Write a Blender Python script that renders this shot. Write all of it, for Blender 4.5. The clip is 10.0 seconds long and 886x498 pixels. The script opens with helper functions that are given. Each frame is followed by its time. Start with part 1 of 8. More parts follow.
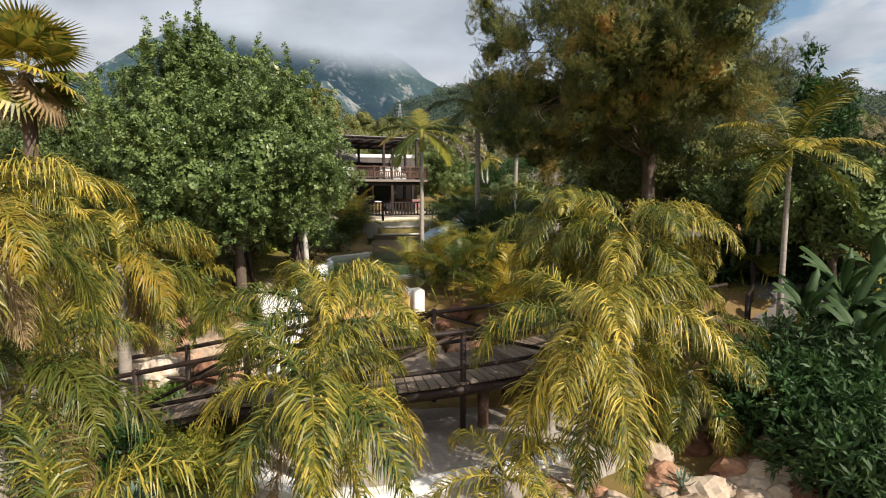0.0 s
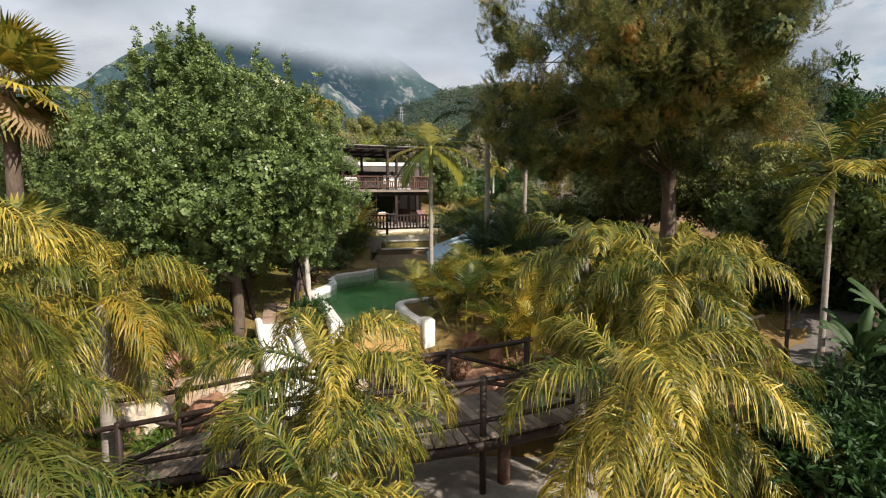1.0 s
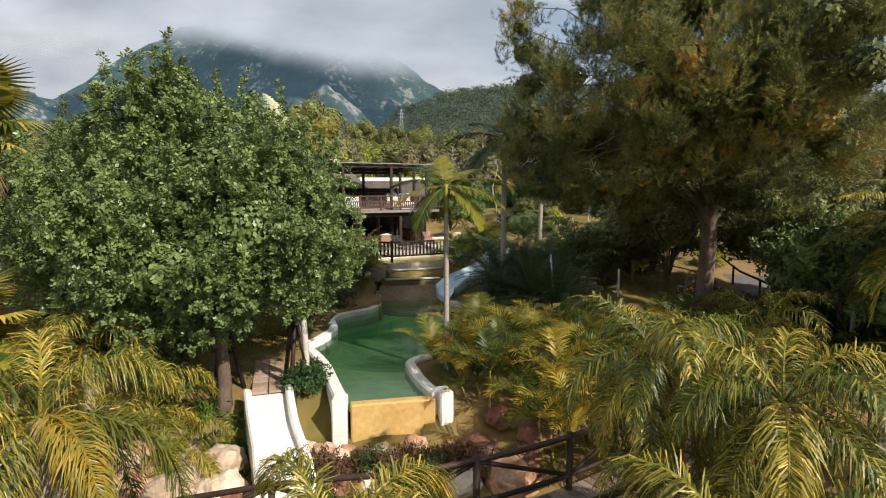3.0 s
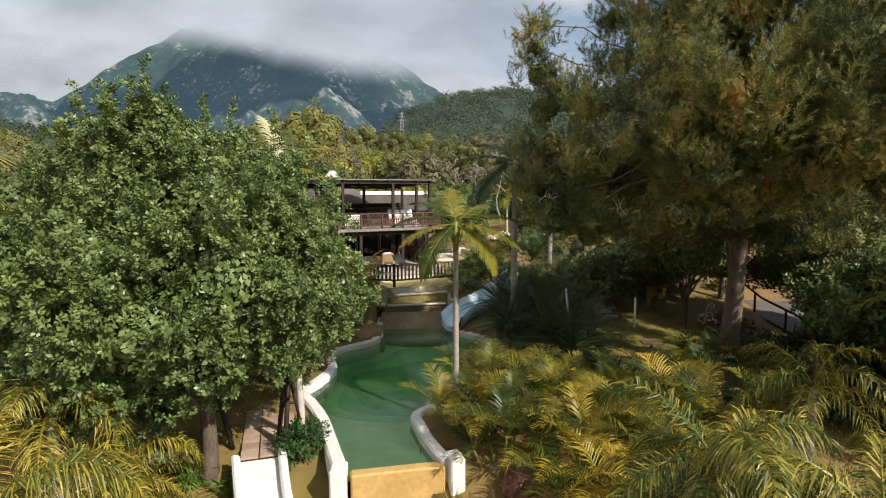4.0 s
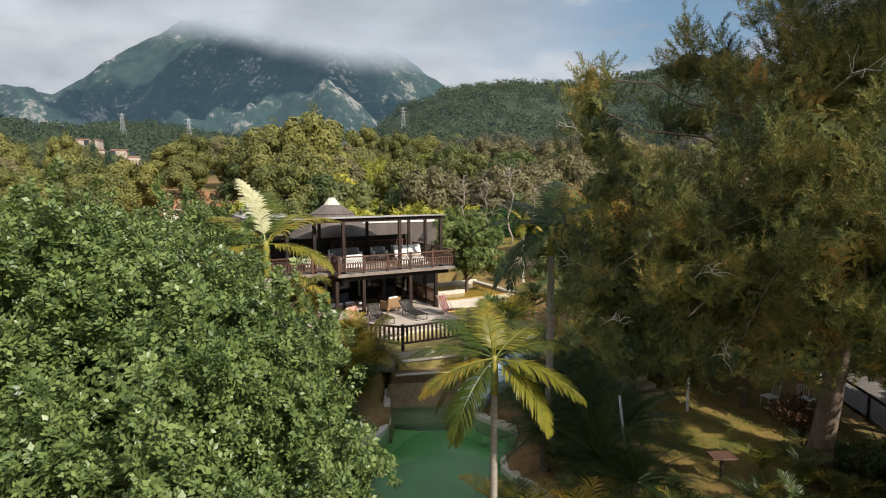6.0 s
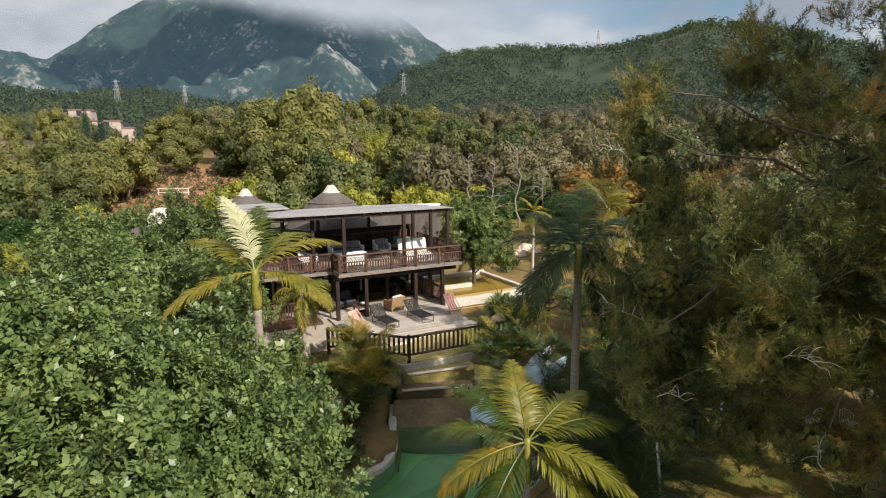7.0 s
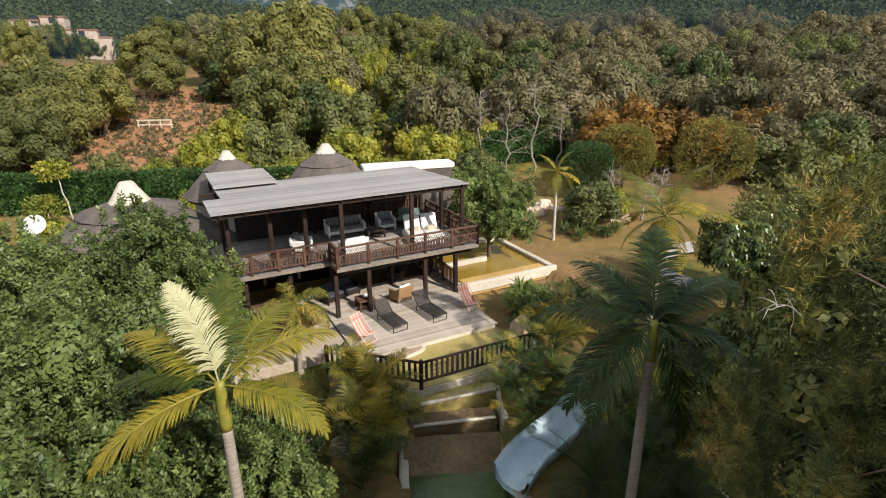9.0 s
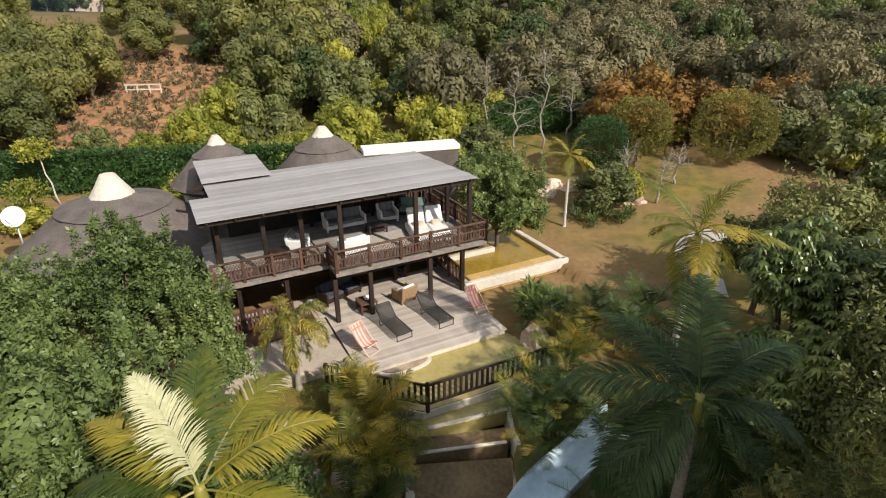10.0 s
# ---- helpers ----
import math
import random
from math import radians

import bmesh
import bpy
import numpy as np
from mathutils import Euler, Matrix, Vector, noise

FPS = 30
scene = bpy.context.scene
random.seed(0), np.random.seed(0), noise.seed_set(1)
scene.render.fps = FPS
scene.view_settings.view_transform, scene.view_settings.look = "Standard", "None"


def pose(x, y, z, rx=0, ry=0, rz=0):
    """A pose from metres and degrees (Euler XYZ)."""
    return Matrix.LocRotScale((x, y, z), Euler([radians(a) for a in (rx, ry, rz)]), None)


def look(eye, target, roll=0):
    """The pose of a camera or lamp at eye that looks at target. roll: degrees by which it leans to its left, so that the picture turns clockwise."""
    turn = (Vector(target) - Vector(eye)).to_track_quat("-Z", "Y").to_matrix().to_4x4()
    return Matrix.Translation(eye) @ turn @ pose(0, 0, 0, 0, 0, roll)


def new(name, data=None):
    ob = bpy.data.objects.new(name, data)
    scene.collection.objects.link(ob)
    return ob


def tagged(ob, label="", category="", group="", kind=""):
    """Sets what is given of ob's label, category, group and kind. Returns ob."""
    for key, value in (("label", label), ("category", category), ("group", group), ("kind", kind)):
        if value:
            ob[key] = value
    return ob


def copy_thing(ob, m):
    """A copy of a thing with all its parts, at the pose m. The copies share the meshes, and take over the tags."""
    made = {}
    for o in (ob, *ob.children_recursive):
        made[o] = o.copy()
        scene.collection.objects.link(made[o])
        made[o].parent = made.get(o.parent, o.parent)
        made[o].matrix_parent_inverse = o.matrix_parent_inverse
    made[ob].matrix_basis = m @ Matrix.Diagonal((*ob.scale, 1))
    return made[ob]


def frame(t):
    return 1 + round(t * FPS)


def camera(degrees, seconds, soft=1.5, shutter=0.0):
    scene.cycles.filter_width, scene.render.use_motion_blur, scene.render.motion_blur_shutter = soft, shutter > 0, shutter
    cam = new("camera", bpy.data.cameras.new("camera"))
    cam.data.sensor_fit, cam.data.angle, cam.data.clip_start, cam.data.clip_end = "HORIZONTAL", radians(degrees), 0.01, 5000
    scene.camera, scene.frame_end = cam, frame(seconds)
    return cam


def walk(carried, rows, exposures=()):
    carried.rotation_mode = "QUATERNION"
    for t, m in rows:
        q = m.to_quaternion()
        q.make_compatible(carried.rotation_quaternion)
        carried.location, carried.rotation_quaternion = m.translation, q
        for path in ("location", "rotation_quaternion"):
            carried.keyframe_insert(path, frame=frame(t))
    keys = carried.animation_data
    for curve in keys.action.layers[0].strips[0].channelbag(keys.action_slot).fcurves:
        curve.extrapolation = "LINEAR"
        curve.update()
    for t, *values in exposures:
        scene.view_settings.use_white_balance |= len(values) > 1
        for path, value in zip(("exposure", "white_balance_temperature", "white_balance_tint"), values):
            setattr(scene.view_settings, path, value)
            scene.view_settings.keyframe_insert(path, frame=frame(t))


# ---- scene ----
cam = camera(77.2, 10.0, soft=1.1)
METRES, EYE, TILT, LEAN, TURN = 21.0, 3.2, -6.2, 0.0, 0.0
ROWS = [
    (0.0, 0.0, 0.0, 0.0, 0.0, 0.0, -0.0),
    (0.5, -0.0069, 0.027, 0.0171, 0.07, 0.09, 0.03),
    (1.0, -0.0146, 0.0567, 0.0335, 0.12, 0.21, 0.05),
    (1.5, -0.0212, 0.083, 0.0514, 0.12, 0.19, 0.06),
    (2.0, -0.0278, 0.1104, 0.0688, 0.12, 0.21, 0.09),
    (3.5, -0.043, 0.1963, 0.1272, 0.1, 0.37, 0.17),
    (4.0, -0.0489, 0.2318, 0.1554, 0.12, 0.48, 0.19),
    (4.5, -0.0545, 0.2682, 0.1841, 0.15, 0.61, 0.24),
    (5.0, -0.0617, 0.3115, 0.2216, 0.19, 0.72, 0.27),
    (5.5, -0.0694, 0.3536, 0.2552, 0.21, 0.35, 0.28),
    (6.0, -0.078, 0.4016, 0.2923, 0.26, -0.37, 0.3),
    (7.5, -0.1018, 0.5455, 0.398, 0.33, -6.11, 0.4),
    (8.0, -0.1093, 0.5984, 0.4378, 0.35, -8.56, 0.39),
    (8.5, -0.1156, 0.6484, 0.472, 0.37, -10.84, 0.38),
    (9.0, -0.1224, 0.7016, 0.5102, 0.39, -13.33, 0.36),
    (9.5, -0.1272, 0.7502, 0.5446, 0.45, -15.66, 0.37),
    (10.0, -0.1342, 0.8011, 0.5803, 0.46, -18.17, 0.31),
]
walk(cam, [(t, pose(0, 0, EYE, TILT, LEAN, TURN) @ pose(METRES * x, METRES * y, METRES * z, 90 + pitch, roll, yaw)) for t, x, y, z, yaw, pitch, roll in ROWS],
     exposures=[(0.0, 0.26), (3.5, 0.2), (6.0, 0.14), (8.0, 0.08), (10.0, 0.05)])

# ---- world and sun ----
SUN_AZ, SUN_EL = radians(-44), radians(37)          # towards the sun, from +x
SUN = Vector((math.cos(SUN_AZ) * math.cos(SUN_EL), math.sin(SUN_AZ) * math.cos(SUN_EL), math.sin(SUN_EL)))
world = bpy.data.worlds.new("sky")
scene.world = world
world.use_nodes = True
wn, wl = world.node_tree.nodes, world.node_tree.links
wn.clear()
w_out, w_bg, w_sky = wn.new("ShaderNodeOutputWorld"), wn.new("ShaderNodeBackground"), wn.new("ShaderNodeTexSky")
w_sky.sky_type, w_sky.sun_disc = "NISHITA", False
w_sky.sun_elevation, w_sky.sun_rotation = SUN_EL, math.pi / 2 - SUN_AZ
w_sky.air_density, w_sky.dust_density, w_sky.ozone_density = 1.3, 0.6, 2.5
w_tc, w_map = wn.new("ShaderNodeTexCoord"), wn.new("ShaderNodeMapping")
w_map.inputs["Scale"].default_value = (1.0, 1.0, 2.6)
w_map.inputs["Location"].default_value = (0.35, 0.1, 0.2)
w_noise, w_ramp, w_mix = wn.new("ShaderNodeTexNoise"), wn.new("ShaderNodeValToRGB"), wn.new("ShaderNodeMixRGB")
w_noise.inputs["Scale"].default_value, w_noise.inputs["Detail"].default_value, w_noise.inputs["Roughness"].default_value = 3.4, 8.0, 0.55
w_ramp.color_ramp.elements[0].position, w_ramp.color_ramp.elements[1].position = 0.38, 0.47
w_n2, w_r2 = wn.new("ShaderNodeTexNoise"), wn.new("ShaderNodeValToRGB")
w_n2.inputs["Scale"].default_value, w_n2.inputs["Detail"].default_value = 3.1, 5.0
w_r2.color_ramp.elements[0].position, w_r2.color_ramp.elements[0].color = 0.38, (3.6, 3.85, 4.3, 1)
w_r2.color_ramp.elements[1].position, w_r2.color_ramp.elements[1].color = 0.6, (7.4, 7.4, 7.6, 1)
wl.new(w_tc.outputs["Generated"], w_map.inputs["Vector"])
wl.new(w_map.outputs["Vector"], w_noise.inputs["Vector"])
wl.new(w_map.outputs["Vector"], w_n2.inputs["Vector"])
w_sep, w_bias = wn.new("ShaderNodeSeparateXYZ"), wn.new("ShaderNodeMath")
w_bias.operation = "MULTIPLY_ADD"
w_bias.inputs[1].default_value = -0.14
wl.new(w_tc.outputs["Generated"], w_sep.inputs["Vector"])
wl.new(w_sep.outputs["X"], w_bias.inputs[0])
wl.new(w_noise.outputs["Fac"], w_bias.inputs[2])
wl.new(w_bias.outputs[0], w_ramp.inputs["Fac"])
wl.new(w_n2.outputs["Fac"], w_r2.inputs["Fac"])
wl.new(w_ramp.outputs["Color"], w_mix.inputs["Fac"])
wl.new(w_sky.outputs["Color"], w_mix.inputs["Color1"])
wl.new(w_r2.outputs["Color"], w_mix.inputs["Color2"])
wl.new(w_mix.outputs["Color"], w_bg.inputs["Color"])
w_bg.inputs["Strength"].default_value = 0.12
wl.new(w_bg.outputs["Background"], w_out.inputs["Surface"])
sun = new("sun", bpy.data.lights.new("sun", "SUN"))
sun.data.energy, sun.data.angle, sun.data.color = 5.5, radians(0.6), (1.0, 0.918, 0.81)
sun.matrix_world = look(SUN * 50, (0, 0, 0))

# ---- materials ----
rng = np.random.default_rng(7)


def material(name, low, high, scale=6.0, rough=0.7, bump=0.2, fine=8.0, third=None, island=0.0, leaf=0.0, metal=0.0, obj=0.0, stretch=(1, 1, 1), spec=0.3, coords="Object"):
    """A surface of two colours mixed by coarse and fine noise, with relief; island/obj: how much each loose piece or object differs; leaf: light let through."""
    m = bpy.data.materials.new(name)
    m.use_nodes = True
    n, l = m.node_tree.nodes, m.node_tree.links
    bs, out = n["Principled BSDF"], n["Material Output"]
    tc, mp = n.new("ShaderNodeTexCoord"), n.new("ShaderNodeMapping")
    mp.inputs["Scale"].default_value = stretch
    l.new(tc.outputs[coords], mp.inputs["Vector"])
    n1, n2 = n.new("ShaderNodeTexNoise"), n.new("ShaderNodeTexNoise")
    n1.inputs["Scale"].default_value, n1.inputs["Detail"].default_value = scale, 4.0
    n2.inputs["Scale"].default_value, n2.inputs["Detail"].default_value = scale * fine, 3.0
    l.new(mp.outputs["Vector"], n1.inputs["Vector"])
    l.new(mp.outputs["Vector"], n2.inputs["Vector"])
    add = n.new("ShaderNodeMath")
    add.operation = "MULTIPLY_ADD"
    add.inputs[1].default_value = 0.45
    l.new(n2.outputs["Fac"], add.inputs[0])
    half = n.new("ShaderNodeMath")
    half.operation = "MULTIPLY_ADD"
    half.inputs[1].default_value, half.inputs[2].default_value = 0.55, 0.0
    l.new(n1.outputs["Fac"], half.inputs[0])
    l.new(half.outputs[0], add.inputs[2])
    value = add.outputs[0]
    for source, amount in (("island", island), ("object", obj)):
        if amount:
            g = n.new("ShaderNodeNewGeometry") if source == "island" else n.new("ShaderNodeObjectInfo")
            k = n.new("ShaderNodeMath")
            k.operation = "MULTIPLY_ADD"
            k.inputs[1].default_value = amount
            shift = n.new("ShaderNodeMath")
            shift.operation = "SUBTRACT"
            shift.inputs[1].default_value = amount / 2
            l.new(g.outputs["Random Per Island" if source == "island" else "Random"], k.inputs[0])
            l.new(value, k.inputs[2])
            l.new(k.outputs[0], shift.inputs[0])
            value = shift.outputs[0]
    r = n.new("ShaderNodeValToRGB")
    e = r.color_ramp.elements
    e[0].position, e[0].color = 0.3, (*low, 1)
    e[1].position, e[1].color = 0.66, (*high, 1)
    if third:
        x = e.new(0.86)
        x.color = (*third, 1)
    l.new(value, r.inputs["Fac"])
    l.new(r.outputs["Color"], bs.inputs["Base Color"])
    bs.inputs["Roughness"].default_value, bs.inputs["Metallic"].default_value = rough, metal
    bs.inputs["Specular IOR Level"].default_value = spec
    if bump:
        b = n.new("ShaderNodeBump")
        b.inputs["Strength"].default_value, b.inputs["Distance"].default_value = bump, 0.03
        l.new(add.outputs[0], b.inputs["Height"])
        l.new(b.outputs["Normal"], bs.inputs["Normal"])
    if leaf:
        tr, mx = n.new("ShaderNodeBsdfTranslucent"), n.new("ShaderNodeMixShader")
        mx.inputs["Fac"].default_value = leaf
        l.new(r.outputs["Color"], tr.inputs["Color"])
        l.new(bs.outputs["BSDF"], mx.inputs[1])
        l.new(tr.outputs["BSDF"], mx.inputs[2])
        l.new(mx.outputs["Shader"], out.inputs["Surface"])
    return m


M = {}
M["carob"] = material("carob leaf", (0.05, 0.09, 0.027), (0.19, 0.245, 0.075), 1.1, 0.38, 0, 6, (0.3, 0.36, 0.14), island=0.24, leaf=0.15, spec=0.3)
M["pine"] = material("pine needles", (0.03, 0.05, 0.016), (0.2, 0.205, 0.052), 0.55, 0.6, 0, 5, (0.52, 0.27, 0.075), island=0.1, leaf=0.18)
for key, place in zip((0, 1, 2), (0.41, 0.57, 0.71)):
    [x for x in M["pine"].node_tree.nodes if x.type == "VALTORGB"][0].color_ramp.elements[key].position = place
M["gardenleaf"] = material("garden tree leaf", (0.058, 0.092, 0.028), (0.17, 0.22, 0.066), 0.5, 0.45, 0, 6, (0.36, 0.38, 0.13), island=0.22, obj=0.2, leaf=0.2)
M["umbrella"] = material("umbrella tree leaf", (0.06, 0.1, 0.025), (0.18, 0.22, 0.05), 0.6, 0.32, 0, 6, (0.34, 0.34, 0.08), island=0.2, obj=0.2, leaf=0.25, spec=0.5)
M["queen"] = material("queen palm leaflet", (0.048, 0.078, 0.012), (0.3, 0.25, 0.034), 0.8, 0.42, 0, 5, (0.56, 0.4, 0.065), island=0.5, obj=0.3, leaf=0.25, spec=0.4)
M["king"] = material("king palm leaflet", (0.055, 0.085, 0.014), (0.21, 0.2, 0.03), 0.7, 0.42, 0, 4, (0.42, 0.27, 0.03), island=0.15, obj=0.5, leaf=0.35, spec=0.4)
# Yellow frond colour, brightened so that it also carries sunlight.
M["kinggold"] = material("yellow palm leaflet brightened for sun", (0.19, 0.19, 0.024), (0.42, 0.33, 0.042), 0.7, 0.42, 0, 4, (0.56, 0.35, 0.045), island=0.15, obj=0.45, leaf=0.35, spec=0.4)
M["areca"] = material("areca leaflet", (0.14, 0.145, 0.02), (0.42, 0.32, 0.04), 0.9, 0.45, 0, 5, (0.6, 0.38, 0.05), island=0.25, obj=0.5, leaf=0.35, spec=0.4)
# Palm green with shade put into its darker colour.
M["darkpalm"] = material("palm leaflet darkened for shade", (0.02, 0.042, 0.012), (0.06, 0.09, 0.024), 0.8, 0.45, 0, 5, island=0.25, obj=0.3, leaf=0.2, spec=0.25)
M["deadfrond"] = material("dry frond", (0.2, 0.13, 0.06), (0.42, 0.3, 0.16), 1.5, 0.8, 0, 5, island=0.3, leaf=0.2)
M["spear"] = material("pale new frond", (0.42, 0.42, 0.22), (0.62, 0.6, 0.38), 1.5, 0.5, 0, 5, island=0.2, leaf=0.3)
M["banana"] = material("banana leaf", (0.022, 0.048, 0.016), (0.065, 0.11, 0.034), 0.7, 0.55, 0.1, 5, island=0.3, leaf=0.2, spec=0.25)
M["loquat"] = material("yellow-green leaf", (0.16, 0.19, 0.03), (0.45, 0.42, 0.06), 0.4, 0.5, 0, 5, (0.7, 0.6, 0.09), island=0.2, obj=0.3, leaf=0.3)
M["olive"] = material("grey-green leaf", (0.08, 0.098, 0.032), (0.21, 0.22, 0.07), 0.4, 0.55, 0, 5, (0.28, 0.27, 0.1), island=0.2, obj=0.3, leaf=0.2)
M["oak"] = material("brownish oak leaf", (0.1, 0.095, 0.046), (0.2, 0.175, 0.085), 0.3, 0.6, 0, 5, (0.29, 0.22, 0.12), island=0.2, obj=0.4, leaf=0.2)
M["stonepine"] = material("stone pine needles", (0.085, 0.098, 0.028), (0.2, 0.195, 0.052), 0.3, 0.6, 0, 5, (0.26, 0.21, 0.05), island=0.2, obj=0.4, leaf=0.2)
M["rust"] = material("autumn leaf", (0.13, 0.08, 0.02), (0.28, 0.15, 0.03), 0.3, 0.6, 0, 5, island=0.2, obj=0.4, leaf=0.25)
M["clipped"] = material("clipped golden-green leaf", (0.1, 0.1, 0.022), (0.27, 0.235, 0.05), 0.7, 0.5, 0, 5, (0.36, 0.3, 0.07), island=0.2, obj=0.2, leaf=0.2)
M["hedge"] = material("hedge leaf", (0.02, 0.055, 0.015), (0.06, 0.12, 0.03), 0.5, 0.5, 0, 5, island=0.2, leaf=0.2)
M["shrub"] = material("shrub leaf", (0.045, 0.07, 0.022), (0.14, 0.165, 0.048), 0.5, 0.5, 0, 5, (0.22, 0.23, 0.06), island=0.2, obj=0.4, leaf=0.25)
M["redshrub"] = material("reddish shrub leaf", (0.07, 0.035, 0.02), (0.17, 0.09, 0.045), 0.8, 0.6, 0, 5, (0.2, 0.16, 0.05), island=0.2, obj=0.4, leaf=0.2)
M["woods"] = material("far woods", (0.03, 0.05, 0.024), (0.085, 0.105, 0.042), 0.03, 0.9, 0, 10, (0.13, 0.12, 0.05), island=0.1, leaf=0.25)
M["bark"] = material("bark", (0.06, 0.042, 0.03), (0.16, 0.12, 0.09), 3, 0.9, 0.8, 6, stretch=(1, 1, 0.35))
M["pinebark"] = material("pine bark", (0.09, 0.06, 0.045), (0.24, 0.18, 0.14), 4, 0.95, 1.0, 5, stretch=(1, 1, 0.4))
M["palmbark"] = material("grey ringed palm trunk", (0.2, 0.17, 0.14), (0.4, 0.35, 0.3), 5, 0.85, 0.5, 6, stretch=(0.3, 0.3, 3))
M["shaft"] = material("crownshaft", (0.12, 0.16, 0.03), (0.34, 0.26, 0.05), 2, 0.4, 0.1, 4, (0.45, 0.24, 0.04))
M["whitebark"] = material("pale trunk", (0.36, 0.33, 0.28), (0.6, 0.56, 0.5), 4, 0.85, 0.4, 5)
M["wood"] = material("dark stained wood", (0.014, 0.009, 0.007), (0.05, 0.03, 0.022), 5, 0.6, 0.3, 6, stretch=(1, 1, 0.2), obj=0.2)
M["redwood"] = material("red-brown stained wood", (0.05, 0.026, 0.018), (0.13, 0.07, 0.048), 5, 0.6, 0.3, 6, obj=0.25)
M["plank"] = material("weathered bridge plank", (0.1, 0.075, 0.055), (0.23, 0.18, 0.14), 3, 0.85, 0.4, 8, obj=0.5)
M["deck"] = material("pale weathered decking", (0.33, 0.28, 0.23), (0.5, 0.44, 0.38), 2, 0.8, 0.25, 10, obj=0.35)
M["sheet"] = material("grey weathered roof cloth", (0.24, 0.23, 0.225), (0.35, 0.335, 0.33), 1.2, 0.9, 0.35, 9, obj=0.3, stretch=(0.35, 1.4, 1))
M["thatch"] = material("grey-brown thatch", (0.075, 0.062, 0.055), (0.17, 0.145, 0.13), 1.4, 0.95, 0.8, 12, stretch=(1, 1, 0.4))
M["paving"] = material("pinkish cream paving", (0.33, 0.27, 0.21), (0.48, 0.41, 0.33), 1.1, 0.85, 0.2, 9)
# Decking in a darker tone that carries the shade below the roof.
M["balcony"] = material("weathered balcony board darkened for shade", (0.15, 0.14, 0.13), (0.27, 0.25, 0.23), 2, 0.8, 0.25, 10, obj=0.35)
M["plaster"] = material("white plaster", (0.62, 0.59, 0.54), (0.83, 0.81, 0.77), 1.6, 0.85, 0.15, 8)
M["render"] = material("cream plaster", (0.45, 0.41, 0.34), (0.66, 0.61, 0.52), 1.1, 0.85, 0.15, 8)
M["ochre"] = material("ochre painted concrete", (0.4, 0.24, 0.07), (0.6, 0.4, 0.15), 1.3, 0.75, 0.15, 7)
M["slime"] = material("brown pool concrete", (0.1, 0.07, 0.04), (0.24, 0.17, 0.09), 1.0, 0.8, 0.2, 8)
M["bed"] = material("green pool bed", (0.42, 0.52, 0.25), (0.7, 0.78, 0.42), 0.5, 0.8, 0.1, 5, (0.85, 0.76, 0.46))
M["pathgrey"] = material("pale path concrete", (0.3, 0.28, 0.27), (0.46, 0.43, 0.41), 0.9, 0.9, 0.2, 9)
M["concrete"] = material("grey-brown concrete", (0.25, 0.215, 0.18), (0.42, 0.375, 0.325), 0.9, 0.9, 0.2, 9)
# Concrete copy with the garden path's shade put into its colour.
M["shadepath"] = material("paving darkened for shade", (0.09, 0.08, 0.07), (0.19, 0.17, 0.15), 0.9, 0.9, 0.2, 9)
M["terracotta"] = material("pinkish paving", (0.3, 0.2, 0.14), (0.46, 0.34, 0.26), 1.5, 0.85, 0.2, 8, obj=0.4)
M["rock"] = material("limestone boulder", (0.3, 0.22, 0.15), (0.6, 0.48, 0.36), 1.6, 0.95, 0.9, 6, (0.72, 0.66, 0.58), obj=0.5)
M["redrock"] = material("rust-stained boulder", (0.17, 0.08, 0.05), (0.42, 0.23, 0.14), 1.6, 0.95, 0.9, 6, (0.55, 0.44, 0.34), obj=0.5)
M["bluepaint"] = material("pale blue gelcoat", (0.36, 0.5, 0.6), (0.54, 0.67, 0.75), 1.5, 0.4, 0.05, 6, spec=0.5)
M["white"] = material("white paint", (0.62, 0.62, 0.6), (0.82, 0.82, 0.8), 4, 0.5, 0.05, 6)
M["cushion"] = material("white cushion cloth", (0.66, 0.64, 0.6), (0.85, 0.83, 0.8), 6, 0.95, 0.3, 8)
M["beige"] = material("beige cushion cloth", (0.42, 0.35, 0.25), (0.6, 0.52, 0.4), 6, 0.95, 0.3, 8)
M["navy"] = material("dark blue-grey cloth", (0.03, 0.035, 0.045), (0.085, 0.095, 0.12), 4, 0.95, 0.3, 8)
M["jade"] = material("grey-green cloth", (0.1, 0.17, 0.14), (0.2, 0.28, 0.24), 4, 0.95, 0.3, 8)
M["wicker"] = material("brown wicker", (0.18, 0.1, 0.05), (0.4, 0.26, 0.14), 14, 0.8, 0.6, 5)
M["red"] = material("faded red canvas", (0.5, 0.15, 0.12), (0.66, 0.25, 0.2), 6, 0.9, 0.2, 8)
M["pink"] = material("pale pink canvas", (0.55, 0.38, 0.31), (0.68, 0.5, 0.42), 6, 0.9, 0.2, 8)
M["iron"] = material("dark metal", (0.012, 0.012, 0.013), (0.04, 0.038, 0.036), 8, 0.45, 0.1, 6, metal=0.6)
M["mesh"] = material("dark lounger mesh", (0.02, 0.019, 0.018), (0.05, 0.046, 0.042), 30, 0.7, 0.4, 4)
M["steel"] = material("galvanised steel", (0.3, 0.31, 0.32), (0.5, 0.5, 0.5), 5, 0.4, 0.1, 6, metal=0.7)
M["pylon"] = material("far grey steel", (0.3, 0.31, 0.32), (0.42, 0.43, 0.43), 1, 0.6, 0, 6)
M["rug"] = material("pale woven rug", (0.3, 0.26, 0.22), (0.5, 0.45, 0.4), 8, 0.95, 0.3, 5)
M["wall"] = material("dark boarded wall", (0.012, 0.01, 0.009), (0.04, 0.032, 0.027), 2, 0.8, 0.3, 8)
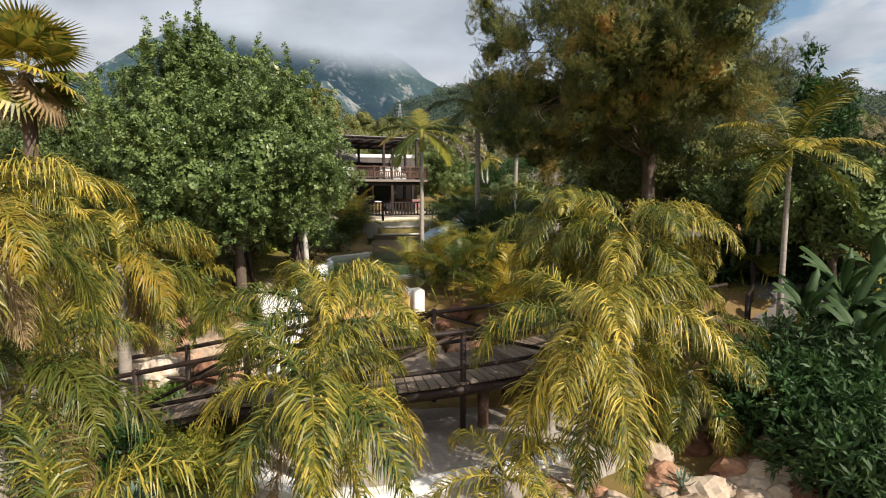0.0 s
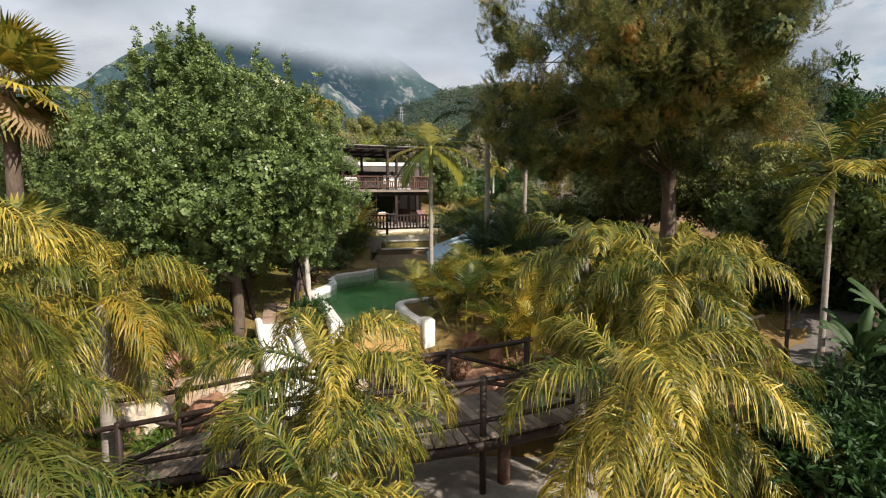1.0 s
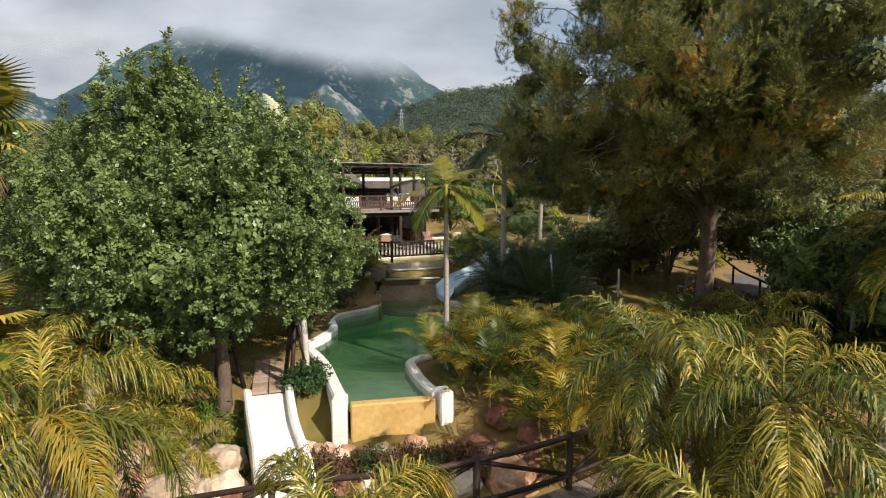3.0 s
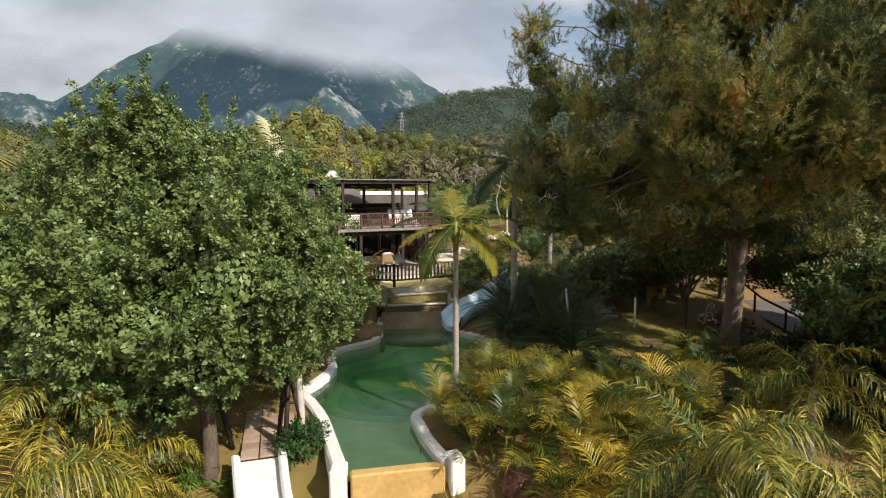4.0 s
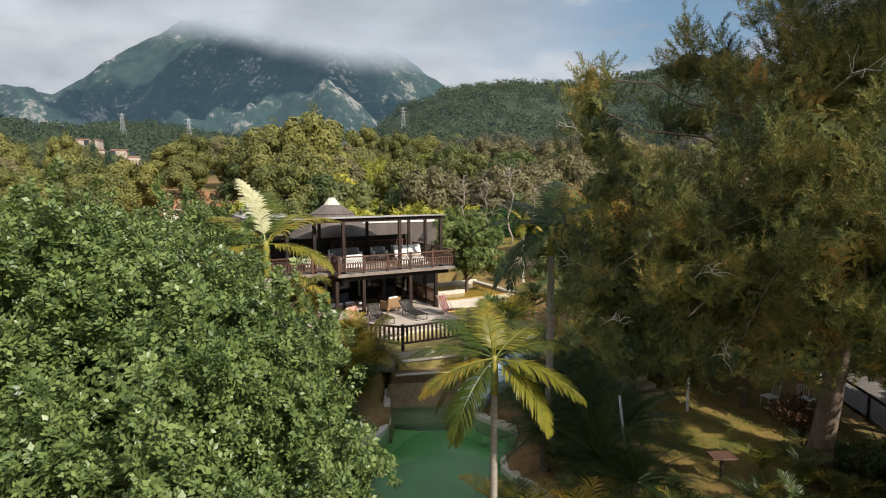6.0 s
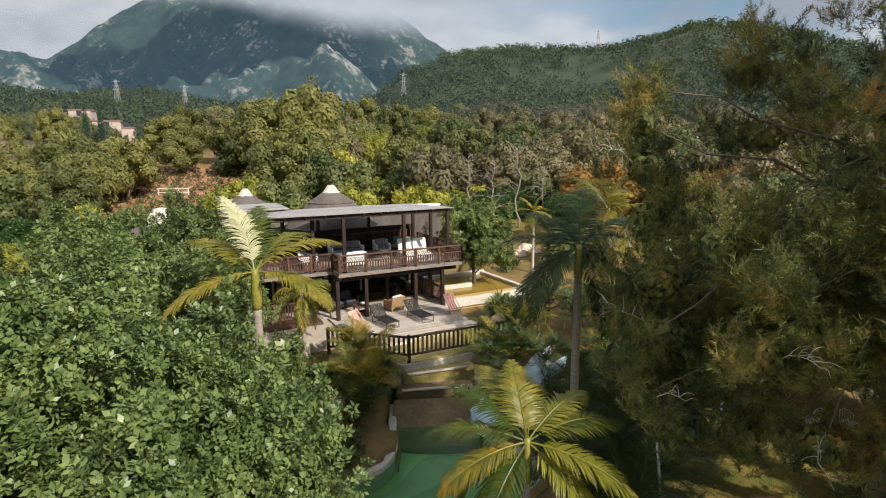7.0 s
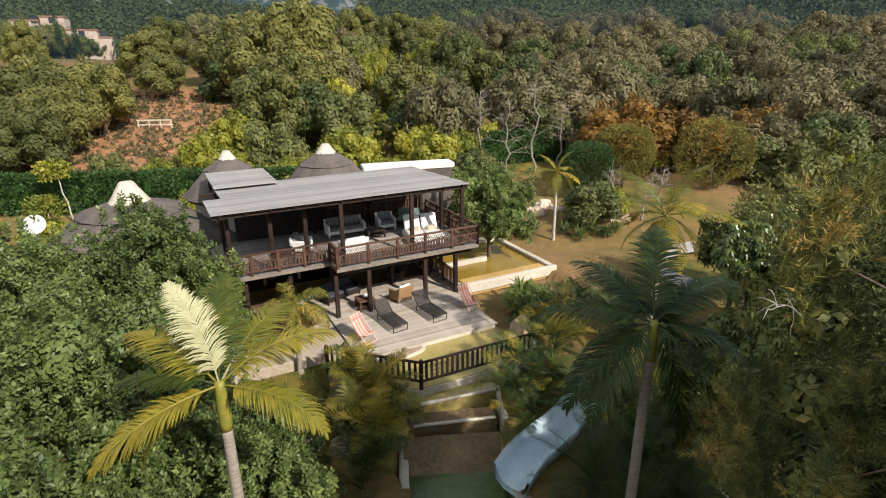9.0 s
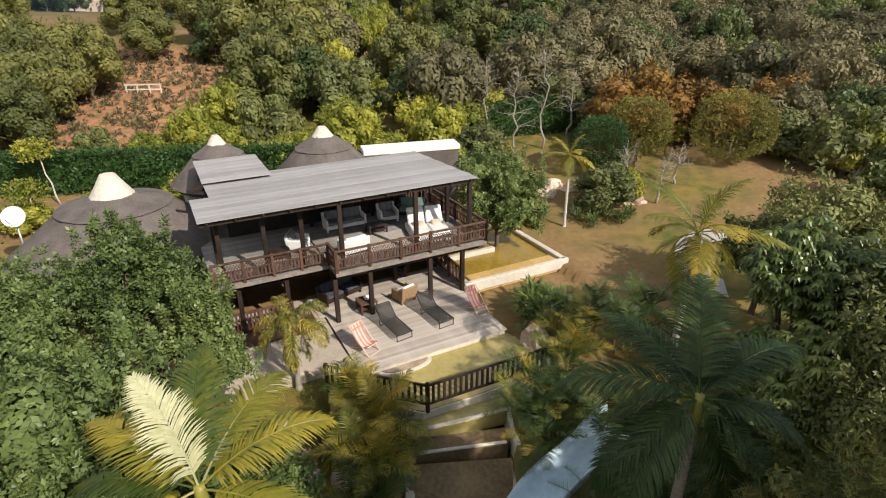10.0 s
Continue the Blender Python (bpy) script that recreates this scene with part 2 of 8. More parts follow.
M["villa"] = material("pinkish villa plaster", (0.4, 0.31, 0.25), (0.56, 0.46, 0.39), 0.4, 0.9, 0.1, 8)
M["tile"] = material("terracotta roof tile", (0.2, 0.1, 0.065), (0.36, 0.2, 0.13), 1.5, 0.9, 0.4, 6)
M["greycloth"] = material("pale grey cloth", (0.12, 0.125, 0.135), (0.26, 0.26, 0.265), 5, 0.95, 0.3, 8)
M["edge"] = material("weathered edge board", (0.14, 0.11, 0.09), (0.3, 0.25, 0.21), 3, 0.85, 0.3, 8)
M["glass"] = material("window glass", (0.015, 0.02, 0.025), (0.03, 0.036, 0.04), 2, 0.08, 0, 6, spec=0.6)
M["straplily"] = material("strap leaf", (0.07, 0.13, 0.02), (0.18, 0.27, 0.05), 1.5, 0.4, 0, 5, (0.3, 0.36, 0.08), island=0.3, leaf=0.25)
M["flower"] = material("agave leaf", (0.1, 0.15, 0.11), (0.24, 0.3, 0.22), 1.2, 0.5, 0.05, 5, island=0.3, leaf=0.1)

# ---- mesh tools ----


class Geo:
    """Gathers polygons of several makes into one mesh."""

    def __init__(self):
        self.v, self.f, self.n = [], [], 0

    def add(self, verts, faces):
        self.v.append(np.asarray(verts, float).reshape(-1, 3))
        self.f += [tuple(i + self.n for i in f) for f in faces]
        self.n += len(self.v[-1])
        return self

    def box(self, size, at=(0, 0, 0), turn=None, c=0.12):
        """A box with chamfered edges; c: the chamfer as a share of the smallest side. at: the middle of its base."""
        x, y, z = (s / 2 for s in size)
        d = min(x, y, z) * 2 * c
        bm = bmesh.new()
        bmesh.ops.create_cube(bm, size=1)
        bmesh.ops.scale(bm, vec=size, verts=bm.verts)
        if c:
            bmesh.ops.bevel(bm, geom=bm.edges[:], offset=d, segments=1, affect="EDGES")
        m = Matrix.Translation(at) @ (turn if turn else Matrix()) @ Matrix.Translation((0, 0, z))
        return self.bm(bm, m)

    def bm(self, bm, m=None):
        bm.verts.index_update()
        if m is not None:
            bm.transform(m)
        self.add([v.co[:] for v in bm.verts], [[v.index for v in f.verts] for f in bm.faces])
        bm.free()
        return self

    def tube(self, pts, radii, sides=8, cap=True):
        P = np.asarray(pts, float)
        k = len(P)
        T = np.gradient(P, axis=0)
        T /= np.linalg.norm(T, axis=1, keepdims=True) + 1e-9
        ref = np.array([0.0, 0, 1]) if abs(T[0][2]) < 0.9 else np.array([1.0, 0, 0])
        V = []
        for i in range(k):
            a = np.cross(T[i], ref)
            a /= np.linalg.norm(a) + 1e-9
            b = np.cross(T[i], a)
            r = radii[i] if hasattr(radii, "__len__") else radii
            for j in range(sides):
                w = 2 * math.pi * j / sides
                V.append(P[i] + r * (math.cos(w) * a + math.sin(w) * b))
        F = [(i * sides + j, i * sides + (j + 1) % sides, (i + 1) * sides + (j + 1) % sides, (i + 1) * sides + j) for i in range(k - 1) for j in range(sides)]
        if cap:
            F += [tuple(range(sides))[::-1], tuple((k - 1) * sides + j for j in range(sides))]
        return self.add(V, F)

    def quads(self, Q):
        Q = np.asarray(Q, float)
        k = len(Q)
        return self.add(Q.reshape(-1, 3), np.arange(4 * k).reshape(k, 4).tolist())

    def sheet(self, fn, nu, nv):
        """A grid of nu x nv cells from fn(u, v) in 0..1."""
        V = [fn(i / nu, j / nv) for j in range(nv + 1) for i in range(nu + 1)]
        F = [(j * (nu + 1) + i, j * (nu + 1) + i + 1, (j + 1) * (nu + 1) + i + 1, (j + 1) * (nu + 1) + i) for j in range(nv) for i in range(nu)]
        return self.add(V, F)

    def prism(self, outline, z0, z1):
        k = len(outline)
        V = [(x, y, z0) for x, y in outline] + [(x, y, z1) for x, y in outline]
        F = [tuple(range(k))[::-1], tuple(range(k, 2 * k))] + [(i, (i + 1) % k, k + (i + 1) % k, k + i) for i in range(k)]
        return self.add(V, F)

    def mesh(self, name, mat, smooth=False):
        me = bpy.data.meshes.new(name)
        V = np.concatenate(self.v) if self.v else np.zeros((0, 3))
        me.from_pydata(V.tolist(), [], self.f)
        me.materials.append(M[mat])
        if smooth:
            me.shade_smooth()
        me.update()
        return me


def quad_mesh(name, Q, mat):
    """A mesh of loose four-cornered leaves, made fast."""
    Q = np.asarray(Q, np.float32).reshape(-1, 4, 3)
    k = len(Q)
    me = bpy.data.meshes.new(name)
    me.vertices.add(4 * k)
    me.vertices.foreach_set("co", Q.ravel())
    me.loops.add(4 * k)
    me.loops.foreach_set("vertex_index", np.arange(4 * k, dtype=np.int32))
    me.polygons.add(k)
    me.polygons.foreach_set("loop_start", np.arange(0, 4 * k, 4, dtype=np.int32))
    me.materials.append(M[mat])
    me.update(calc_edges=True)
    me.validate()
    return me


def tri_mesh(name, T, mat):
    """A mesh of loose three-cornered needles, made fast."""
    T = np.asarray(T, np.float32).reshape(-1, 3, 3)
    k = len(T)
    me = bpy.data.meshes.new(name)
    me.vertices.add(3 * k)
    me.vertices.foreach_set("co", T.ravel())
    me.loops.add(3 * k)
    me.loops.foreach_set("vertex_index", np.arange(3 * k, dtype=np.int32))
    me.polygons.add(k)
    me.polygons.foreach_set("loop_start", np.arange(0, 3 * k, 3, dtype=np.int32))
    me.materials.append(M[mat])
    me.update(calc_edges=True)
    me.validate()
    return me


def thing(name, label, category, group="", kind="", at=None, data=None):
    ob = tagged(new(name, data), label, category, group, kind)
    if at is not None:
        ob.matrix_world = at
    return ob


def part(name, data, parent, m=None, label=""):
    ob = new(name, data)
    ob.parent = parent
    if m is not None:
        ob.matrix_local = m
    return tagged(ob, label)


def unit(A):
    return A / (np.linalg.norm(A, axis=-1, keepdims=True) + 1e-9)


def blades(P, D, L, W, R, fold=0.0):
    """Leaves: from P along D, L long and W wide, the side chosen by the vectors R."""
    S = unit(np.cross(D, R))
    N = np.cross(S, D)
    L, W = np.reshape(L, (-1, 1)), np.reshape(W, (-1, 1))
    mid = P + D * L * 0.45 + N * fold * W
    return np.stack([P, mid + S * W / 2, P + D * L, mid - S * W / 2], axis=1)


def smooth(a, b, x):
    t = np.clip((x - a) / (b - a), 0, 1)
    return t * t * (3 - 2 * t)


def curve(points, n):
    """n points along a smooth line through the given ones."""
    P = [Vector(p) for p in points]
    out, k = [], len(P) - 1
    for i in range(n):
        s = i / (n - 1) * k
        j = min(int(s), k - 1)
        t = s - j
        p0, p1, p2, p3 = P[max(j - 1, 0)], P[j], P[j + 1], P[min(j + 2, k)]
        out.append(0.5 * ((2 * p1) + (p2 - p0) * t + (2 * p0 - 5 * p1 + 4 * p2 - p3) * t * t + (3 * p1 - p0 - 3 * p2 + p3) * t ** 3))
    return np.array([p[:] for p in out])

# ---- the land ----
HOUSE = (-6.85, 37.2)
HU, HV = np.array((0.883, 0.469)), np.array((-0.469, 0.883))


def house_xy(a, b):
    p = np.array(HOUSE) + a * HU + b * HV
    return float(p[0]), float(p[1])


def house_pose(a, b, z, rz=0):
    return pose(*house_xy(a, b), z, 0, 0, 28 + rz)


# pool water line: the left bank going away from the camera, then the right bank coming back

def line2(points, n):
    return curve([(x, y, 0) for x, y in points], n)[:, :2]


POOL_LEFT = line2([(-3.15, 16.75), (-3.6, 18.0), (-4.15, 19.5), (-4.75, 20.7), (-5.15, 21.4), (-4.9, 22.3), (-4.7, 23.6), (-5.1, 25.2), (-4.8, 26.2), (-4.0, 26.9), (-3.65, 28.0), (-3.8, 29.6), (-3.9, 31.2)], 60)
POOL_RIGHT = line2([(-1.0, 31.4), (-0.85, 30.0), (-0.5, 28.6), (0.6, 27.4), (0.75, 26.35), (0.0, 25.2), (0.3, 24.2), (1.0, 22.9), (0.1, 21.4), (-1.8, 19.9), (-1.75, 18.7), (-1.35, 17.5), (-1.1, 17.05)], 60)
POOL = np.concatenate([POOL_LEFT, POOL_RIGHT])


def inside(X, Y, poly):
    r = np.zeros(np.shape(X), bool)
    j = len(poly) - 1
    for i in range(len(poly)):
        (xi, yi), (xj, yj) = poly[i], poly[j]
        r ^= ((yi > Y) != (yj > Y)) & (X < (xj - xi) * (Y - yi) / (yj - yi + 1e-12) + xi)
        j = i
    return r


def hills(X, Y):
    """How steeply the land stands up behind the garden, by direction."""
    Yc = np.maximum(Y, 30.0)
    side = 1.0 * X / Yc
    rise = np.interp(side, [-1.6, -0.8, -0.62, -0.5, -0.36, -0.28, -0.2, -0.15, -0.08, 0.0, 0.1, 0.24, 0.42, 0.8, 1.6],
                     [0.04, 0.085, 0.09, 0.085, 0.065, 0.05, 0.03, 0.05, 0.105, 0.14, 0.155, 0.16, 0.195, 0.125, 0.08])
    return rise


def land(X, Y):
    X, Y = np.asarray(X, float), np.asarray(Y, float)
    z = np.interp(Y, [-400, 3, 8.5, 12.5, 14.5, 16.4, 17.3, 18, 24, 29, 33.5, 46, 55, 76, 100, 125, 5000], [-3, -2.7, -2.5, -2.25, -1.65, -1.15, -0.4, -0.12, 0.02, 0.3, 1.3, 1.5, 2.3, 4.6, 8, 10.5, 10.5])
    left = smooth(-6, -11, X) * smooth(9, 13, Y) * (1 - smooth(15, 18, Y))
    z = z + left * 1.0
    right = smooth(5, 9, X) * smooth(4, 12, Y) * (1 - smooth(14, 18, Y))
    z = z + right * 1.0
    R = np.hypot(X, Y)
    up = smooth(70, 470, R) * np.where(Y > 20, 1, 0)
    bulge = hills(X, Y) * np.maximum(Y, 0) * up
    fall = smooth(560, 900, R)
    z = z + bulge * (1 - 0.75 * fall)
    far = smooth(60, 160, R)
    z = z + far * 2.2 * (np.sin(X * 0.043 + 1.3) * np.cos(Y * 0.037)) + far * smooth(150, 300, R) * 7 * np.sin(X * 0.017 + Y * 0.011) * np.cos(Y * 0.021 - X * 0.008)
    return z


def ground_z(x, y):
    return float(land(x, y))


def build_ground():
    def steps(fine0, fine1, d, lo, hi):
        a = list(np.arange(fine0, fine1 + 1e-6, d))
        s, k = d, a[-1]
        while k < hi:
            s = min(s * 1.16, 14)
            k += s
            a.append(k)
        s, k = d, a[0]
        while k > lo:
            s = min(s * 1.16, 14)
            k -= s
            a.insert(0, k)
        return np.array(a)
    xs, ys = steps(-13, 11, 0.3, -700, 700), steps(5, 46, 0.3, -260, 950)
    X, Y = np.meshgrid(xs, ys)
    Z = land(X, Y)
    for i in range(X.shape[0]):
        if 3 < ys[i] < 60:
            for j in range(X.shape[1]):
                if abs(X[i, j]) < 40:
                    Z[i, j] += 0.07 * noise.noise((X[i, j] * 0.5, Y[i, j] * 0.5, 0)) + 0.04 * noise.noise((X[i, j] * 1.7, Y[i, j] * 1.7, 3))
    wet = inside(X, Y, POOL)
    Z = np.where(wet, -1.9, Z)
    # the terrace of the house and the cascade keep the earth below them
    A = (X - HOUSE[0]) * HU[0] + (Y - HOUSE[1]) * HU[1]
    B = (X - HOUSE[0]) * HV[0] + (Y - HOUSE[1]) * HV[1]
    Z = np.where((A > -6.5) & (A < 11.2) & (B > -3.2) & (B < 9), np.minimum(Z, 1.05), Z)
    Z = np.where((A > -2.2) & (A < 5.6) & (B > -6.4) & (B < -3.0), 0.2, Z)
    Z = np.where((X > -4.1) & (X < -0.8) & (Y > 29) & (Y < 33.5), -1.9, Z)
    ny, nx = X.shape
    V = np.stack([X, Y, Z], -1).reshape(-1, 3)
    F = [(j * nx + i, j * nx + i + 1, (j + 1) * nx + i + 1, (j + 1) * nx + i) for j in range(ny - 1) for i in range(nx - 1)]
    me = bpy.data.meshes.new("ground")
    me.from_pydata(V.tolist(), [], F)
    me.materials.append(ground_material())
    me.shade_smooth()
    tagged(new("ground", me), "lawn, bare red earth and dry hillside grass", "ground", kind="structure")


def ground_material():
    """Short lawn near the pool, tan earth round it and dry scrub on the hills, mixed by noise over the plan."""
    m = material("earth and grass", (0.14, 0.085, 0.035), (0.29, 0.18, 0.08), 0.25, 0.95, 0.5, 14, (0.33, 0.21, 0.12))
    n, l = m.node_tree.nodes, m.node_tree.links
    bs = n["Principled BSDF"]
    earth = bs.inputs["Base Color"].links[0].from_socket
    grass = n.new("ShaderNodeValToRGB")
    grass.color_ramp.elements[0].position, grass.color_ramp.elements[0].color = 0.35, (0.07, 0.085, 0.016, 1)
    grass.color_ramp.elements[1].position, grass.color_ramp.elements[1].color = 0.65, (0.21, 0.15, 0.036, 1)
    tc, g1, g2 = n.new("ShaderNodeTexCoord"), n.new("ShaderNodeTexNoise"), n.new("ShaderNodeTexNoise")
    g1.inputs["Scale"].default_value, g1.inputs["Detail"].default_value = 1.1, 8
    g2.inputs["Scale"].default_value, g2.inputs["Detail"].default_value = 0.07, 5
    l.new(tc.outputs["Object"], g1.inputs["Vector"])
    l.new(tc.outputs["Object"], g2.inputs["Vector"])
    l.new(g1.outputs["Fac"], grass.inputs["Fac"])
    pick, mx = n.new("ShaderNodeValToRGB"), n.new("ShaderNodeMixRGB")
    pick.color_ramp.elements[0].position, pick.color_ramp.elements[1].position = 0.4, 0.56
    l.new(g2.outputs["Fac"], pick.inputs["Fac"])
    l.new(pick.outputs["Color"], mx.inputs["Fac"])
    l.new(grass.outputs["Color"], mx.inputs["Color1"])
    l.new(earth, mx.inputs["Color2"])
    sep, reach, scrub, far = n.new("ShaderNodeSeparateXYZ"), n.new("ShaderNodeMapRange"), n.new("ShaderNodeValToRGB"), n.new("ShaderNodeMixRGB")
    l.new(tc.outputs["Object"], sep.inputs["Vector"])
    l.new(sep.outputs["Y"], reach.inputs["Value"])
    reach.inputs["From Min"].default_value, reach.inputs["From Max"].default_value = 95, 170
    scrub.color_ramp.elements[0].position, scrub.color_ramp.elements[0].color = 0.35, (0.026, 0.042, 0.02, 1)
    scrub.color_ramp.elements[1].position, scrub.color_ramp.elements[1].color = 0.7, (0.06, 0.07, 0.034, 1)
    l.new(g2.outputs["Fac"], scrub.inputs["Fac"])
    l.new(reach.outputs["Result"], far.inputs["Fac"])
    l.new(mx.outputs["Color"], far.inputs["Color1"])
    l.new(scrub.outputs["Color"], far.inputs["Color2"])
    # bare red field on the slope behind the huts
    mp, ln, edge, red, field = n.new("ShaderNodeMapping"), n.new("ShaderNodeVectorMath"), n.new("ShaderNodeMath"), n.new("ShaderNodeValToRGB"), n.new("ShaderNodeMixRGB")
    mp.inputs["Location"].default_value, mp.inputs["Scale"].default_value = (1.9, -4.1, 0), (0.058, 0.053, 0)
    ln.operation, edge.operation = "LENGTH", "MULTIPLY_ADD"
    edge.inputs[1].default_value = 0.9
    l.new(tc.outputs["Object"], mp.inputs["Vector"])
    l.new(mp.outputs["Vector"], ln.inputs[0])
    l.new(g1.outputs["Fac"], edge.inputs[0])
    l.new(ln.outputs["Value"], edge.inputs[2])
    red.color_ramp.elements[0].position, red.color_ramp.elements[0].color = 0.98, (1, 1, 1, 1)
    red.color_ramp.elements[1].position, red.color_ramp.elements[1].color = 1.0, (0, 0, 0, 1)
    shrink = n.new("ShaderNodeMath")
    shrink.operation = "MULTIPLY"
    shrink.inputs[1].default_value = 0.68
    l.new(edge.outputs[0], shrink.inputs[0])
    l.new(shrink.outputs[0], red.inputs["Fac"])
    soil = n.new("ShaderNodeValToRGB")
    soil.color_ramp.elements[0].position, soil.color_ramp.elements[0].color = 0.35, (0.2, 0.13, 0.06, 1)
    soil.color_ramp.elements[1].position, soil.color_ramp.elements[1].color = 0.6, (0.42, 0.2, 0.1, 1)
    l.new(g1.outputs["Fac"], soil.inputs["Fac"])
    l.new(red.outputs["Color"], field.inputs["Fac"])
    l.new(far.outputs["Color"], field.inputs["Color1"])
    l.new(soil.outputs["Color"], field.inputs["Color2"])
    l.new(field.outputs["Color"], bs.inputs["Base Color"])
    return m


build_ground()

# ---- mountains ----


def crest(side):
    """The skyline of the big mountain, as height over distance, by sideways over forward distance."""
    return np.interp(side, [-1.4, -0.8, -0.69, -0.63, -0.6, -0.56, -0.53, -0.49, -0.46, -0.43, -0.36, -0.28, -0.18, -0.14, -0.085, -0.045, 0.0, 0.07, 0.3, 1.4],
                     [0.15, 0.19, 0.165, 0.195, 0.215, 0.238, 0.25, 0.268, 0.288, 0.29, 0.305, 0.305, 0.29, 0.265, 0.232, 0.206, 0.172, 0.13, 0.1, 0.08])


def build_mountain():
    us, vs = np.linspace(-1.15, 0.95, 420), np.linspace(0, 1, 110)
    V = []
    for v in vs:
        Y = 700 + 1900 * v
        for u in us:
            c = float(crest(u)) * Y
            k = float(smooth(0.0, 1.0, v))
            p = Vector((u * Y / 520, Y / 520, 0.4))
            ridge = 1 - abs(noise.noise(p)) * 2
            ridge2 = 1 - abs(noise.noise(p * 2.3 + Vector((4, 1, 0)))) * 2
            ridge3 = 1 - abs(noise.noise(p * 5.7 + Vector((1, 7, 0)))) * 2
            fine = noise.noise(p * 14)
            body = 0.05 * Y + (c - 0.05 * Y) * k
            spur = 60 * math.exp(-((u + 0.2) / 0.05) ** 2 - ((v - 0.3) / 0.1) ** 2) + 80 * math.exp(-((u + 0.74) / 0.12) ** 2 - ((v - 0.35) / 0.12) ** 2)
            rough = (ridge * 0.45 + ridge2 * 0.28 + ridge3 * 0.18 + fine * 0.08 - 0.62) * 230 * math.sin(math.pi * min(1, v * 1.0)) ** 0.7
            z = min(body + rough + spur, c + 14 * fine + 22 * (ridge3 - 0.6))
            V.append((u * Y, Y, z))
    nu = len(us)
    F = [(j * nu + i, j * nu + i + 1, (j + 1) * nu + i + 1, (j + 1) * nu + i) for j in range(len(vs) - 1) for i in range(nu - 1)]
    me = bpy.data.meshes.new("mountain")
    me.from_pydata(V, [], F)
    # The scrub greens lean blue: some distance haze is put into the colour.
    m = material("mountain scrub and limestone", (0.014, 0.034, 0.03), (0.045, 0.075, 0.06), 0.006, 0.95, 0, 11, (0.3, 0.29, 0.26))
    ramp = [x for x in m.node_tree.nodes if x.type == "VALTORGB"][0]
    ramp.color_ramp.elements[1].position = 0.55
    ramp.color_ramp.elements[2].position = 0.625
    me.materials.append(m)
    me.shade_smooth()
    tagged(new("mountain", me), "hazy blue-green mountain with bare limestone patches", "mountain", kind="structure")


build_mountain()


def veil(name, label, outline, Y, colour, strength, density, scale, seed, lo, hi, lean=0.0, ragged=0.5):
    """A far glowing sheet: an even veil that paints aerial haze, or a bank of cloud with torn edges, thinning towards
    its rim.
    """
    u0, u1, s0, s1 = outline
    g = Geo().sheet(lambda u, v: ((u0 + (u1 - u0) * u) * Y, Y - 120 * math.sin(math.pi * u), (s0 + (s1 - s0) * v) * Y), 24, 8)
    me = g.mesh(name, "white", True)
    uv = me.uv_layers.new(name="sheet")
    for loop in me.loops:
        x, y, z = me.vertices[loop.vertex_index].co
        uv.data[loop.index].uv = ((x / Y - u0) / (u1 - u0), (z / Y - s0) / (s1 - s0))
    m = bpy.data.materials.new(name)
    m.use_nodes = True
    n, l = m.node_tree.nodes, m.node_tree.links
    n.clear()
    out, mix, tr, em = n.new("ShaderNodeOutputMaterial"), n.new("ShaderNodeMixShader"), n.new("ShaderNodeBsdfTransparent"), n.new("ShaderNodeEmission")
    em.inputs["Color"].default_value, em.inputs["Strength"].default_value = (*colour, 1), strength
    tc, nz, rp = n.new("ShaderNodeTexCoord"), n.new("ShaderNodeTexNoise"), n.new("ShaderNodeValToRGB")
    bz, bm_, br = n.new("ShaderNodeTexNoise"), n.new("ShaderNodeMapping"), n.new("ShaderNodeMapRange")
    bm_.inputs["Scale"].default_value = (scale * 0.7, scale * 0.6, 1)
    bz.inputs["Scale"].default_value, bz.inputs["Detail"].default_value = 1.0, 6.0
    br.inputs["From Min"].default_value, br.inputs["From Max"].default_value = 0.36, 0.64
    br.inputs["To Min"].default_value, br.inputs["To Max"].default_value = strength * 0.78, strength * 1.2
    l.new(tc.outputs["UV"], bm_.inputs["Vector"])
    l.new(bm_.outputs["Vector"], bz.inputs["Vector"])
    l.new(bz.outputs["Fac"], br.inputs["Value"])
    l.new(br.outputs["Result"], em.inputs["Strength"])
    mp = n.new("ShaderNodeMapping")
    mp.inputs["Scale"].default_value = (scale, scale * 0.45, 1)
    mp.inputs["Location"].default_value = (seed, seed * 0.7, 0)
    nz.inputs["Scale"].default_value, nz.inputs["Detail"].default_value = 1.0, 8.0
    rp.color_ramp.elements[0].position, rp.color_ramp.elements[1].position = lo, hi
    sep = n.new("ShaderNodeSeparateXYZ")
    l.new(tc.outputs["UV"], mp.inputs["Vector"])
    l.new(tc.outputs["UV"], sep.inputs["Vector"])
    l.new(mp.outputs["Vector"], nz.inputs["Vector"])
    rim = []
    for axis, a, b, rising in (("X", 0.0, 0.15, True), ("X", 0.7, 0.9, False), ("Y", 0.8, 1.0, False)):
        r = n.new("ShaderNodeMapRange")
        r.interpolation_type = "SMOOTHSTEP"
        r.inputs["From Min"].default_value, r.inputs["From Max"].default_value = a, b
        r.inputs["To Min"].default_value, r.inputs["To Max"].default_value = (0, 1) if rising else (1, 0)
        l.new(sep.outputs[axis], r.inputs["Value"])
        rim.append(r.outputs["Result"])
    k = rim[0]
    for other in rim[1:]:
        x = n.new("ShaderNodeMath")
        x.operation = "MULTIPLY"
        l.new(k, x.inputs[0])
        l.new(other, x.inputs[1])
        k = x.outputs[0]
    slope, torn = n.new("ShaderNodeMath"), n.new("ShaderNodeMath")
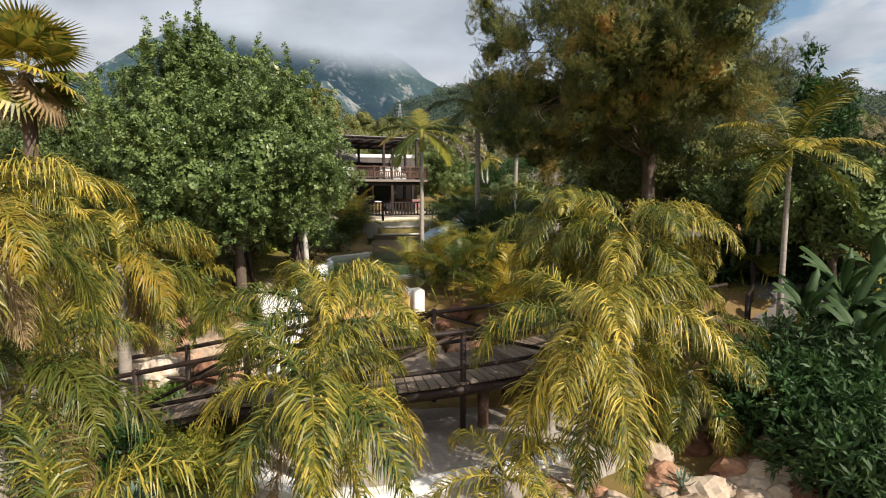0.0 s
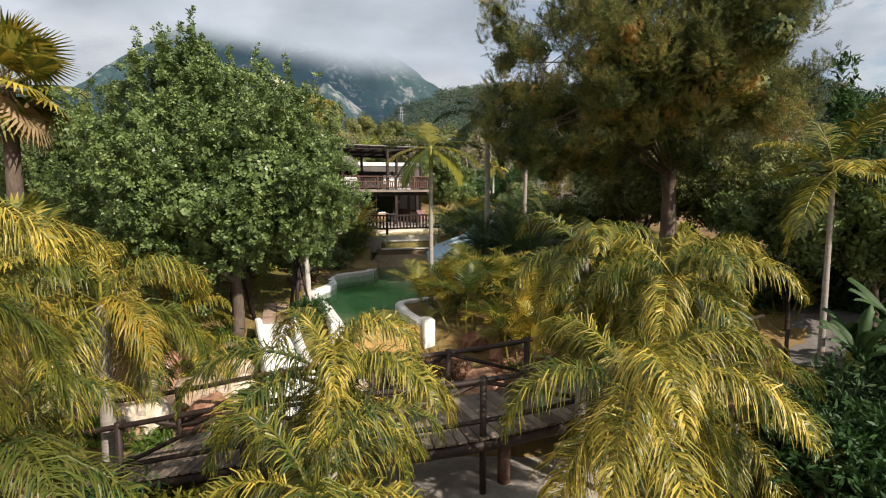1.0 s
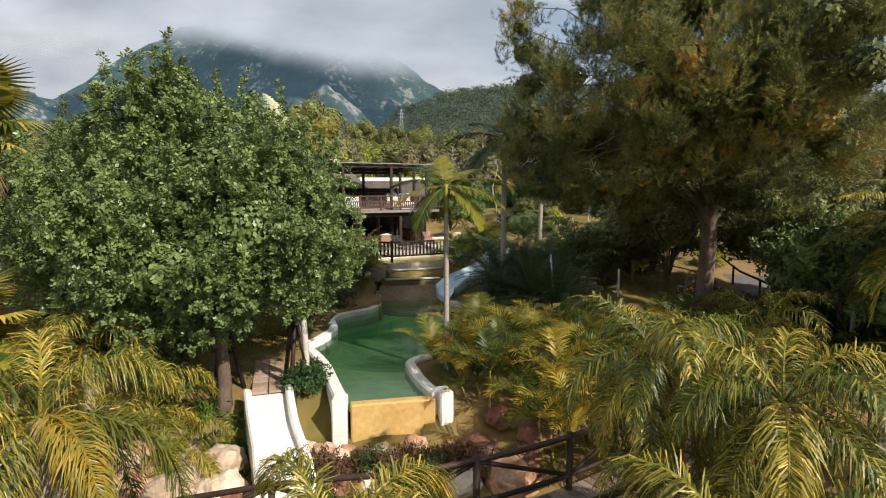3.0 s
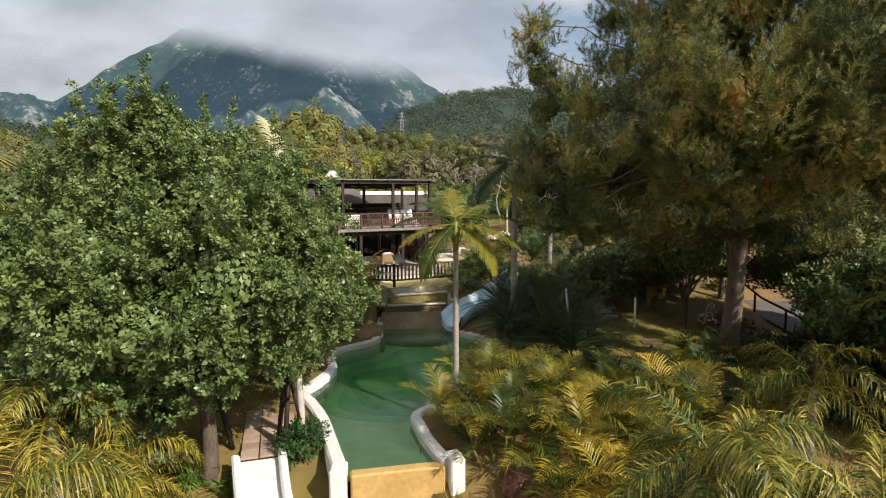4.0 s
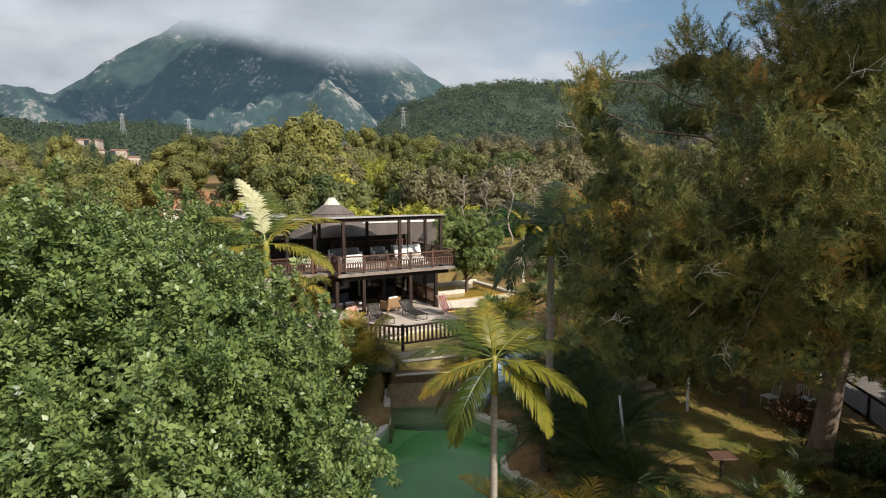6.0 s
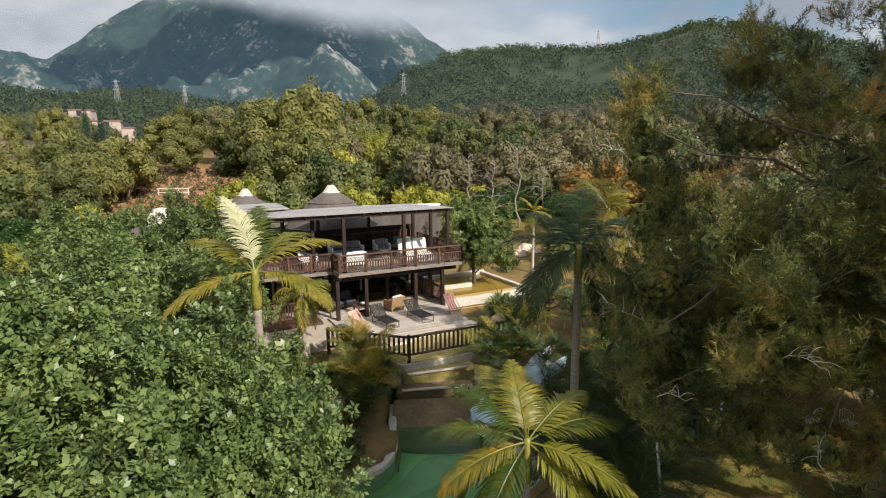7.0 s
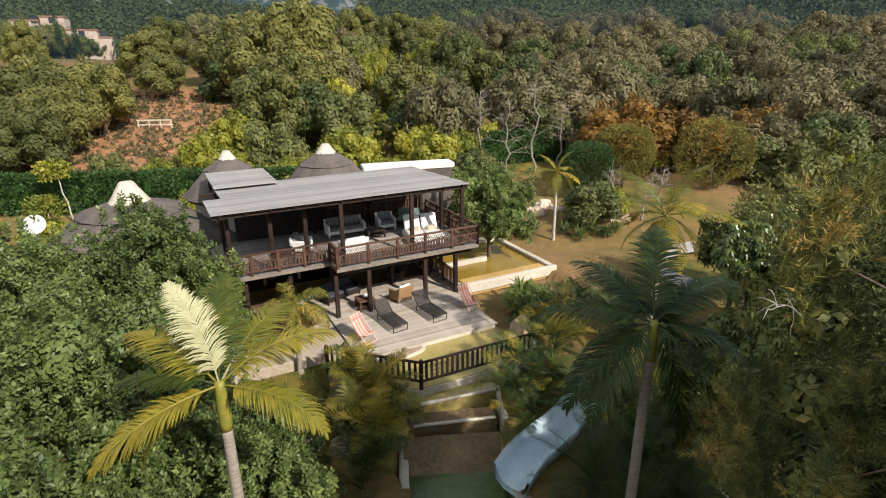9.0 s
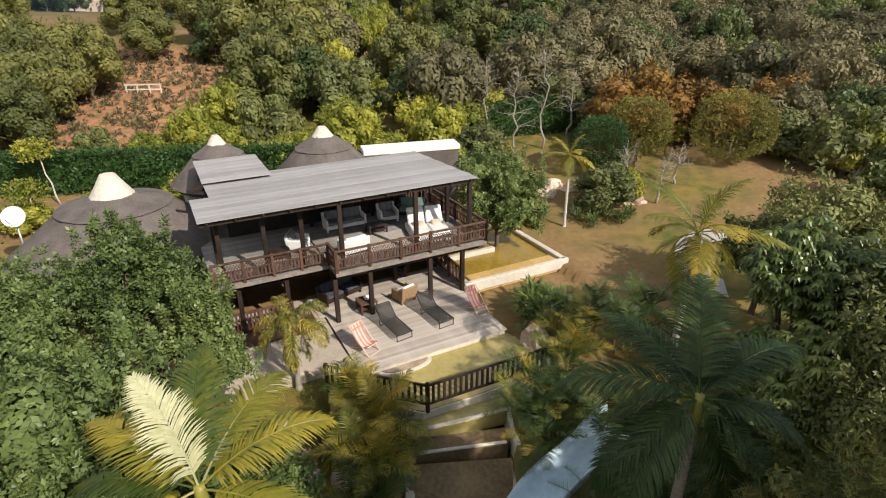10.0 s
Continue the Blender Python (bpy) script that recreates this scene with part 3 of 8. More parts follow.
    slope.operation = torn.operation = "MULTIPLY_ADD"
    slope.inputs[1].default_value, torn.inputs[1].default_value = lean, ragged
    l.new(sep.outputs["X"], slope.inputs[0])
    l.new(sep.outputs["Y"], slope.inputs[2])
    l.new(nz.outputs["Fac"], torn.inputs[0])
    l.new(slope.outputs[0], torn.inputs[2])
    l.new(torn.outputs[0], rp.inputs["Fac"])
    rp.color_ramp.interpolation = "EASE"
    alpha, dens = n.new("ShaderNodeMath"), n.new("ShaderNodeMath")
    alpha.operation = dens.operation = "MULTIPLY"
    l.new(rp.outputs["Color"], alpha.inputs[0])
    l.new(k, alpha.inputs[1])
    l.new(alpha.outputs[0], dens.inputs[0])
    dens.inputs[1].default_value = density
    dens.use_clamp = True
    l.new(dens.outputs[0], mix.inputs["Fac"])
    l.new(tr.outputs["BSDF"], mix.inputs[1])
    l.new(em.outputs["Emission"], mix.inputs[2])
    l.new(mix.outputs["Shader"], out.inputs["Surface"])
    me.materials.clear()
    me.materials.append(m)
    tagged(new(name, me), label, "cloud", kind="structure")


veil("cloud_bank", "grey-white low cloud lying on the mountain top", (-1.5, 0.6, 0.1, 0.9), 1480, (0.68, 0.71, 0.77), 1.0, 0.97, 9.0, 3.0, 0.405, 0.475, 0.4, 0.1)
# Glowing bluish sheets paint aerial haze over the hills and the mountain.
veil("valley_mist", "glowing bluish sheet for haze before the wooded hills", (-1.6, 1.4, -0.2, 0.16), 250, (0.17, 0.31, 0.46), 0.45, 0.1, 2.0, 5.0, -0.4, 0.3)
veil("mist", "glowing bluish sheet for haze before the mountain", (-1.6, 1.4, -0.1, 0.5), 1000, (0.17, 0.31, 0.46), 0.48, 0.32, 2.0, 8.0, -0.4, 0.3)

# ---- plants: makers ----


def limb(start, end, sag, n=6):
    P = np.linspace(start, end, n)
    t = np.linspace(0, 1, n)
    P[:, 2] += sag * np.sin(t * math.pi)
    P[1:-1] += rng.normal(0, 0.05, (n - 2, 3)) * np.linalg.norm(np.subtract(end, start)) * 0.4
    return P


def lobes_of(radii, count, size, low=-0.5):
    """Rounded masses of a crown, spread over a flattened ball."""
    out = []
    for i in range(count):
        z = low + (1 - low) * ((i + 0.5) / count)
        w = i * 2.399963 + rng.uniform(-0.3, 0.3)
        s = math.sqrt(max(0, 1 - z * z)) if z > 0 else 1
        k = rng.uniform(0.6, 0.85)
        out.append((np.array((math.cos(w) * s * radii[0] * k, math.sin(w) * s * radii[1] * k, z * radii[2] * k)), size * rng.uniform(0.75, 1.25)))
    out.append((np.zeros(3), size * 1.5))
    return out


def clumps(lobes, k=9, f=0.42, at=0.72):
    """Breaks each rounded mass into smaller ones with gaps between them."""
    out = []
    for c, s in lobes:
        for i in range(k):
            d = unit(rng.normal(size=3) + np.array((0, 0, 0.1)))
            out.append((c + d * s * at * rng.uniform(0.85, 1.2), s * f * rng.uniform(0.7, 1.25)))
        out.append((c, s * 0.45))
    return out


def puffs(lobes, gap, size, inner=0.35):
    """Leaf masses spread evenly over the outside of a crown, with dark gaps between, and a few inside it."""
    C, S = np.array([c for c, _ in lobes]), np.array([s for _, s in lobes])
    out = []
    n = 1300
    pick = rng.choice(len(lobes), n, p=S ** 2 / (S ** 2).sum())
    P = C[pick] + unit(rng.normal(size=(n, 3))) * (S[pick] * rng.uniform(0.8, 1.12, n))[:, None]
    for p in P:
        deep = np.min(np.linalg.norm(C - p, axis=1) / S)
        if deep < 0.72 and rng.random() > inner * 0.25:
            continue
        if not out or np.min(np.sum((np.array([q for q, _ in out]) - p) ** 2, axis=1)) > gap * gap:
            out.append((p, size * rng.uniform(0.65, 1.25)))
    return out


def plumes(lobes, k=8, wide=0.24):
    """Upswept branch ends: chains of small tapering masses that lean out and up."""
    out = []
    for c, s in lobes:
        for i in range(k):
            d = unit(rng.normal(size=3) + np.array((0, 0, -0.1)))
            o = unit(d * 0.7 + np.array((0, 0, 0.8)))
            p = c + d * s * rng.uniform(0.4, 0.8)
            for j in range(6):
                out.append((p + o * s * 0.17 * j, s * wide * (1 - 0.14 * j) * rng.uniform(0.8, 1.1)))
    return out


def sprigs(lobes, count, per, length, width, droop=0.0, up=0.35, shell=0.25, shoot=0.06, twig=0.6, top=0.15):
    """Leaves in tufts all over the lobes of a crown; some tufts stand out as shoots."""
    share = np.array([s ** 2 for _, s in lobes])
    pick = rng.choice(len(lobes), count, p=share / share.sum())
    C = np.array([c for c, _ in lobes])[pick]
    S = np.array([s for _, s in lobes])[pick]
    D = unit(rng.normal(size=(count, 3)) + np.array((0, 0, top)))
    r = 1 - shell * rng.random(count) ** 1.6
    r = np.where(rng.random(count) < shoot, 1 + 0.3 * rng.random(count), r)
    r = np.where(rng.random(count) < 0.12, rng.uniform(0.4, 0.8, count), r)
    P = C + D * (S * r)[:, None] * np.array((1, 1, 0.85))
    out = unit(D + np.array((0, 0, up - droop)))
    Pk = np.repeat(P, per, 0)
    Ok = np.repeat(out, per, 0)
    a = np.tile(np.linspace(0, 1, per), count)[:, None]
    Pk = Pk + Ok * a * length * twig * 2.2
    Dk = unit(Ok * 0.55 + unit(rng.normal(size=(count * per, 3))) * 0.85)
    Ln = length * rng.uniform(0.7, 1.25, count * per)
    return blades(Pk, Dk, Ln, width * Ln / length, unit(Ok * 1.2 + rng.normal(size=(count * per, 3)) * 0.5 + np.array((0, 0, 0.5))), 0.12)


def core(lobes, size, r=0.7):
    """The shaded inside of a crown: overlapping, tilted leaves round each mass, so that no sky shows through its middle."""
    out = []
    for c, s in lobes:
        per = max(14, int(13 * (s * r / size) ** 2))
        k = np.arange(per) + 0.5
        z, w = 1 - 2 * k / per, k * 2.399963 + c[0]
        D = np.stack([np.cos(w) * np.sqrt(1 - z * z), np.sin(w) * np.sqrt(1 - z * z), z], 1)
        N = unit(D + rng.normal(0, 0.35, D.shape))
        P = c + D * (s * r * rng.uniform(0.75, 1.15, per))[:, None] * np.array((1, 1, 0.9))
        a = unit(np.cross(N, rng.normal(size=N.shape)))
        b = np.cross(N, a) * size * 0.6
        a = a * size
        out.append(np.stack([P - a, P - b, P + a, P + b], 1))
    return np.concatenate(out)


def rosettes(lobes, count, per, length, width, up=0.6, leaders=0):
    """Leaflets in open rosettes round the ends of shoots, facing out and up; leaders: tall shoots that stand out of the crown's top."""
    share = np.array([s ** 2 for _, s in lobes])
    pick = rng.choice(len(lobes), count, p=share / share.sum())
    C, S = np.array([c for c, _ in lobes])[pick], np.array([s for _, s in lobes])[pick]
    D = unit(rng.normal(size=(count, 3)) + np.array((0, 0, 0.5)))
    P = C + D * (S * rng.uniform(0.7, 1.1, count))[:, None]
    O = unit(D + np.array((0, 0, up)) + rng.normal(0, 0.2, (count, 3)))
    if leaders:
        top = np.argsort(-np.array([c[2] + s for c, s in lobes]))[:len(lobes) // 4]
        for q in rng.choice(top, leaders):
            c, s = lobes[q]
            lean, tall = rng.normal(0, 0.12, 2), rng.uniform(0.35, 0.85)
            h = np.linspace(0, tall, 11)[:, None]
            X = c + np.array((0, 0, s * 0.8)) + h * np.array((lean[0], lean[1], 1.0)) + rng.normal(0, 0.05, (11, 3)) * (1 - h / tall * 0.7)
            P, O = np.concatenate([P, X]), np.concatenate([O, unit(rng.normal(0, 0.5, (11, 3)) + np.array((0, 0, 0.8)))])
    n = len(P)
    A = unit(np.cross(O, rng.normal(size=O.shape)))
    B = np.cross(O, A)
    k = np.tile(np.arange(per), n)
    w = (k * 2.399963 + np.repeat(rng.uniform(0, 6.28, n), per))[:, None]
    Ok = np.repeat(O, per, 0)
    lift = (0.15 + 0.95 * k / per)[:, None] + rng.normal(0, 0.15, (n * per, 1))
    Dk = unit(np.repeat(A, per, 0) * np.cos(w) + np.repeat(B, per, 0) * np.sin(w) + Ok * lift)
    Ln = length * rng.uniform(0.75, 1.2, n * per)
    Pk = np.repeat(P, per, 0) + Ok * (k / per * length * 1.1)[:, None] + Dk * 0.25 * length
    return blades(Pk, Dk, Ln, width * Ln / length, unit(Ok + rng.normal(0, 0.25, Ok.shape)), 0.1)


def trunk_mesh(name, height, r0, r1, mat, lean=(0, 0), lobes=(), sides=9, wob=0.05, fork=0.55, thick=0.5):
    """A tapered trunk with limbs that reach into the crown; lobes lie in the trunk's own metres."""
    g = Geo()
    n = 9
    t = np.linspace(0, 1, n)
    P = np.stack([lean[0] * t ** 1.3 + wob * np.sin(t * 5), lean[1] * t ** 1.3 + wob * np.cos(t * 4.3) - wob, height * t - 0.25 * (1 - t)], 1)
    R = r0 + (r1 - r0) * t
    R[0] *= 1.35
    g.tube(P, R, sides)
    for c, s in lobes:
        k = rng.uniform(fork, 0.95)
        i = min(int(k * (n - 1)), n - 1)
        L = limb(P[i], c, rng.uniform(-0.1, 0.25) * height * 0.2)
        g.tube(L, np.linspace(R[i] * thick, r1 * 0.14, 6), 5)
    return g.mesh(name, mat, True)


def tree(name, label, at, height, radii, trunk_h, trunk_r, leaf, bark, lobes, size, count, per, length, width, group="", shape=None, puff=0.0, k=9, wide=0.24, inner=0.15, fill=0.82, rosy=0, **more):
    """A tree: tapered trunk with limbs, and a crown of many small leaves. Its crown's middle is at height."""
    L = shape if shape else lobes_of(radii, lobes, size)
    up = np.array((0, 0, height))
    L = [(c + up, s) for c, s in L]
    root = thing(name, label, "tree", group, at=at)
    part("trunk", trunk_mesh("trunk", trunk_h, trunk_r, trunk_r * 0.55, bark, lobes=L), root)
    masses = plumes(L, k, wide) + clumps(L, 15, 0.24, 0.84) if rosy else plumes(L, k, wide) if puff < 0 else puffs(L, puff * 1.6, puff) if puff else clumps(L, 10, 0.34, 0.8)
    leaves = rosettes(masses, count, per, length, width, leaders=rosy) if rosy else sprigs(masses, count, per, length, width, **more)
    part("crown", quad_mesh("crown", np.concatenate([core(L, inner, fill), leaves]), leaf), root)
    return root


STEEP = (80, 60, 40, 20, 0, -22, -48)


def frond(name, kind, length, mat, pairs, rise):
    """One feather frond, out along +x from the origin, that sets off at rise degrees and bows under its weight.
    king: flat, leaflets in one plane; queen: soft, hanging leaflets; areca: short, arched, raised in a V; cycad: stiff."""
    bend = {"king": 1.0, "queen": 1.55 + (rise + 40) / 120, "areca": 1.15, "cycad": 0.6, "small": 1.5}[kind] * rng.uniform(0.85, 1.15)
    n = 15
    t = np.linspace(0, 1, n)
    ang = np.maximum(math.radians(rise) - bend * t ** 1.35, -1.42)
    step = length / (n - 1)
    X = np.concatenate([[0], np.cumsum(np.cos(ang[:-1]) * step)])
    Z = np.concatenate([[0], np.cumsum(np.sin(ang[:-1]) * step)])
    Yw = 0.07 * length * np.sin(t * 2.2) * rng.uniform(-1, 1)
    P = np.stack([X, Yw, Z], 1)
    g = Geo()
    g.tube(P, np.linspace(0.026, 0.005, n) * (length / 2.6) ** 0.5, 4, cap=False)
    start, reach, width, links, weight, reps = {"king": (0.13, 0.27, 0.036, 3, 0.32, 1), "queen": (0.15, 0.27, 0.021, 3, 0.85, 2), "areca": (0.2, 0.34, 0.046, 2, 0.45, 1),
                                                "cycad": (0.08, 0.2, 0.02, 1, 0.0, 1), "small": (0.15, 0.3, 0.026, 2, 0.9, 1)}[kind]
    width *= (length / 2.4) ** 0.5
    s = np.repeat(np.linspace(start, 0.995, pairs), 2 * reps)
    side = np.tile([-1.0, 1.0], pairs * reps)
    keep = rng.random(len(s)) > 0.05
    s, side = np.clip(s[keep] + rng.normal(0, 0.004, keep.sum()), start, 0.995), side[keep]
    k = len(s)
    p = np.stack([np.interp(s, t, P[:, q]) for q in range(3)], 1)
    a = np.interp(s, t, ang)
    fwd = np.stack([np.cos(a), 0 * a, np.sin(a)], 1)
    nor = np.stack([-np.sin(a), 0 * a, np.cos(a)], 1)
    sw = np.stack([0 * a, side, 0 * a], 1)
    u = (s - start) / (1 - start)
    ln = reach * length * (0.5 + 0.62 * np.sin(math.pi * np.minimum(1, u * 0.9 + 0.12))) * (1 - 0.45 * u ** 3) * rng.uniform(0.8, 1.12, k)
    r = lambda lo, hi: rng.uniform(lo, hi, k)[:, None]
    if kind == "king":
        d = fwd * (0.55 + 0.5 * u[:, None]) + sw + nor * r(0.0, 0.3)
    elif kind in ("queen", "small"):
        d = fwd * r(0.25, 0.8) + sw * r(0.4, 1.0) + nor * r(-0.3, 0.75)
    elif kind == "areca":
        d = fwd * 0.75 + sw * 0.85 + nor * r(0.3, 0.7)
    else:
        d = fwd * 0.35 + sw + nor * 0.35
    d = unit(d)
    wide = unit(np.cross(d, nor + rng.normal(0, 0.35 if kind == "queen" else 0.1, (k, 3)))) * width / 2
    shape = {1: (0.55, 0.1), 2: (0.55, 1.0, 0.1), 3: (0.6, 1.0, 0.8, 0.08)}[links]
    here = p
    for q in range(links):
        there = here + d * (ln / links)[:, None]
        g.quads(np.stack([here - wide * shape[q], here + wide * shape[q], there + wide * shape[q + 1], there - wide * shape[q + 1]], 1))
        here = there
        d = unit(d + np.array((0, 0, -1.0)) * weight * rng.uniform(0.7, 1.3, k)[:, None])
    return g.mesh(name, mat)


FRONDS = {}


def frond_for(kind, length, mat, pairs, rise, turn):
    """A shared frond mesh for that steepness, one of two."""
    step = min(range(len(STEEP)), key=lambda q: abs(STEEP[q] - rise))
    key = (kind, length, mat, pairs, step, turn % 2)
    if key not in FRONDS:
        FRONDS[key] = frond("frond", kind, length, mat, pairs, STEEP[step])
    return FRONDS[key]


def palm_trunk(height, r0, r1, mat, lean=(0, 0)):
    n = max(8, int(height / 0.11))
    t = np.linspace(0, 1, n)
    P = np.stack([lean[0] * t ** 1.5, lean[1] * t ** 1.5, height * t - 0.2 * (1 - t)], 1)
    R = (r0 + (r1 - r0) * t) * (1 + 0.035 * (np.arange(n) % 2)) * (1 + 0.5 * np.exp(-t * 14))
    return Geo().tube(P, R, 10).mesh("trunk", mat, True), P[-1]


def palm(label, x, y, height, kind, length, mat, n, low=-25, high=75, pairs=34, trunk="palmbark", r=0.11, lean=(0, 0), shaft=0.0, dead=0, spear=False, z=None, group="", seed=0, name="palm_tree", spokes=()):
    """A feather palm: ringed trunk, a smooth crownshaft where it has one, and single fronds."""
    global rng
    keep, rng = rng, np.random.default_rng(1000 + seed)
    z = ground_z(x, y) if z is None else z
    root = thing(name, label, "palm tree", group, at=pose(x, y, z))
    me, top = palm_trunk(height, r, r * 0.75, trunk, lean)
    part("trunk", me, root)
    top = Vector(top)
    if shaft:
        k = 8
        t = np.linspace(0, 1, k)
        R = r * (0.85 + 0.35 * np.sin(t * 2.2)) * (1 - 0.45 * t)
        g = Geo().tube(np.stack([0 * t, 0 * t, shaft * t], 1), R, 10)
        part("crownshaft", g.mesh("crownshaft", "shaft", True), root, Matrix.Translation(top), "smooth yellow-green crownshaft")
        top = top + Vector((0, 0, shaft * 0.92))
    for i in range(len(spokes) or n):
        e = high + (low - high) * (i / max(1, n - 1)) ** 0.9 + rng.uniform(-7, 7)
        a = math.degrees(i * 2.399963) + rng.uniform(-14, 14)
        if spokes:
            a, e = spokes[i]
        z_ = rng.uniform(0.85, 1.1)
        m = Matrix.Translation(top) @ pose(0, 0, 0, 0, 0, a) @ Matrix.Diagonal((z_, z_, z_, 1))
        part("frond", frond_for(kind, length, mat if isinstance(mat, str) else mat[i % len(mat)], pairs, e, i), root, m)
    for i in range(dead):
        m = Matrix.Translation(top - Vector((0, 0, 0.15))) @ pose(0, 0, 0, 0, 0, rng.uniform(0, 360)) @ Matrix.Diagonal((0.8, 0.8, 0.8, 1))
        part("frond", frond_for(kind, length, "deadfrond", pairs, -48, i), root, m, "dry brown hanging frond")
    if spear:
        m = Matrix.Translation(top) @ pose(0, 0, 0, 0, 0, rng.uniform(150, 200)) @ Matrix.Diagonal((0.8, 0.8, 0.95, 1))
        part("frond", frond_for(kind, length, "spear", pairs, 80, 0), root, m, "pale young upright frond")
    rng = keep
    return root


def areca(label, x, y, height, n, mat, length=1.7, spread=0.45, z=None, seed=0, kind="areca", group="", name="areca_palm", pairs=19, second="king"):
    """A clump of thin stems with arched fronds that rise from the ground."""
    global rng
    keep, rng = rng, np.random.default_rng(3000 + seed)
    z = ground_z(x, y) if z is None else z
    root = thing(name, label, "palm", group, at=pose(x, y, z))
    stems = max(3, n // 6)
    for i in range(stems):
        w = i * 2.4 + rng.uniform(-0.4, 0.4)
        d = spread * math.sqrt((i + 0.5) / stems)
        b = Vector((math.cos(w) * d, math.sin(w) * d, -0.1))
        h = height * rng.uniform(0.45, 1.0)
        tip = b + Vector((math.cos(w) * d * 0.5, math.sin(w) * d * 0.5, h))
        P = [b.lerp(tip, q / 5) for q in range(6)]
        part("stem", Geo().tube([p[:] for p in P], np.linspace(0.035, 0.022, 6), 6).mesh("stem", "shaft", True), root)
        for j in range(n // stems):
            a = math.degrees(w) + j * 137 + rng.uniform(-25, 25)
            e = rng.uniform(25, 82)
            q = rng.uniform(0.7, 1.1)
            m = Matrix.Translation(tip) @ pose(0, 0, 0, 0, 0, a) @ Matrix.Diagonal((q, q, q, 1))
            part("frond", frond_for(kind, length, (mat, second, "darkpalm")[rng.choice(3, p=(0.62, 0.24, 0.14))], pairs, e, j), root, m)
    rng = keep
    return root


def fan_leaf(mat, r=0.9):
    Q = []
    n = 30
    for i in range(n):
        w = -2.3 + 4.6 * i / (n - 1)
        d = np.array((math.cos(w), math.sin(w), 0.12))
        s = np.array((-math.sin(w), math.cos(w), 0)) * 0.055
        l = r * (0.75 + 0.25 * math.cos(w * 0.6))
        b, m = np.array((0.0, 0, 0)), d * l * 0.55
        e = d * l + np.array((0, 0, -0.28 * r))
        Q += [(b - s * 0.1, b + s * 0.1, m + s, m - s), (m - s, m + s, e + s * 0.1, e - s * 0.1)]
    g = Geo().quads(np.array(Q) + np.array((0.9 * r, 0, 0)))
    g.tube([(0, 0, 0), (0.9 * r, 0, 0)], [0.025, 0.015], 4, cap=False)
    return g.mesh("fan_leaf", mat)


def fan_palm(label, x, y, height, n, r, mat, z=None, trunk_r=0.2, seed=0):
    global rng
    keep, rng = rng, np.random.default_rng(5000 + seed)
    z = ground_z(x, y) if z is None else z
    root = thing("fan_palm", label, "palm tree", at=pose(x, y, z))
    me, top = palm_trunk(height, trunk_r, trunk_r * 0.8, "bark")
    part("trunk", me, root)
    leaf, dry = fan_leaf(mat, r), fan_leaf("deadfrond", r)
    for i in range(n):
        e = 80 - 150 * (i / n) + rng.uniform(-8, 8)
        m = Matrix.Translation(top) @ pose(0, 0, 0, 0, 0, i * 137.5) @ pose(0, 0, 0, 0, -e, 0) @ pose(0, 0, 0, rng.uniform(-30, 30), 0, 0)
        part("fan_leaf", dry if e < -45 else leaf, root, m, "dry brown fan leaf" if e < -45 else "")
    rng = keep
    return root


def shrub(name, label, x, y, radii, leaf, count, per, length, width, z=None, group="", category="shrub", lobes=7, **more):
    z = ground_z(x, y) if z is None else z
    L = lobes_of(radii, lobes, min(radii) * 0.6, low=-0.2)
    root = thing(name, label, category, group, at=pose(x, y, z))
    g = Geo()
    for c, s in L:
        g.tube(limb((0, 0, -0.1), c + np.array((0, 0, radii[2] * 0.5)), 0), np.linspace(0.03, 0.008, 6), 4)
    part("stem", g.mesh("stem", "bark", True), root)
    Q = sprigs([(c + np.array((0, 0, radii[2] * 0.55)), s) for c, s in L], count, per, length, width, **more)
    part("foliage", quad_mesh("foliage", Q, leaf), root)
    return root


def boulder(label, x, y, size, mat, z=None, seed=0, name="boulder", group=""):
    r = random.Random(seed)
    bm = bmesh.new()
    bmesh.ops.create_icosphere(bm, subdivisions=3, radius=1)
    off = Vector((r.uniform(-50, 50), r.uniform(-50, 50), r.uniform(-50, 50)))
    for v in bm.verts:
        n = v.co.normalized()
        k = 1 + 0.36 * noise.noise(n * 1.3 + off) + 0.3 * abs(noise.noise(n * 2.6 + off)) + 0.1 * noise.noise(n * 7 + off)
        v.co = Vector((n.x * k * size[0], n.y * k * size[1], n.z * k * size[2]))
    g = Geo().bm(bm)
    z = ground_z(x, y) if z is None else z
    return thing(name, label, "rock", group, at=pose(x, y, z + size[2] * 0.35, r.uniform(-15, 15), r.uniform(-15, 15), r.uniform(0, 360)), data=g.mesh(name, mat, False))

# ---- pool ----
M["pondwater"] = material("shallow yellow pond water", (0.22, 0.14, 0.02), (0.34, 0.23, 0.04), 0.7, 0.12, 0.04, 6, spec=0.25)
M["sand"] = material("yellow-green pond floor", (0.28, 0.23, 0.075), (0.4, 0.33, 0.13), 0.6, 0.25, 0.1, 9, spec=0.4)
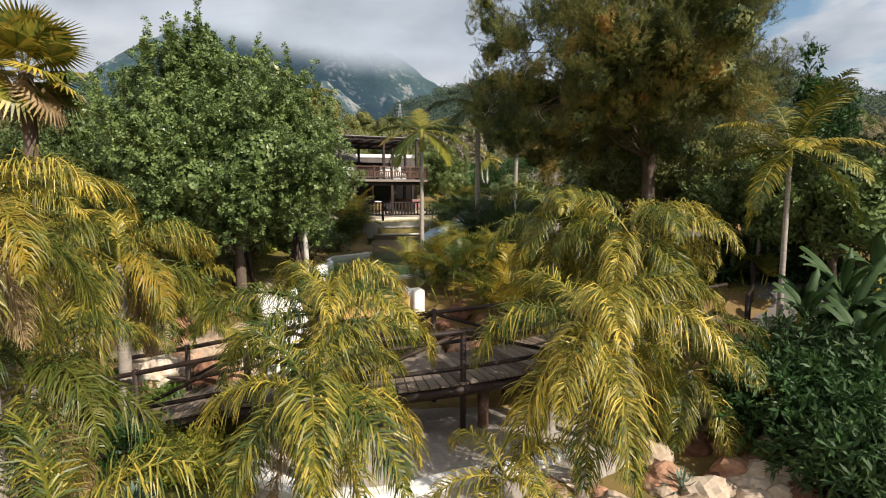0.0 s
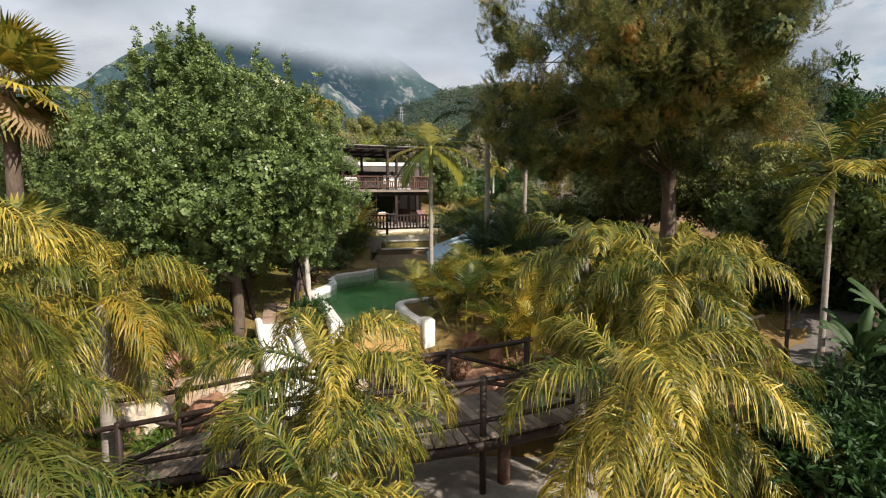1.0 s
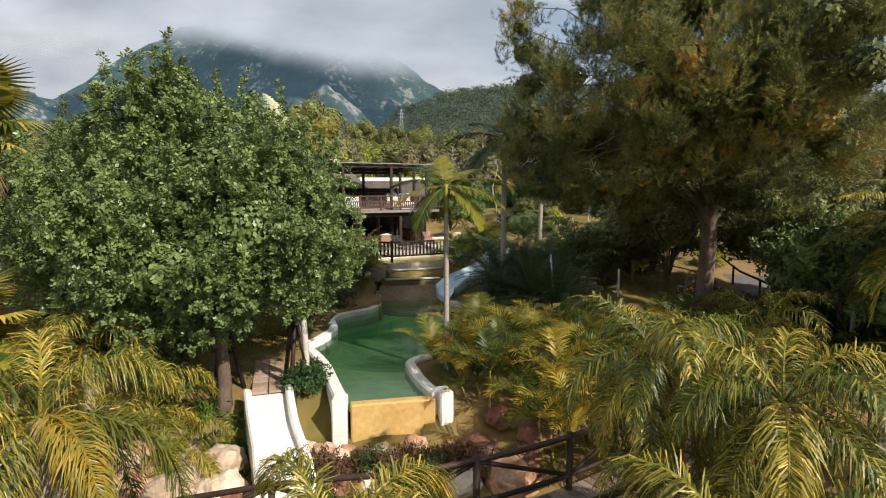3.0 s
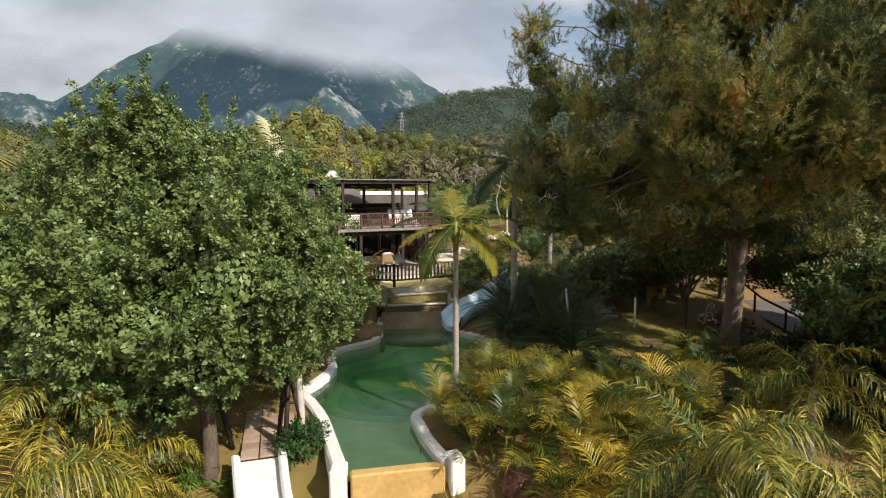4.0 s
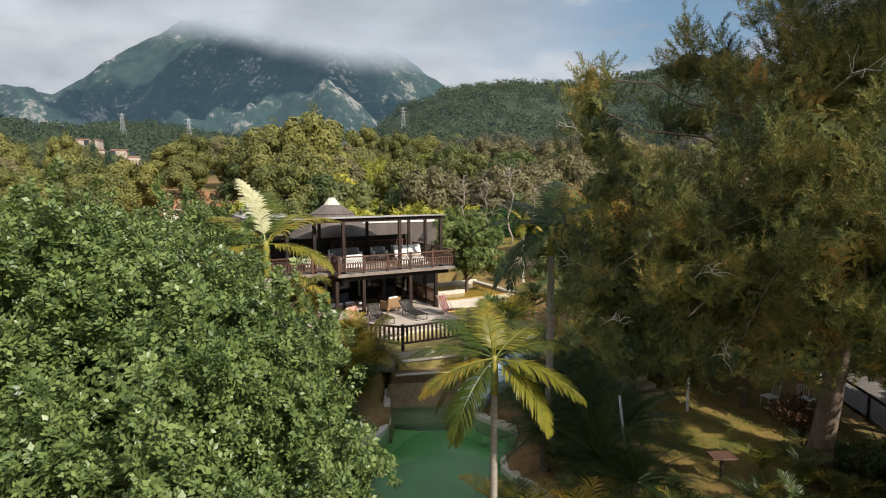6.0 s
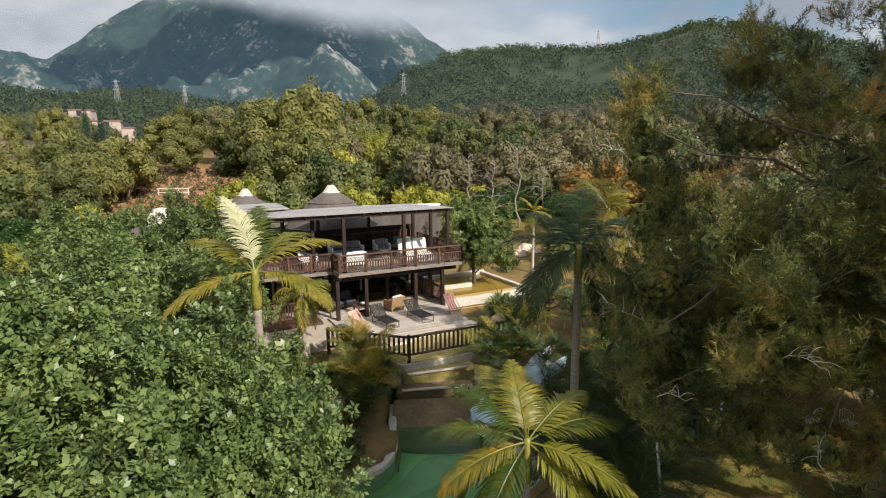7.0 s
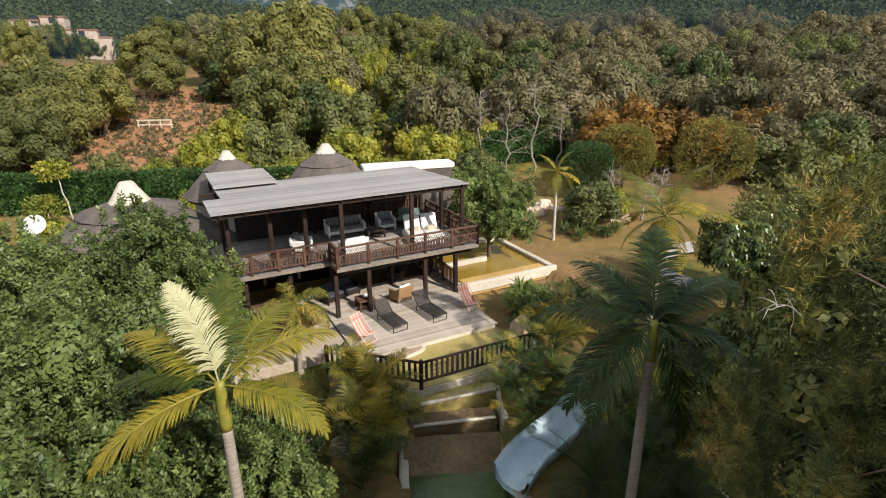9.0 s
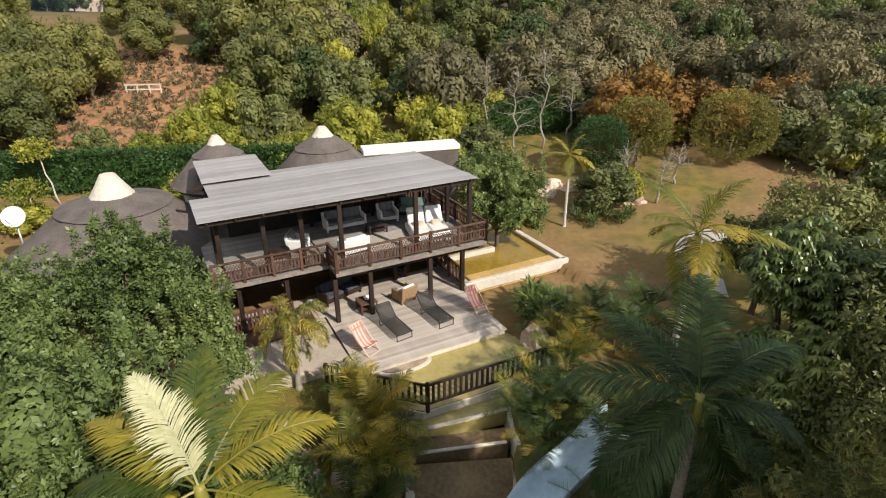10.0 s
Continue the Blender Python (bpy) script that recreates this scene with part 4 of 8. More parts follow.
def wall_along(name, label, line, width, z0, z1, mat, parent=None, side=1.0):
    """A kerb or low wall with rounded top edges that follows a line."""
    P = np.asarray(line, float)
    T = np.gradient(P, axis=0)
    N = unit(np.stack([-T[:, 1], T[:, 0]], 1)) * side
    e = min(0.05, width * 0.2)
    prof = [(0, z0), (0, z1 - e), (e, z1), (width - e, z1), (width, z1 - e), (width, z0)]
    k = len(prof)
    V = [(p[0] + n[0] * a, p[1] + n[1] * a, z) for p, n in zip(P, N) for a, z in prof]
    F = [(i * k + j, i * k + j + 1, (i + 1) * k + j + 1, (i + 1) * k + j) for i in range(len(P) - 1) for j in range(k - 1)]
    F += [tuple(range(k)), tuple((len(P) - 1) * k + j for j in range(k))[::-1]]
    me = Geo().add(V, F).mesh(name, mat)
    if parent:
        return part(name, me, parent, None, label)
    return tagged(new(name, me), label, "wall", kind="structure")


def build_pool():
    root = thing("swimming_pool", "winding green swimming pool with white rounded rim walls", "pool", kind="")
    n = len(POOL_LEFT)
    wall_along("rim_wall", "white plastered rim", POOL_LEFT[:36], 0.34, -1.6, 0.06, "plaster", root)
    wall_along("rim_wall", "stained cream rim", POOL_LEFT[35:], 0.3, -1.6, 0.05, "render", root)
    wall_along("rim_wall", "stained cream rim", POOL_RIGHT[:44], 0.32, -1.6, 0.05, "render", root)
    wall_along("rim_wall", "white plastered rim", POOL_RIGHT[43:], 0.3, -1.6, 0.06, "plaster", root)
    # bed: shallow at the near end, deeper in the middle, walls inside the rim
    m = 60
    def bed(u, v):
        i = min(int(v * (m - 1)), m - 1)
        a, b = POOL_LEFT[i], POOL_RIGHT[m - 1 - i]
        p = a + (b - a) * (u * 1.06 - 0.03)
        d = -0.35 - 0.9 * smooth(0.1, 0.6, v) * math.sin(math.pi * min(1, v * 1.05)) * math.sin(math.pi * u) ** 0.5 - 0.25 * v
        return (p[0], p[1], d)
    part("pool_bed", Geo().sheet(bed, 14, m - 1).mesh("pool_bed", "bed", True), root, None, "green painted bed with algae")
    # water
    me = bpy.data.meshes.new("water")
    V = [(a[0] + (b[0] - a[0]) * u, a[1] + (b[1] - a[1]) * u, -0.17) for a, b in zip(POOL_LEFT, POOL_RIGHT[::-1]) for u in np.linspace(-0.02, 1.02, 7)]
    F = [(i * 7 + j, i * 7 + j + 1, i * 7 + 8 + j, i * 7 + 7 + j) for i in range(n - 1) for j in range(6)]
    me.from_pydata(V, [], F)
    mt = bpy.data.materials.new("green pool water")
    mt.use_nodes = True
    nn, ll = mt.node_tree.nodes, mt.node_tree.links
    nn.clear()
    out, gl, tr, mx, fr = nn.new("ShaderNodeOutputMaterial"), nn.new("ShaderNodeBsdfGlossy"), nn.new("ShaderNodeBsdfTransparent"), nn.new("ShaderNodeMixShader"), nn.new("ShaderNodeFresnel")
    gl.inputs["Roughness"].default_value = 0.06
    tr.inputs["Color"].default_value = (0.76, 0.95, 0.72, 1)
    fr.inputs["IOR"].default_value = 1.33
    nz, bp, tc = nn.new("ShaderNodeTexNoise"), nn.new("ShaderNodeBump"), nn.new("ShaderNodeTexCoord")
    nz.inputs["Scale"].default_value, nz.inputs["Detail"].default_value = 5.0, 3.0
    bp.inputs["Strength"].default_value, bp.inputs["Distance"].default_value = 0.12, 0.05
    ll.new(tc.outputs["Object"], nz.inputs["Vector"])
    ll.new(nz.outputs["Fac"], bp.inputs["Height"])
    ll.new(bp.outputs["Normal"], gl.inputs["Normal"])
    ll.new(bp.outputs["Normal"], fr.inputs["Normal"])
    df, m2 = nn.new("ShaderNodeBsdfDiffuse"), nn.new("ShaderNodeMixShader")
    df.inputs["Color"].default_value = (0.14, 0.3, 0.15, 1)
    m2.inputs["Fac"].default_value = 0.2
    ll.new(tr.outputs["BSDF"], m2.inputs[1])
    ll.new(df.outputs["BSDF"], m2.inputs[2])
    ll.new(fr.outputs["Fac"], mx.inputs["Fac"])
    ll.new(m2.outputs["Shader"], mx.inputs[1])
    ll.new(gl.outputs["BSDF"], mx.inputs[2])
    ll.new(mx.outputs["Shader"], out.inputs["Surface"])
    me.materials.append(mt)
    tagged(new("water", me), "still green pool water", "water", kind="structure")
    # murk: tinted layers of water below the surface, which deepen the colour where the bed lies deeper
    mk = bpy.data.materials.new("murky water")
    mk.use_nodes = True
    mk.node_tree.nodes.clear()
    ko, kt = mk.node_tree.nodes.new("ShaderNodeOutputMaterial"), mk.node_tree.nodes.new("ShaderNodeBsdfTransparent")
    kt.inputs["Color"].default_value = (0.68, 0.87, 0.77, 1)
    mk.node_tree.links.new(kt.outputs["BSDF"], ko.inputs["Surface"])
    for z in (-0.6, -0.8, -1.0):
        layer = bpy.data.meshes.new("murk")
        layer.from_pydata([(x, y, z) for x, y, _ in V], [], F)
        layer.materials.append(mk)
        part("murk", layer, root, None, "murky green deeper water")
    # near end: ochre overflow wall between two white piers
    a, b = Vector((-3.32, 16.62, 0)), Vector((-0.8, 17.15, 0))
    d = (b - a).normalized()
    rz = math.degrees(math.atan2(d.y, d.x))
    w = (b - a).length
    part("overflow_wall", Geo().box((w - 0.5, 0.3, 1.45), (0, 0, 0)).mesh("overflow_wall", "ochre"), root, pose(*((a + b) / 2)[:2], -1.55, 0, 0, rz), "ochre painted overflow wall")
    part("pier", Geo().box((0.36, 0.5, 1.7), (0, 0, 0), c=0.1).mesh("pier", "plaster"), root, pose(a.x, a.y, -1.62, 0, 0, rz - 8), "white plastered pier")
    part("pier", Geo().box((0.34, 0.5, 1.7), (0, 0, 0), c=0.1).mesh("pier", "plaster"), root, pose(b.x, b.y, -1.62, 0, 0, rz + 6), "white plastered pier")
    # far end: stepped cascade up to the fence
    cas = thing("cascade", "stepped concrete cascade with cream kerbs above the pool", "cascade")
    part("ramp", Geo().add([(-4.0, 28.9, -0.5), (-0.9, 29.1, -0.5), (-0.85, 31.2, 0.35), (-4.0, 30.9, 0.35), (-4.0, 28.9, -1.5), (-0.9, 29.1, -1.5), (-0.85, 31.2, -1.5), (-4.0, 30.9, -1.5)],
                           [(0, 1, 2, 3), (0, 4, 5, 1), (1, 5, 6, 2), (2, 6, 7, 3), (3, 7, 4, 0)]).mesh("ramp", "slime"), cas, None, "brown stained sloping apron")
    for k, (x, y, z, h, rz, d) in enumerate(((-2.35, 31.35, 0.62, 0.9, 10, 0.75), (-2.2, 32.25, 0.98, 0.7, 19, 0.7))):
        part("basin", Geo().box((3.1, d, h)).mesh("basin", "sand" if k else "slime"), cas, pose(x - 0.1, y + d / 2, z - h - 0.02, 0, 0, rz), "stained basin")
        part("kerb", Geo().box((2.8, 0.11, 0.1), c=0.3).mesh("kerb", "render"), cas, pose(x, y, z - 0.04, 0, 0, rz), "cream kerb")
    for x, y in ((-0.72, 32.2),):
        part("cheek_wall", Geo().box((0.22, 1.9, 1.0), c=0.3).mesh("cheek_wall", "render"), cas, pose(x, y, -0.1, 0, 0, 4), "cream side wall")
    # slide: a pale blue open chute curling from its platform into the pool
    sl = thing("water_slide", "pale blue open water slide curling down to the pool", "slide")
    C = curve([(2.15, 30.85, 1.75), (1.75, 30.7, 1.6), (1.35, 30.5, 1.25), (0.95, 30.3, 0.88), (0.35, 29.9, 0.66), (-0.25, 29.4, 0.46), (-0.75, 28.9, 0.12)], 26)
    T = unit(np.gradient(C, axis=0))
    S = unit(np.cross(T, (0, 0, 1.0)))
    prof = [(-0.55, 0.55), (-0.5, 0.6), (-0.42, 0.3), (-0.25, 0.06), (0, 0), (0.25, 0.06), (0.42, 0.3), (0.5, 0.6), (0.55, 0.55), (0.45, 0.0), (0.2, -0.2), (-0.2, -0.2), (-0.45, 0.0)]
    k = len(prof)
    V = [C[i] + S[i] * a * (1.1 + 0.1 * i / 25) + np.array((0, 0, b * 0.95)) for i in range(26) for a, b in prof]
    F = [(i * k + j, i * k + (j + 1) % k, (i + 1) * k + (j + 1) % k, (i + 1) * k + j) for i in range(25) for j in range(k)]
    part("chute", Geo().add(V, F).mesh("chute", "bluepaint", True), sl)
    part("base", boulder_mesh((0.8, 0.8, 1.15), 31, "concrete"), sl, pose(2.0, 30.85, 0.1), "rendered rock base")


def boulder_mesh(size, seed, mat="render"):
    r = random.Random(seed)
    bm = bmesh.new()
    bmesh.ops.create_icosphere(bm, subdivisions=3, radius=1)
    off = Vector((r.uniform(-50, 50), 3, 9))
    for v in bm.verts:
        n = v.co.normalized()
        q = 1 + 0.25 * noise.noise(n * 1.4 + off) + 0.1 * noise.noise(n * 3.5 + off)
        v.co = Vector((n.x * q * size[0], n.y * q * size[1], n.z * q * size[2]))
    return Geo().bm(bm).mesh("base", mat, True)


build_pool()

# ---- house ----
DECK, FLOOR, RAIL, ROOF = 1.5, 3.85, 4.76, 6.72
FALL = 0.05          # the main roof falls towards the back


def railing(root, a0, b0, a1, b1, floor, top, posts, lattice=True):
    """A balustrade of red-brown boards with a lattice band between square posts, from one house point to another."""
    p0, p1 = Vector(house_xy(a0, b0)), Vector(house_xy(a1, b1))
    d = p1 - p0
    L, rz = d.length, math.degrees(math.atan2(d.y, d.x))
    rail = part("balustrade", Geo().box((L, 0.11, 0.07)).mesh("top_rail", "redwood"), root, pose(*((p0 + p1) / 2), top - 0.07, 0, 0, rz), "red-brown slatted balustrade with lattice band")
    low = floor + 0.12
    part("bottom_rail", Geo().box((L, 0.07, 0.07)).mesh("bottom_rail", "redwood"), rail, pose(0, 0, low - top + 0.07))
    mid = top - 0.4
    if lattice:
        part("middle_rail", Geo().box((L, 0.06, 0.05)).mesh("middle_rail", "redwood"), rail, pose(0, 0, mid - top + 0.07))
    ph = top - floor + 0.03
    post = Geo().box((0.11, 0.11, ph + 0.15)).mesh("post", "redwood")
    for i in range(posts + 1):
        part("post", post, rail, pose(L * (i / posts - 0.5), 0, floor - 0.15 - top + 0.07))
    h = (mid if lattice else top - 0.07) - low - 0.03
    n = max(2, int(L / 0.135))
    slat = Geo().box((0.075, 0.03, h), c=0.1).mesh("slat", "redwood")
    for i in range(n):
        part("slat", slat, rail, pose(L * ((i + 0.5) / n - 0.5), 0, low + 0.05 - top + 0.07))
    if lattice:
        g = Geo()
        s = 0.11
        for i in range(int(L / s)):
            for k in (-1, 1):
                g.box((0.018, 0.016, 0.34), (-L / 2 + s * (i + 0.5), 0.012 * k, -0.36), pose(0, 0, 0, 0, k * 32, 0), c=0)
        part("lattice", g.mesh("lattice", "redwood"), rail, pose(0, 0, 0.02))
    return rail


def build_house():
    root = thing("house", "two-storey dark timber pavilion with open balcony and grey flat roof", "house")

    def bx(name, a, b, z, size, mat, rz=0, label="", c=0.05, turn=None):
        return part(name, Geo().box(size, turn=turn, c=c).mesh(name, mat), root, house_pose(a, b, z, rz), label)

    # balcony floor of boards on joists
    for i in range(38):
        bx("floor_board", 3.1, 0.12 + 0.15 * i, FLOOR - 0.04, (6.75, 0.143, 0.04), "balcony")
    for i in range(32):
        bx("floor_board", -2.5, 1.02 + 0.15 * i, FLOOR - 0.04, (4.3, 0.143, 0.04), "balcony")
    bx("fascia", 3.1, 0.0, FLOOR - 0.16, (6.85, 0.06, 0.14), "edge", label="pale weathered edge board")
    bx("fascia", -2.55, 0.9, FLOOR - 0.16, (4.4, 0.06, 0.14), "edge", label="pale weathered edge board")
    bx("fascia", -0.29, 0.46, FLOOR - 0.16, (0.9, 0.05, 0.14), "edge", 90, label="pale weathered edge board")
    bx("fascia", 6.5, 2.8, FLOOR - 0.16, (5.7, 0.05, 0.14), "redwood", 90)
    for i in range(12):
        a = -4.4 + i * 0.95
        y0 = 0.08 if a > 0 else 1.0
        bx("joist", a, (y0 + 5.6) / 2, FLOOR - 0.24, (0.08, 5.6 - y0, 0.19), "wood")
    for b in (0.35, 2.7, 5.2):
        bx("beam", 0.9 if b > 1 else 3.1, b, FLOOR - 0.42, (10.8 if b > 1 else 6.3, 0.13, 0.18), "wood")
    # lower posts, upper posts
    for a, b in ((-0.3, 0.35), (1.15, 0.3), (3.85, 0.3), (5.45, 0.35), (-3.8, 1.2), (-2.0, 1.2), (5.9, 2.7), (5.9, 5.2), (0.2, 2.7), (-4.4, 3.0), (3.2, 2.7)):
        bx("post", a, b, DECK - 0.3, (0.17, 0.17, FLOOR - DECK - 0.1), "wood")
    for a, b in ((0.1, 0.3), (3.25, 0.3), (5.75, 0.3), (-1.2, 1.1), (-2.6, 1.1), (-4.2, 1.2), (-4.2, 3.0), (6.0, 2.8), (6.0, 5.2), (3.2, 5.3), (0.2, 5.3), (-1.4, 8.6), (-4.0, 8.6), (-4.0, 6.0)):
        bx("post", a, b, FLOOR - 0.02, (0.16, 0.16, ROOF - FLOOR - 0.16 - FALL * min(b, 5.6)), "wood")
    # roof: beams, purlins and a grey cloth in strips
    for b in (0.3, 2.8, 5.3):
        bx("roof_beam", 0.65, b, ROOF - 0.2 - FALL * b, (10.8, 0.12, 0.15), "wood")
    for i in range(12):
        bx("purlin", -4.5 + 0.93 * i, 3.0 if i > 0 else 1.7, ROOF - 0.1 - FALL * (3.0 if i > 0 else 1.7), (0.07, 5.8 if i > 0 else 3.2, 0.09), "wood", turn=pose(0, 0, 0, -2.86))
    for i in range(10):
        b = 0.05 + 0.62 * i + 0.31
        a0 = -4.8 if b < 3.4 else -4.1
        bx("roof_strip", (a0 + 6.0) / 2, b, ROOF + 0.01 + 0.012 * (i % 2) - FALL * b, (6.0 - a0, 0.64, 0.035), "sheet", c=0.02, turn=pose(0, 0, 0, -2.86))
    for i in range(6):
        bx("roof_strip", -2.75, 5.05 + 0.62 * i + 0.31, ROOF - 0.1 + 0.012 * (i % 2), (2.8, 0.64, 0.035), "sheet", c=0.02)
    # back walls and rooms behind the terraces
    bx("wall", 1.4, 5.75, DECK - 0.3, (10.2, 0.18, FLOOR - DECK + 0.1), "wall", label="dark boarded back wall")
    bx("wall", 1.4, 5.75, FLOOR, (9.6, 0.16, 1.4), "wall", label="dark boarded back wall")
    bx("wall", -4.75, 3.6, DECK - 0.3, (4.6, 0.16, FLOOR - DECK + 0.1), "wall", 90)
    for i in range(5):
        bx("window", -1.6 + 1.7 * i, 5.62, DECK + 0.2, (1.2, 0.06, 1.7), "glass", label="dark glazed door")
        bx("door_post", -2.4 + 1.7 * i, 5.58, DECK, (0.12, 0.1, 2.1), "render", label="pale door post")
    # lower deck boards with a paler front edge
    for i in range(44):
        b = -3.25 + 0.145 * i
        bx("deck_board", 2.4 if b < 1.0 else 2.6, b, DECK - 0.05, (6.1 if b < 1.0 else 7.0, 0.138, 0.05), "deck", c=0.03)
    bx("deck_frame", 2.4, -0.1, DECK - 0.7, (6.0, 6.3, 0.62), "render")
    bx("terrace", -2.9, 0.35, DECK - 0.9, (4.4, 5.3, 0.86), "paving", label="pinkish cream paved terrace")
    bx("step", -3.4, 1.0, DECK - 0.06, (4.6, 1.6, 0.14), "redwood", label="brown raised step")
    # balustrades
    railing(root, -0.25, 0.05, 6.45, 0.05, FLOOR, RAIL, 5)
    railing(root, -0.27, 0.95, -0.27, 0.05, FLOOR, RAIL, 1)
    railing(root, -4.6, 0.95, -0.3, 0.95, FLOOR, RAIL, 4)
    railing(root, 6.45, 0.05, 6.45, 5.5, FLOOR, RAIL, 4)
    railing(root, 6.2, 5.6, 1.0, 5.6, FLOOR, RAIL + 0.2, 4, False)
    railing(root, 5.6, 0.5, 5.6, 4.6, DECK, DECK + 0.95, 3, False)
    railing(root, -4.4, 1.2, -1.9, 1.2, DECK, DECK + 0.95, 2, False)
    # white rendered block behind
    block = part("block", Geo().box((5.2, 1.2, 4.6), c=0.03).mesh("block", "thatch"), root, pose(-4.9, 48.4, 1.2, 0, 0, 16), "brown rear wing")
    part("parapet", Geo().box((5.4, 1.3, 0.3), c=0.1).mesh("parapet", "plaster"), block, pose(0, 0, 4.6), "white flat roof slab")
    return root


build_house()


def hut(label, x, y, z0, r, eave, top, cap, wall=True):
    """A round hut: thatched cone in overlapping courses, with a white plaster cap."""
    root = thing("thatched_hut", label, "hut", at=pose(x, y, z0))
    if wall:
        g = Geo().tube([(0, 0, -0.4), (0, 0, eave - z0 + 0.25)], [r * 0.78, r * 0.78], 28)
        part("wall", g.mesh("wall", "render", True), root, None, "cream round wall")
    n = 40
    def cone(name, h0, r0, h1, r1, mat, lip):
        V, F = [], []
        rows = 9
        for i in range(rows + 1):
            t = i / rows
            rr, hh = r0 + (r1 - r0) * t, h0 + (h1 - h0) * (t ** 1.08)
            for j in range(n):
                w = 2 * math.pi * j / n
                k = 1 + 0.015 * noise.noise((math.cos(w) * 3, math.sin(w) * 3, t * 4 + x))
                V.append((rr * k * math.cos(w), rr * k * math.sin(w), hh + 0.03 * noise.noise((math.cos(w) * 5, math.sin(w) * 5, t * 9 + y))))
        for j in range(n):
            w = 2 * math.pi * j / n
            V.append((r0 * 0.9 * math.cos(w), r0 * 0.9 * math.sin(w), h0 - lip))
        F = [(i * n + j, i * n + (j + 1) % n, (i + 1) * n + (j + 1) % n, (i + 1) * n + j) for i in range(rows) for j in range(n)]
        b = (rows + 1) * n
        F += [(b + j, b + (j + 1) % n, (j + 1) % n, j) for j in range(n)]
        F += [tuple(rows * n + j for j in range(n))]
        return Geo().add(V, F).mesh(name, mat, False)
    e, t = eave - z0, top - z0
    cut = 0.42
    rc = r * 0.17
    part("thatch", cone("thatch", e, r, e + (t - e) * 0.6, r * 0.46, "thatch", 0.22), root, None, "lower course of grey thatch")
    part("thatch", cone("thatch", e + (t - e) * 0.585, r * 0.5, t - cap, rc, "thatch", 0.1), root, None, "upper course of grey thatch")
    part("cap", cone("cap", t - cap - 0.06, rc * 1.15, t, rc * 0.4, "render", 0.12), root, None, "white plaster cap")
    return root


hut("large round hut with grey thatched roof and white cap", -17.3, 40.7, 1.4, 4.6, 3.5, 6.75, 0.85)
hut("round hut with grey thatched roof and white cap", -9.2, 46.1, 1.6, 2.9, 5.1, 7.6, 0.42)
hut("small round hut with grey thatched roof and white cap", -14.1, 44.7, 1.6, 2.4, 5.3, 7.5, 0.4)

# ---- terrace things ----


def pond(label):
    root = thing("garden_pond", label, "pond", at=house_pose(0, 0, 0))
    for name, size, at in (("rim", (5.9, 0.24, 0.5), (8.6, 0.5, 1.2)), ("rim", (0.32, 5.4, 0.5), (11.35, 3.2, 1.2)), ("rim", (5.9, 0.3, 0.55), (8.6, 6.0, 1.2)), ("rim", (0.3, 5.4, 0.55), (5.8, 3.2, 1.15)), ("rim", (3.2, 0.25, 0.5), (7.4, 3.3, 1.22))):
        part(name, Geo().box(size, c=0.1).mesh(name, "render"), root, pose(*at), "cream plastered rim")
    part("bed", Geo().box((5.6, 5.4, 0.3), c=0).mesh("bed", "ochre"), root, pose(8.6, 3.2, 1.0), "ochre pond bed")
    part("shelf", Geo().box((4.9, 0.7, 0.42), c=0.05).mesh("shelf", "ochre"), root, pose(8.6, 0.95, 1.2), "ochre shelf inside the rim")
    part("water", Geo().box((5.4, 5.3, 0.02), c=0).mesh("water", "pondwater"), root, pose(8.6, 3.2, 1.47), "shallow yellowish water")
    return root


pond("raised garden pond with white rim and yellow water")


def front_pond():
    root = thing("front_pond", "shallow yellow pond between deck and fence", "pond", at=house_pose(0, 0, 0))
    o = [(-1.9, -3.4), (0.5, -5.9), (2.5, -6.0), (5.3, -5.9), (6.0, -4.4), (5.5, -3.2), (-0.4, -3.2)]
    part("basin", Geo().prism(o, 0.3, 1.22).mesh("basin", "render"), root)
    part("water", Geo().prism([(a * 0.985 + 0.02, b * 0.99) for a, b in o], 1.222, 1.25).mesh("water", "sand"), root, None, "shallow yellowish water")
    V = [(1.0 + 1.05 * math.cos(w), -3.35 - 0.42 * math.sin(w)) for w in np.linspace(0, math.pi, 18)]
    part("planting_ring", Geo().prism([(1.0 + (a - 1.0), b) for a, b in V], 1.1, 1.34).mesh("planting_ring", "render"), root, None, "cream half-round kerb")
    part("gravel", Geo().prism([(1.0 + (a - 1.0) * 0.86, -3.35 + (b + 3.35) * 0.8) for a, b in V], 1.2, 1.36).mesh("gravel", "rock"), root, None, "pebble fill")


front_pond()


def fence():
    root = thing("fence", "dark timber picket fence above the pool", "fence")
    pts = [(-1.93, -3.54), (0.6, -6.05), (5.4, -6.15)]
    z, h = 1.55, 0.9
    big, pk = Geo().box((0.12, 0.12, h + 0.25)).mesh("post", "wood"), Geo().box((0.085, 0.07, h - 0.14), c=0.15).mesh("picket", "wood")
    for (a0, b0), (a1, b1) in zip(pts, pts[1:]):
        p0, p1 = Vector(house_xy(a0, b0)), Vector(house_xy(a1, b1))
        d = p1 - p0
        L, rz = d.length, math.degrees(math.atan2(d.y, d.x))
        for zz in (z + 0.08, z + h - 0.1):
            part("rail", Geo().box((L, 0.06, 0.09)).mesh("rail", "wood"), root, pose(*((p0 + p1) / 2), zz, 0, 0, rz))
        n = int(L / 0.2)
        for i in range(n + 1):
            p = p0 + d * (i / n)
            part("post" if i in (0, n) else "picket", big if i in (0, n) else pk, root, pose(p.x, p.y, z - (0.2 if i in (0, n) else -0.1), 0, 0, rz))


fence()


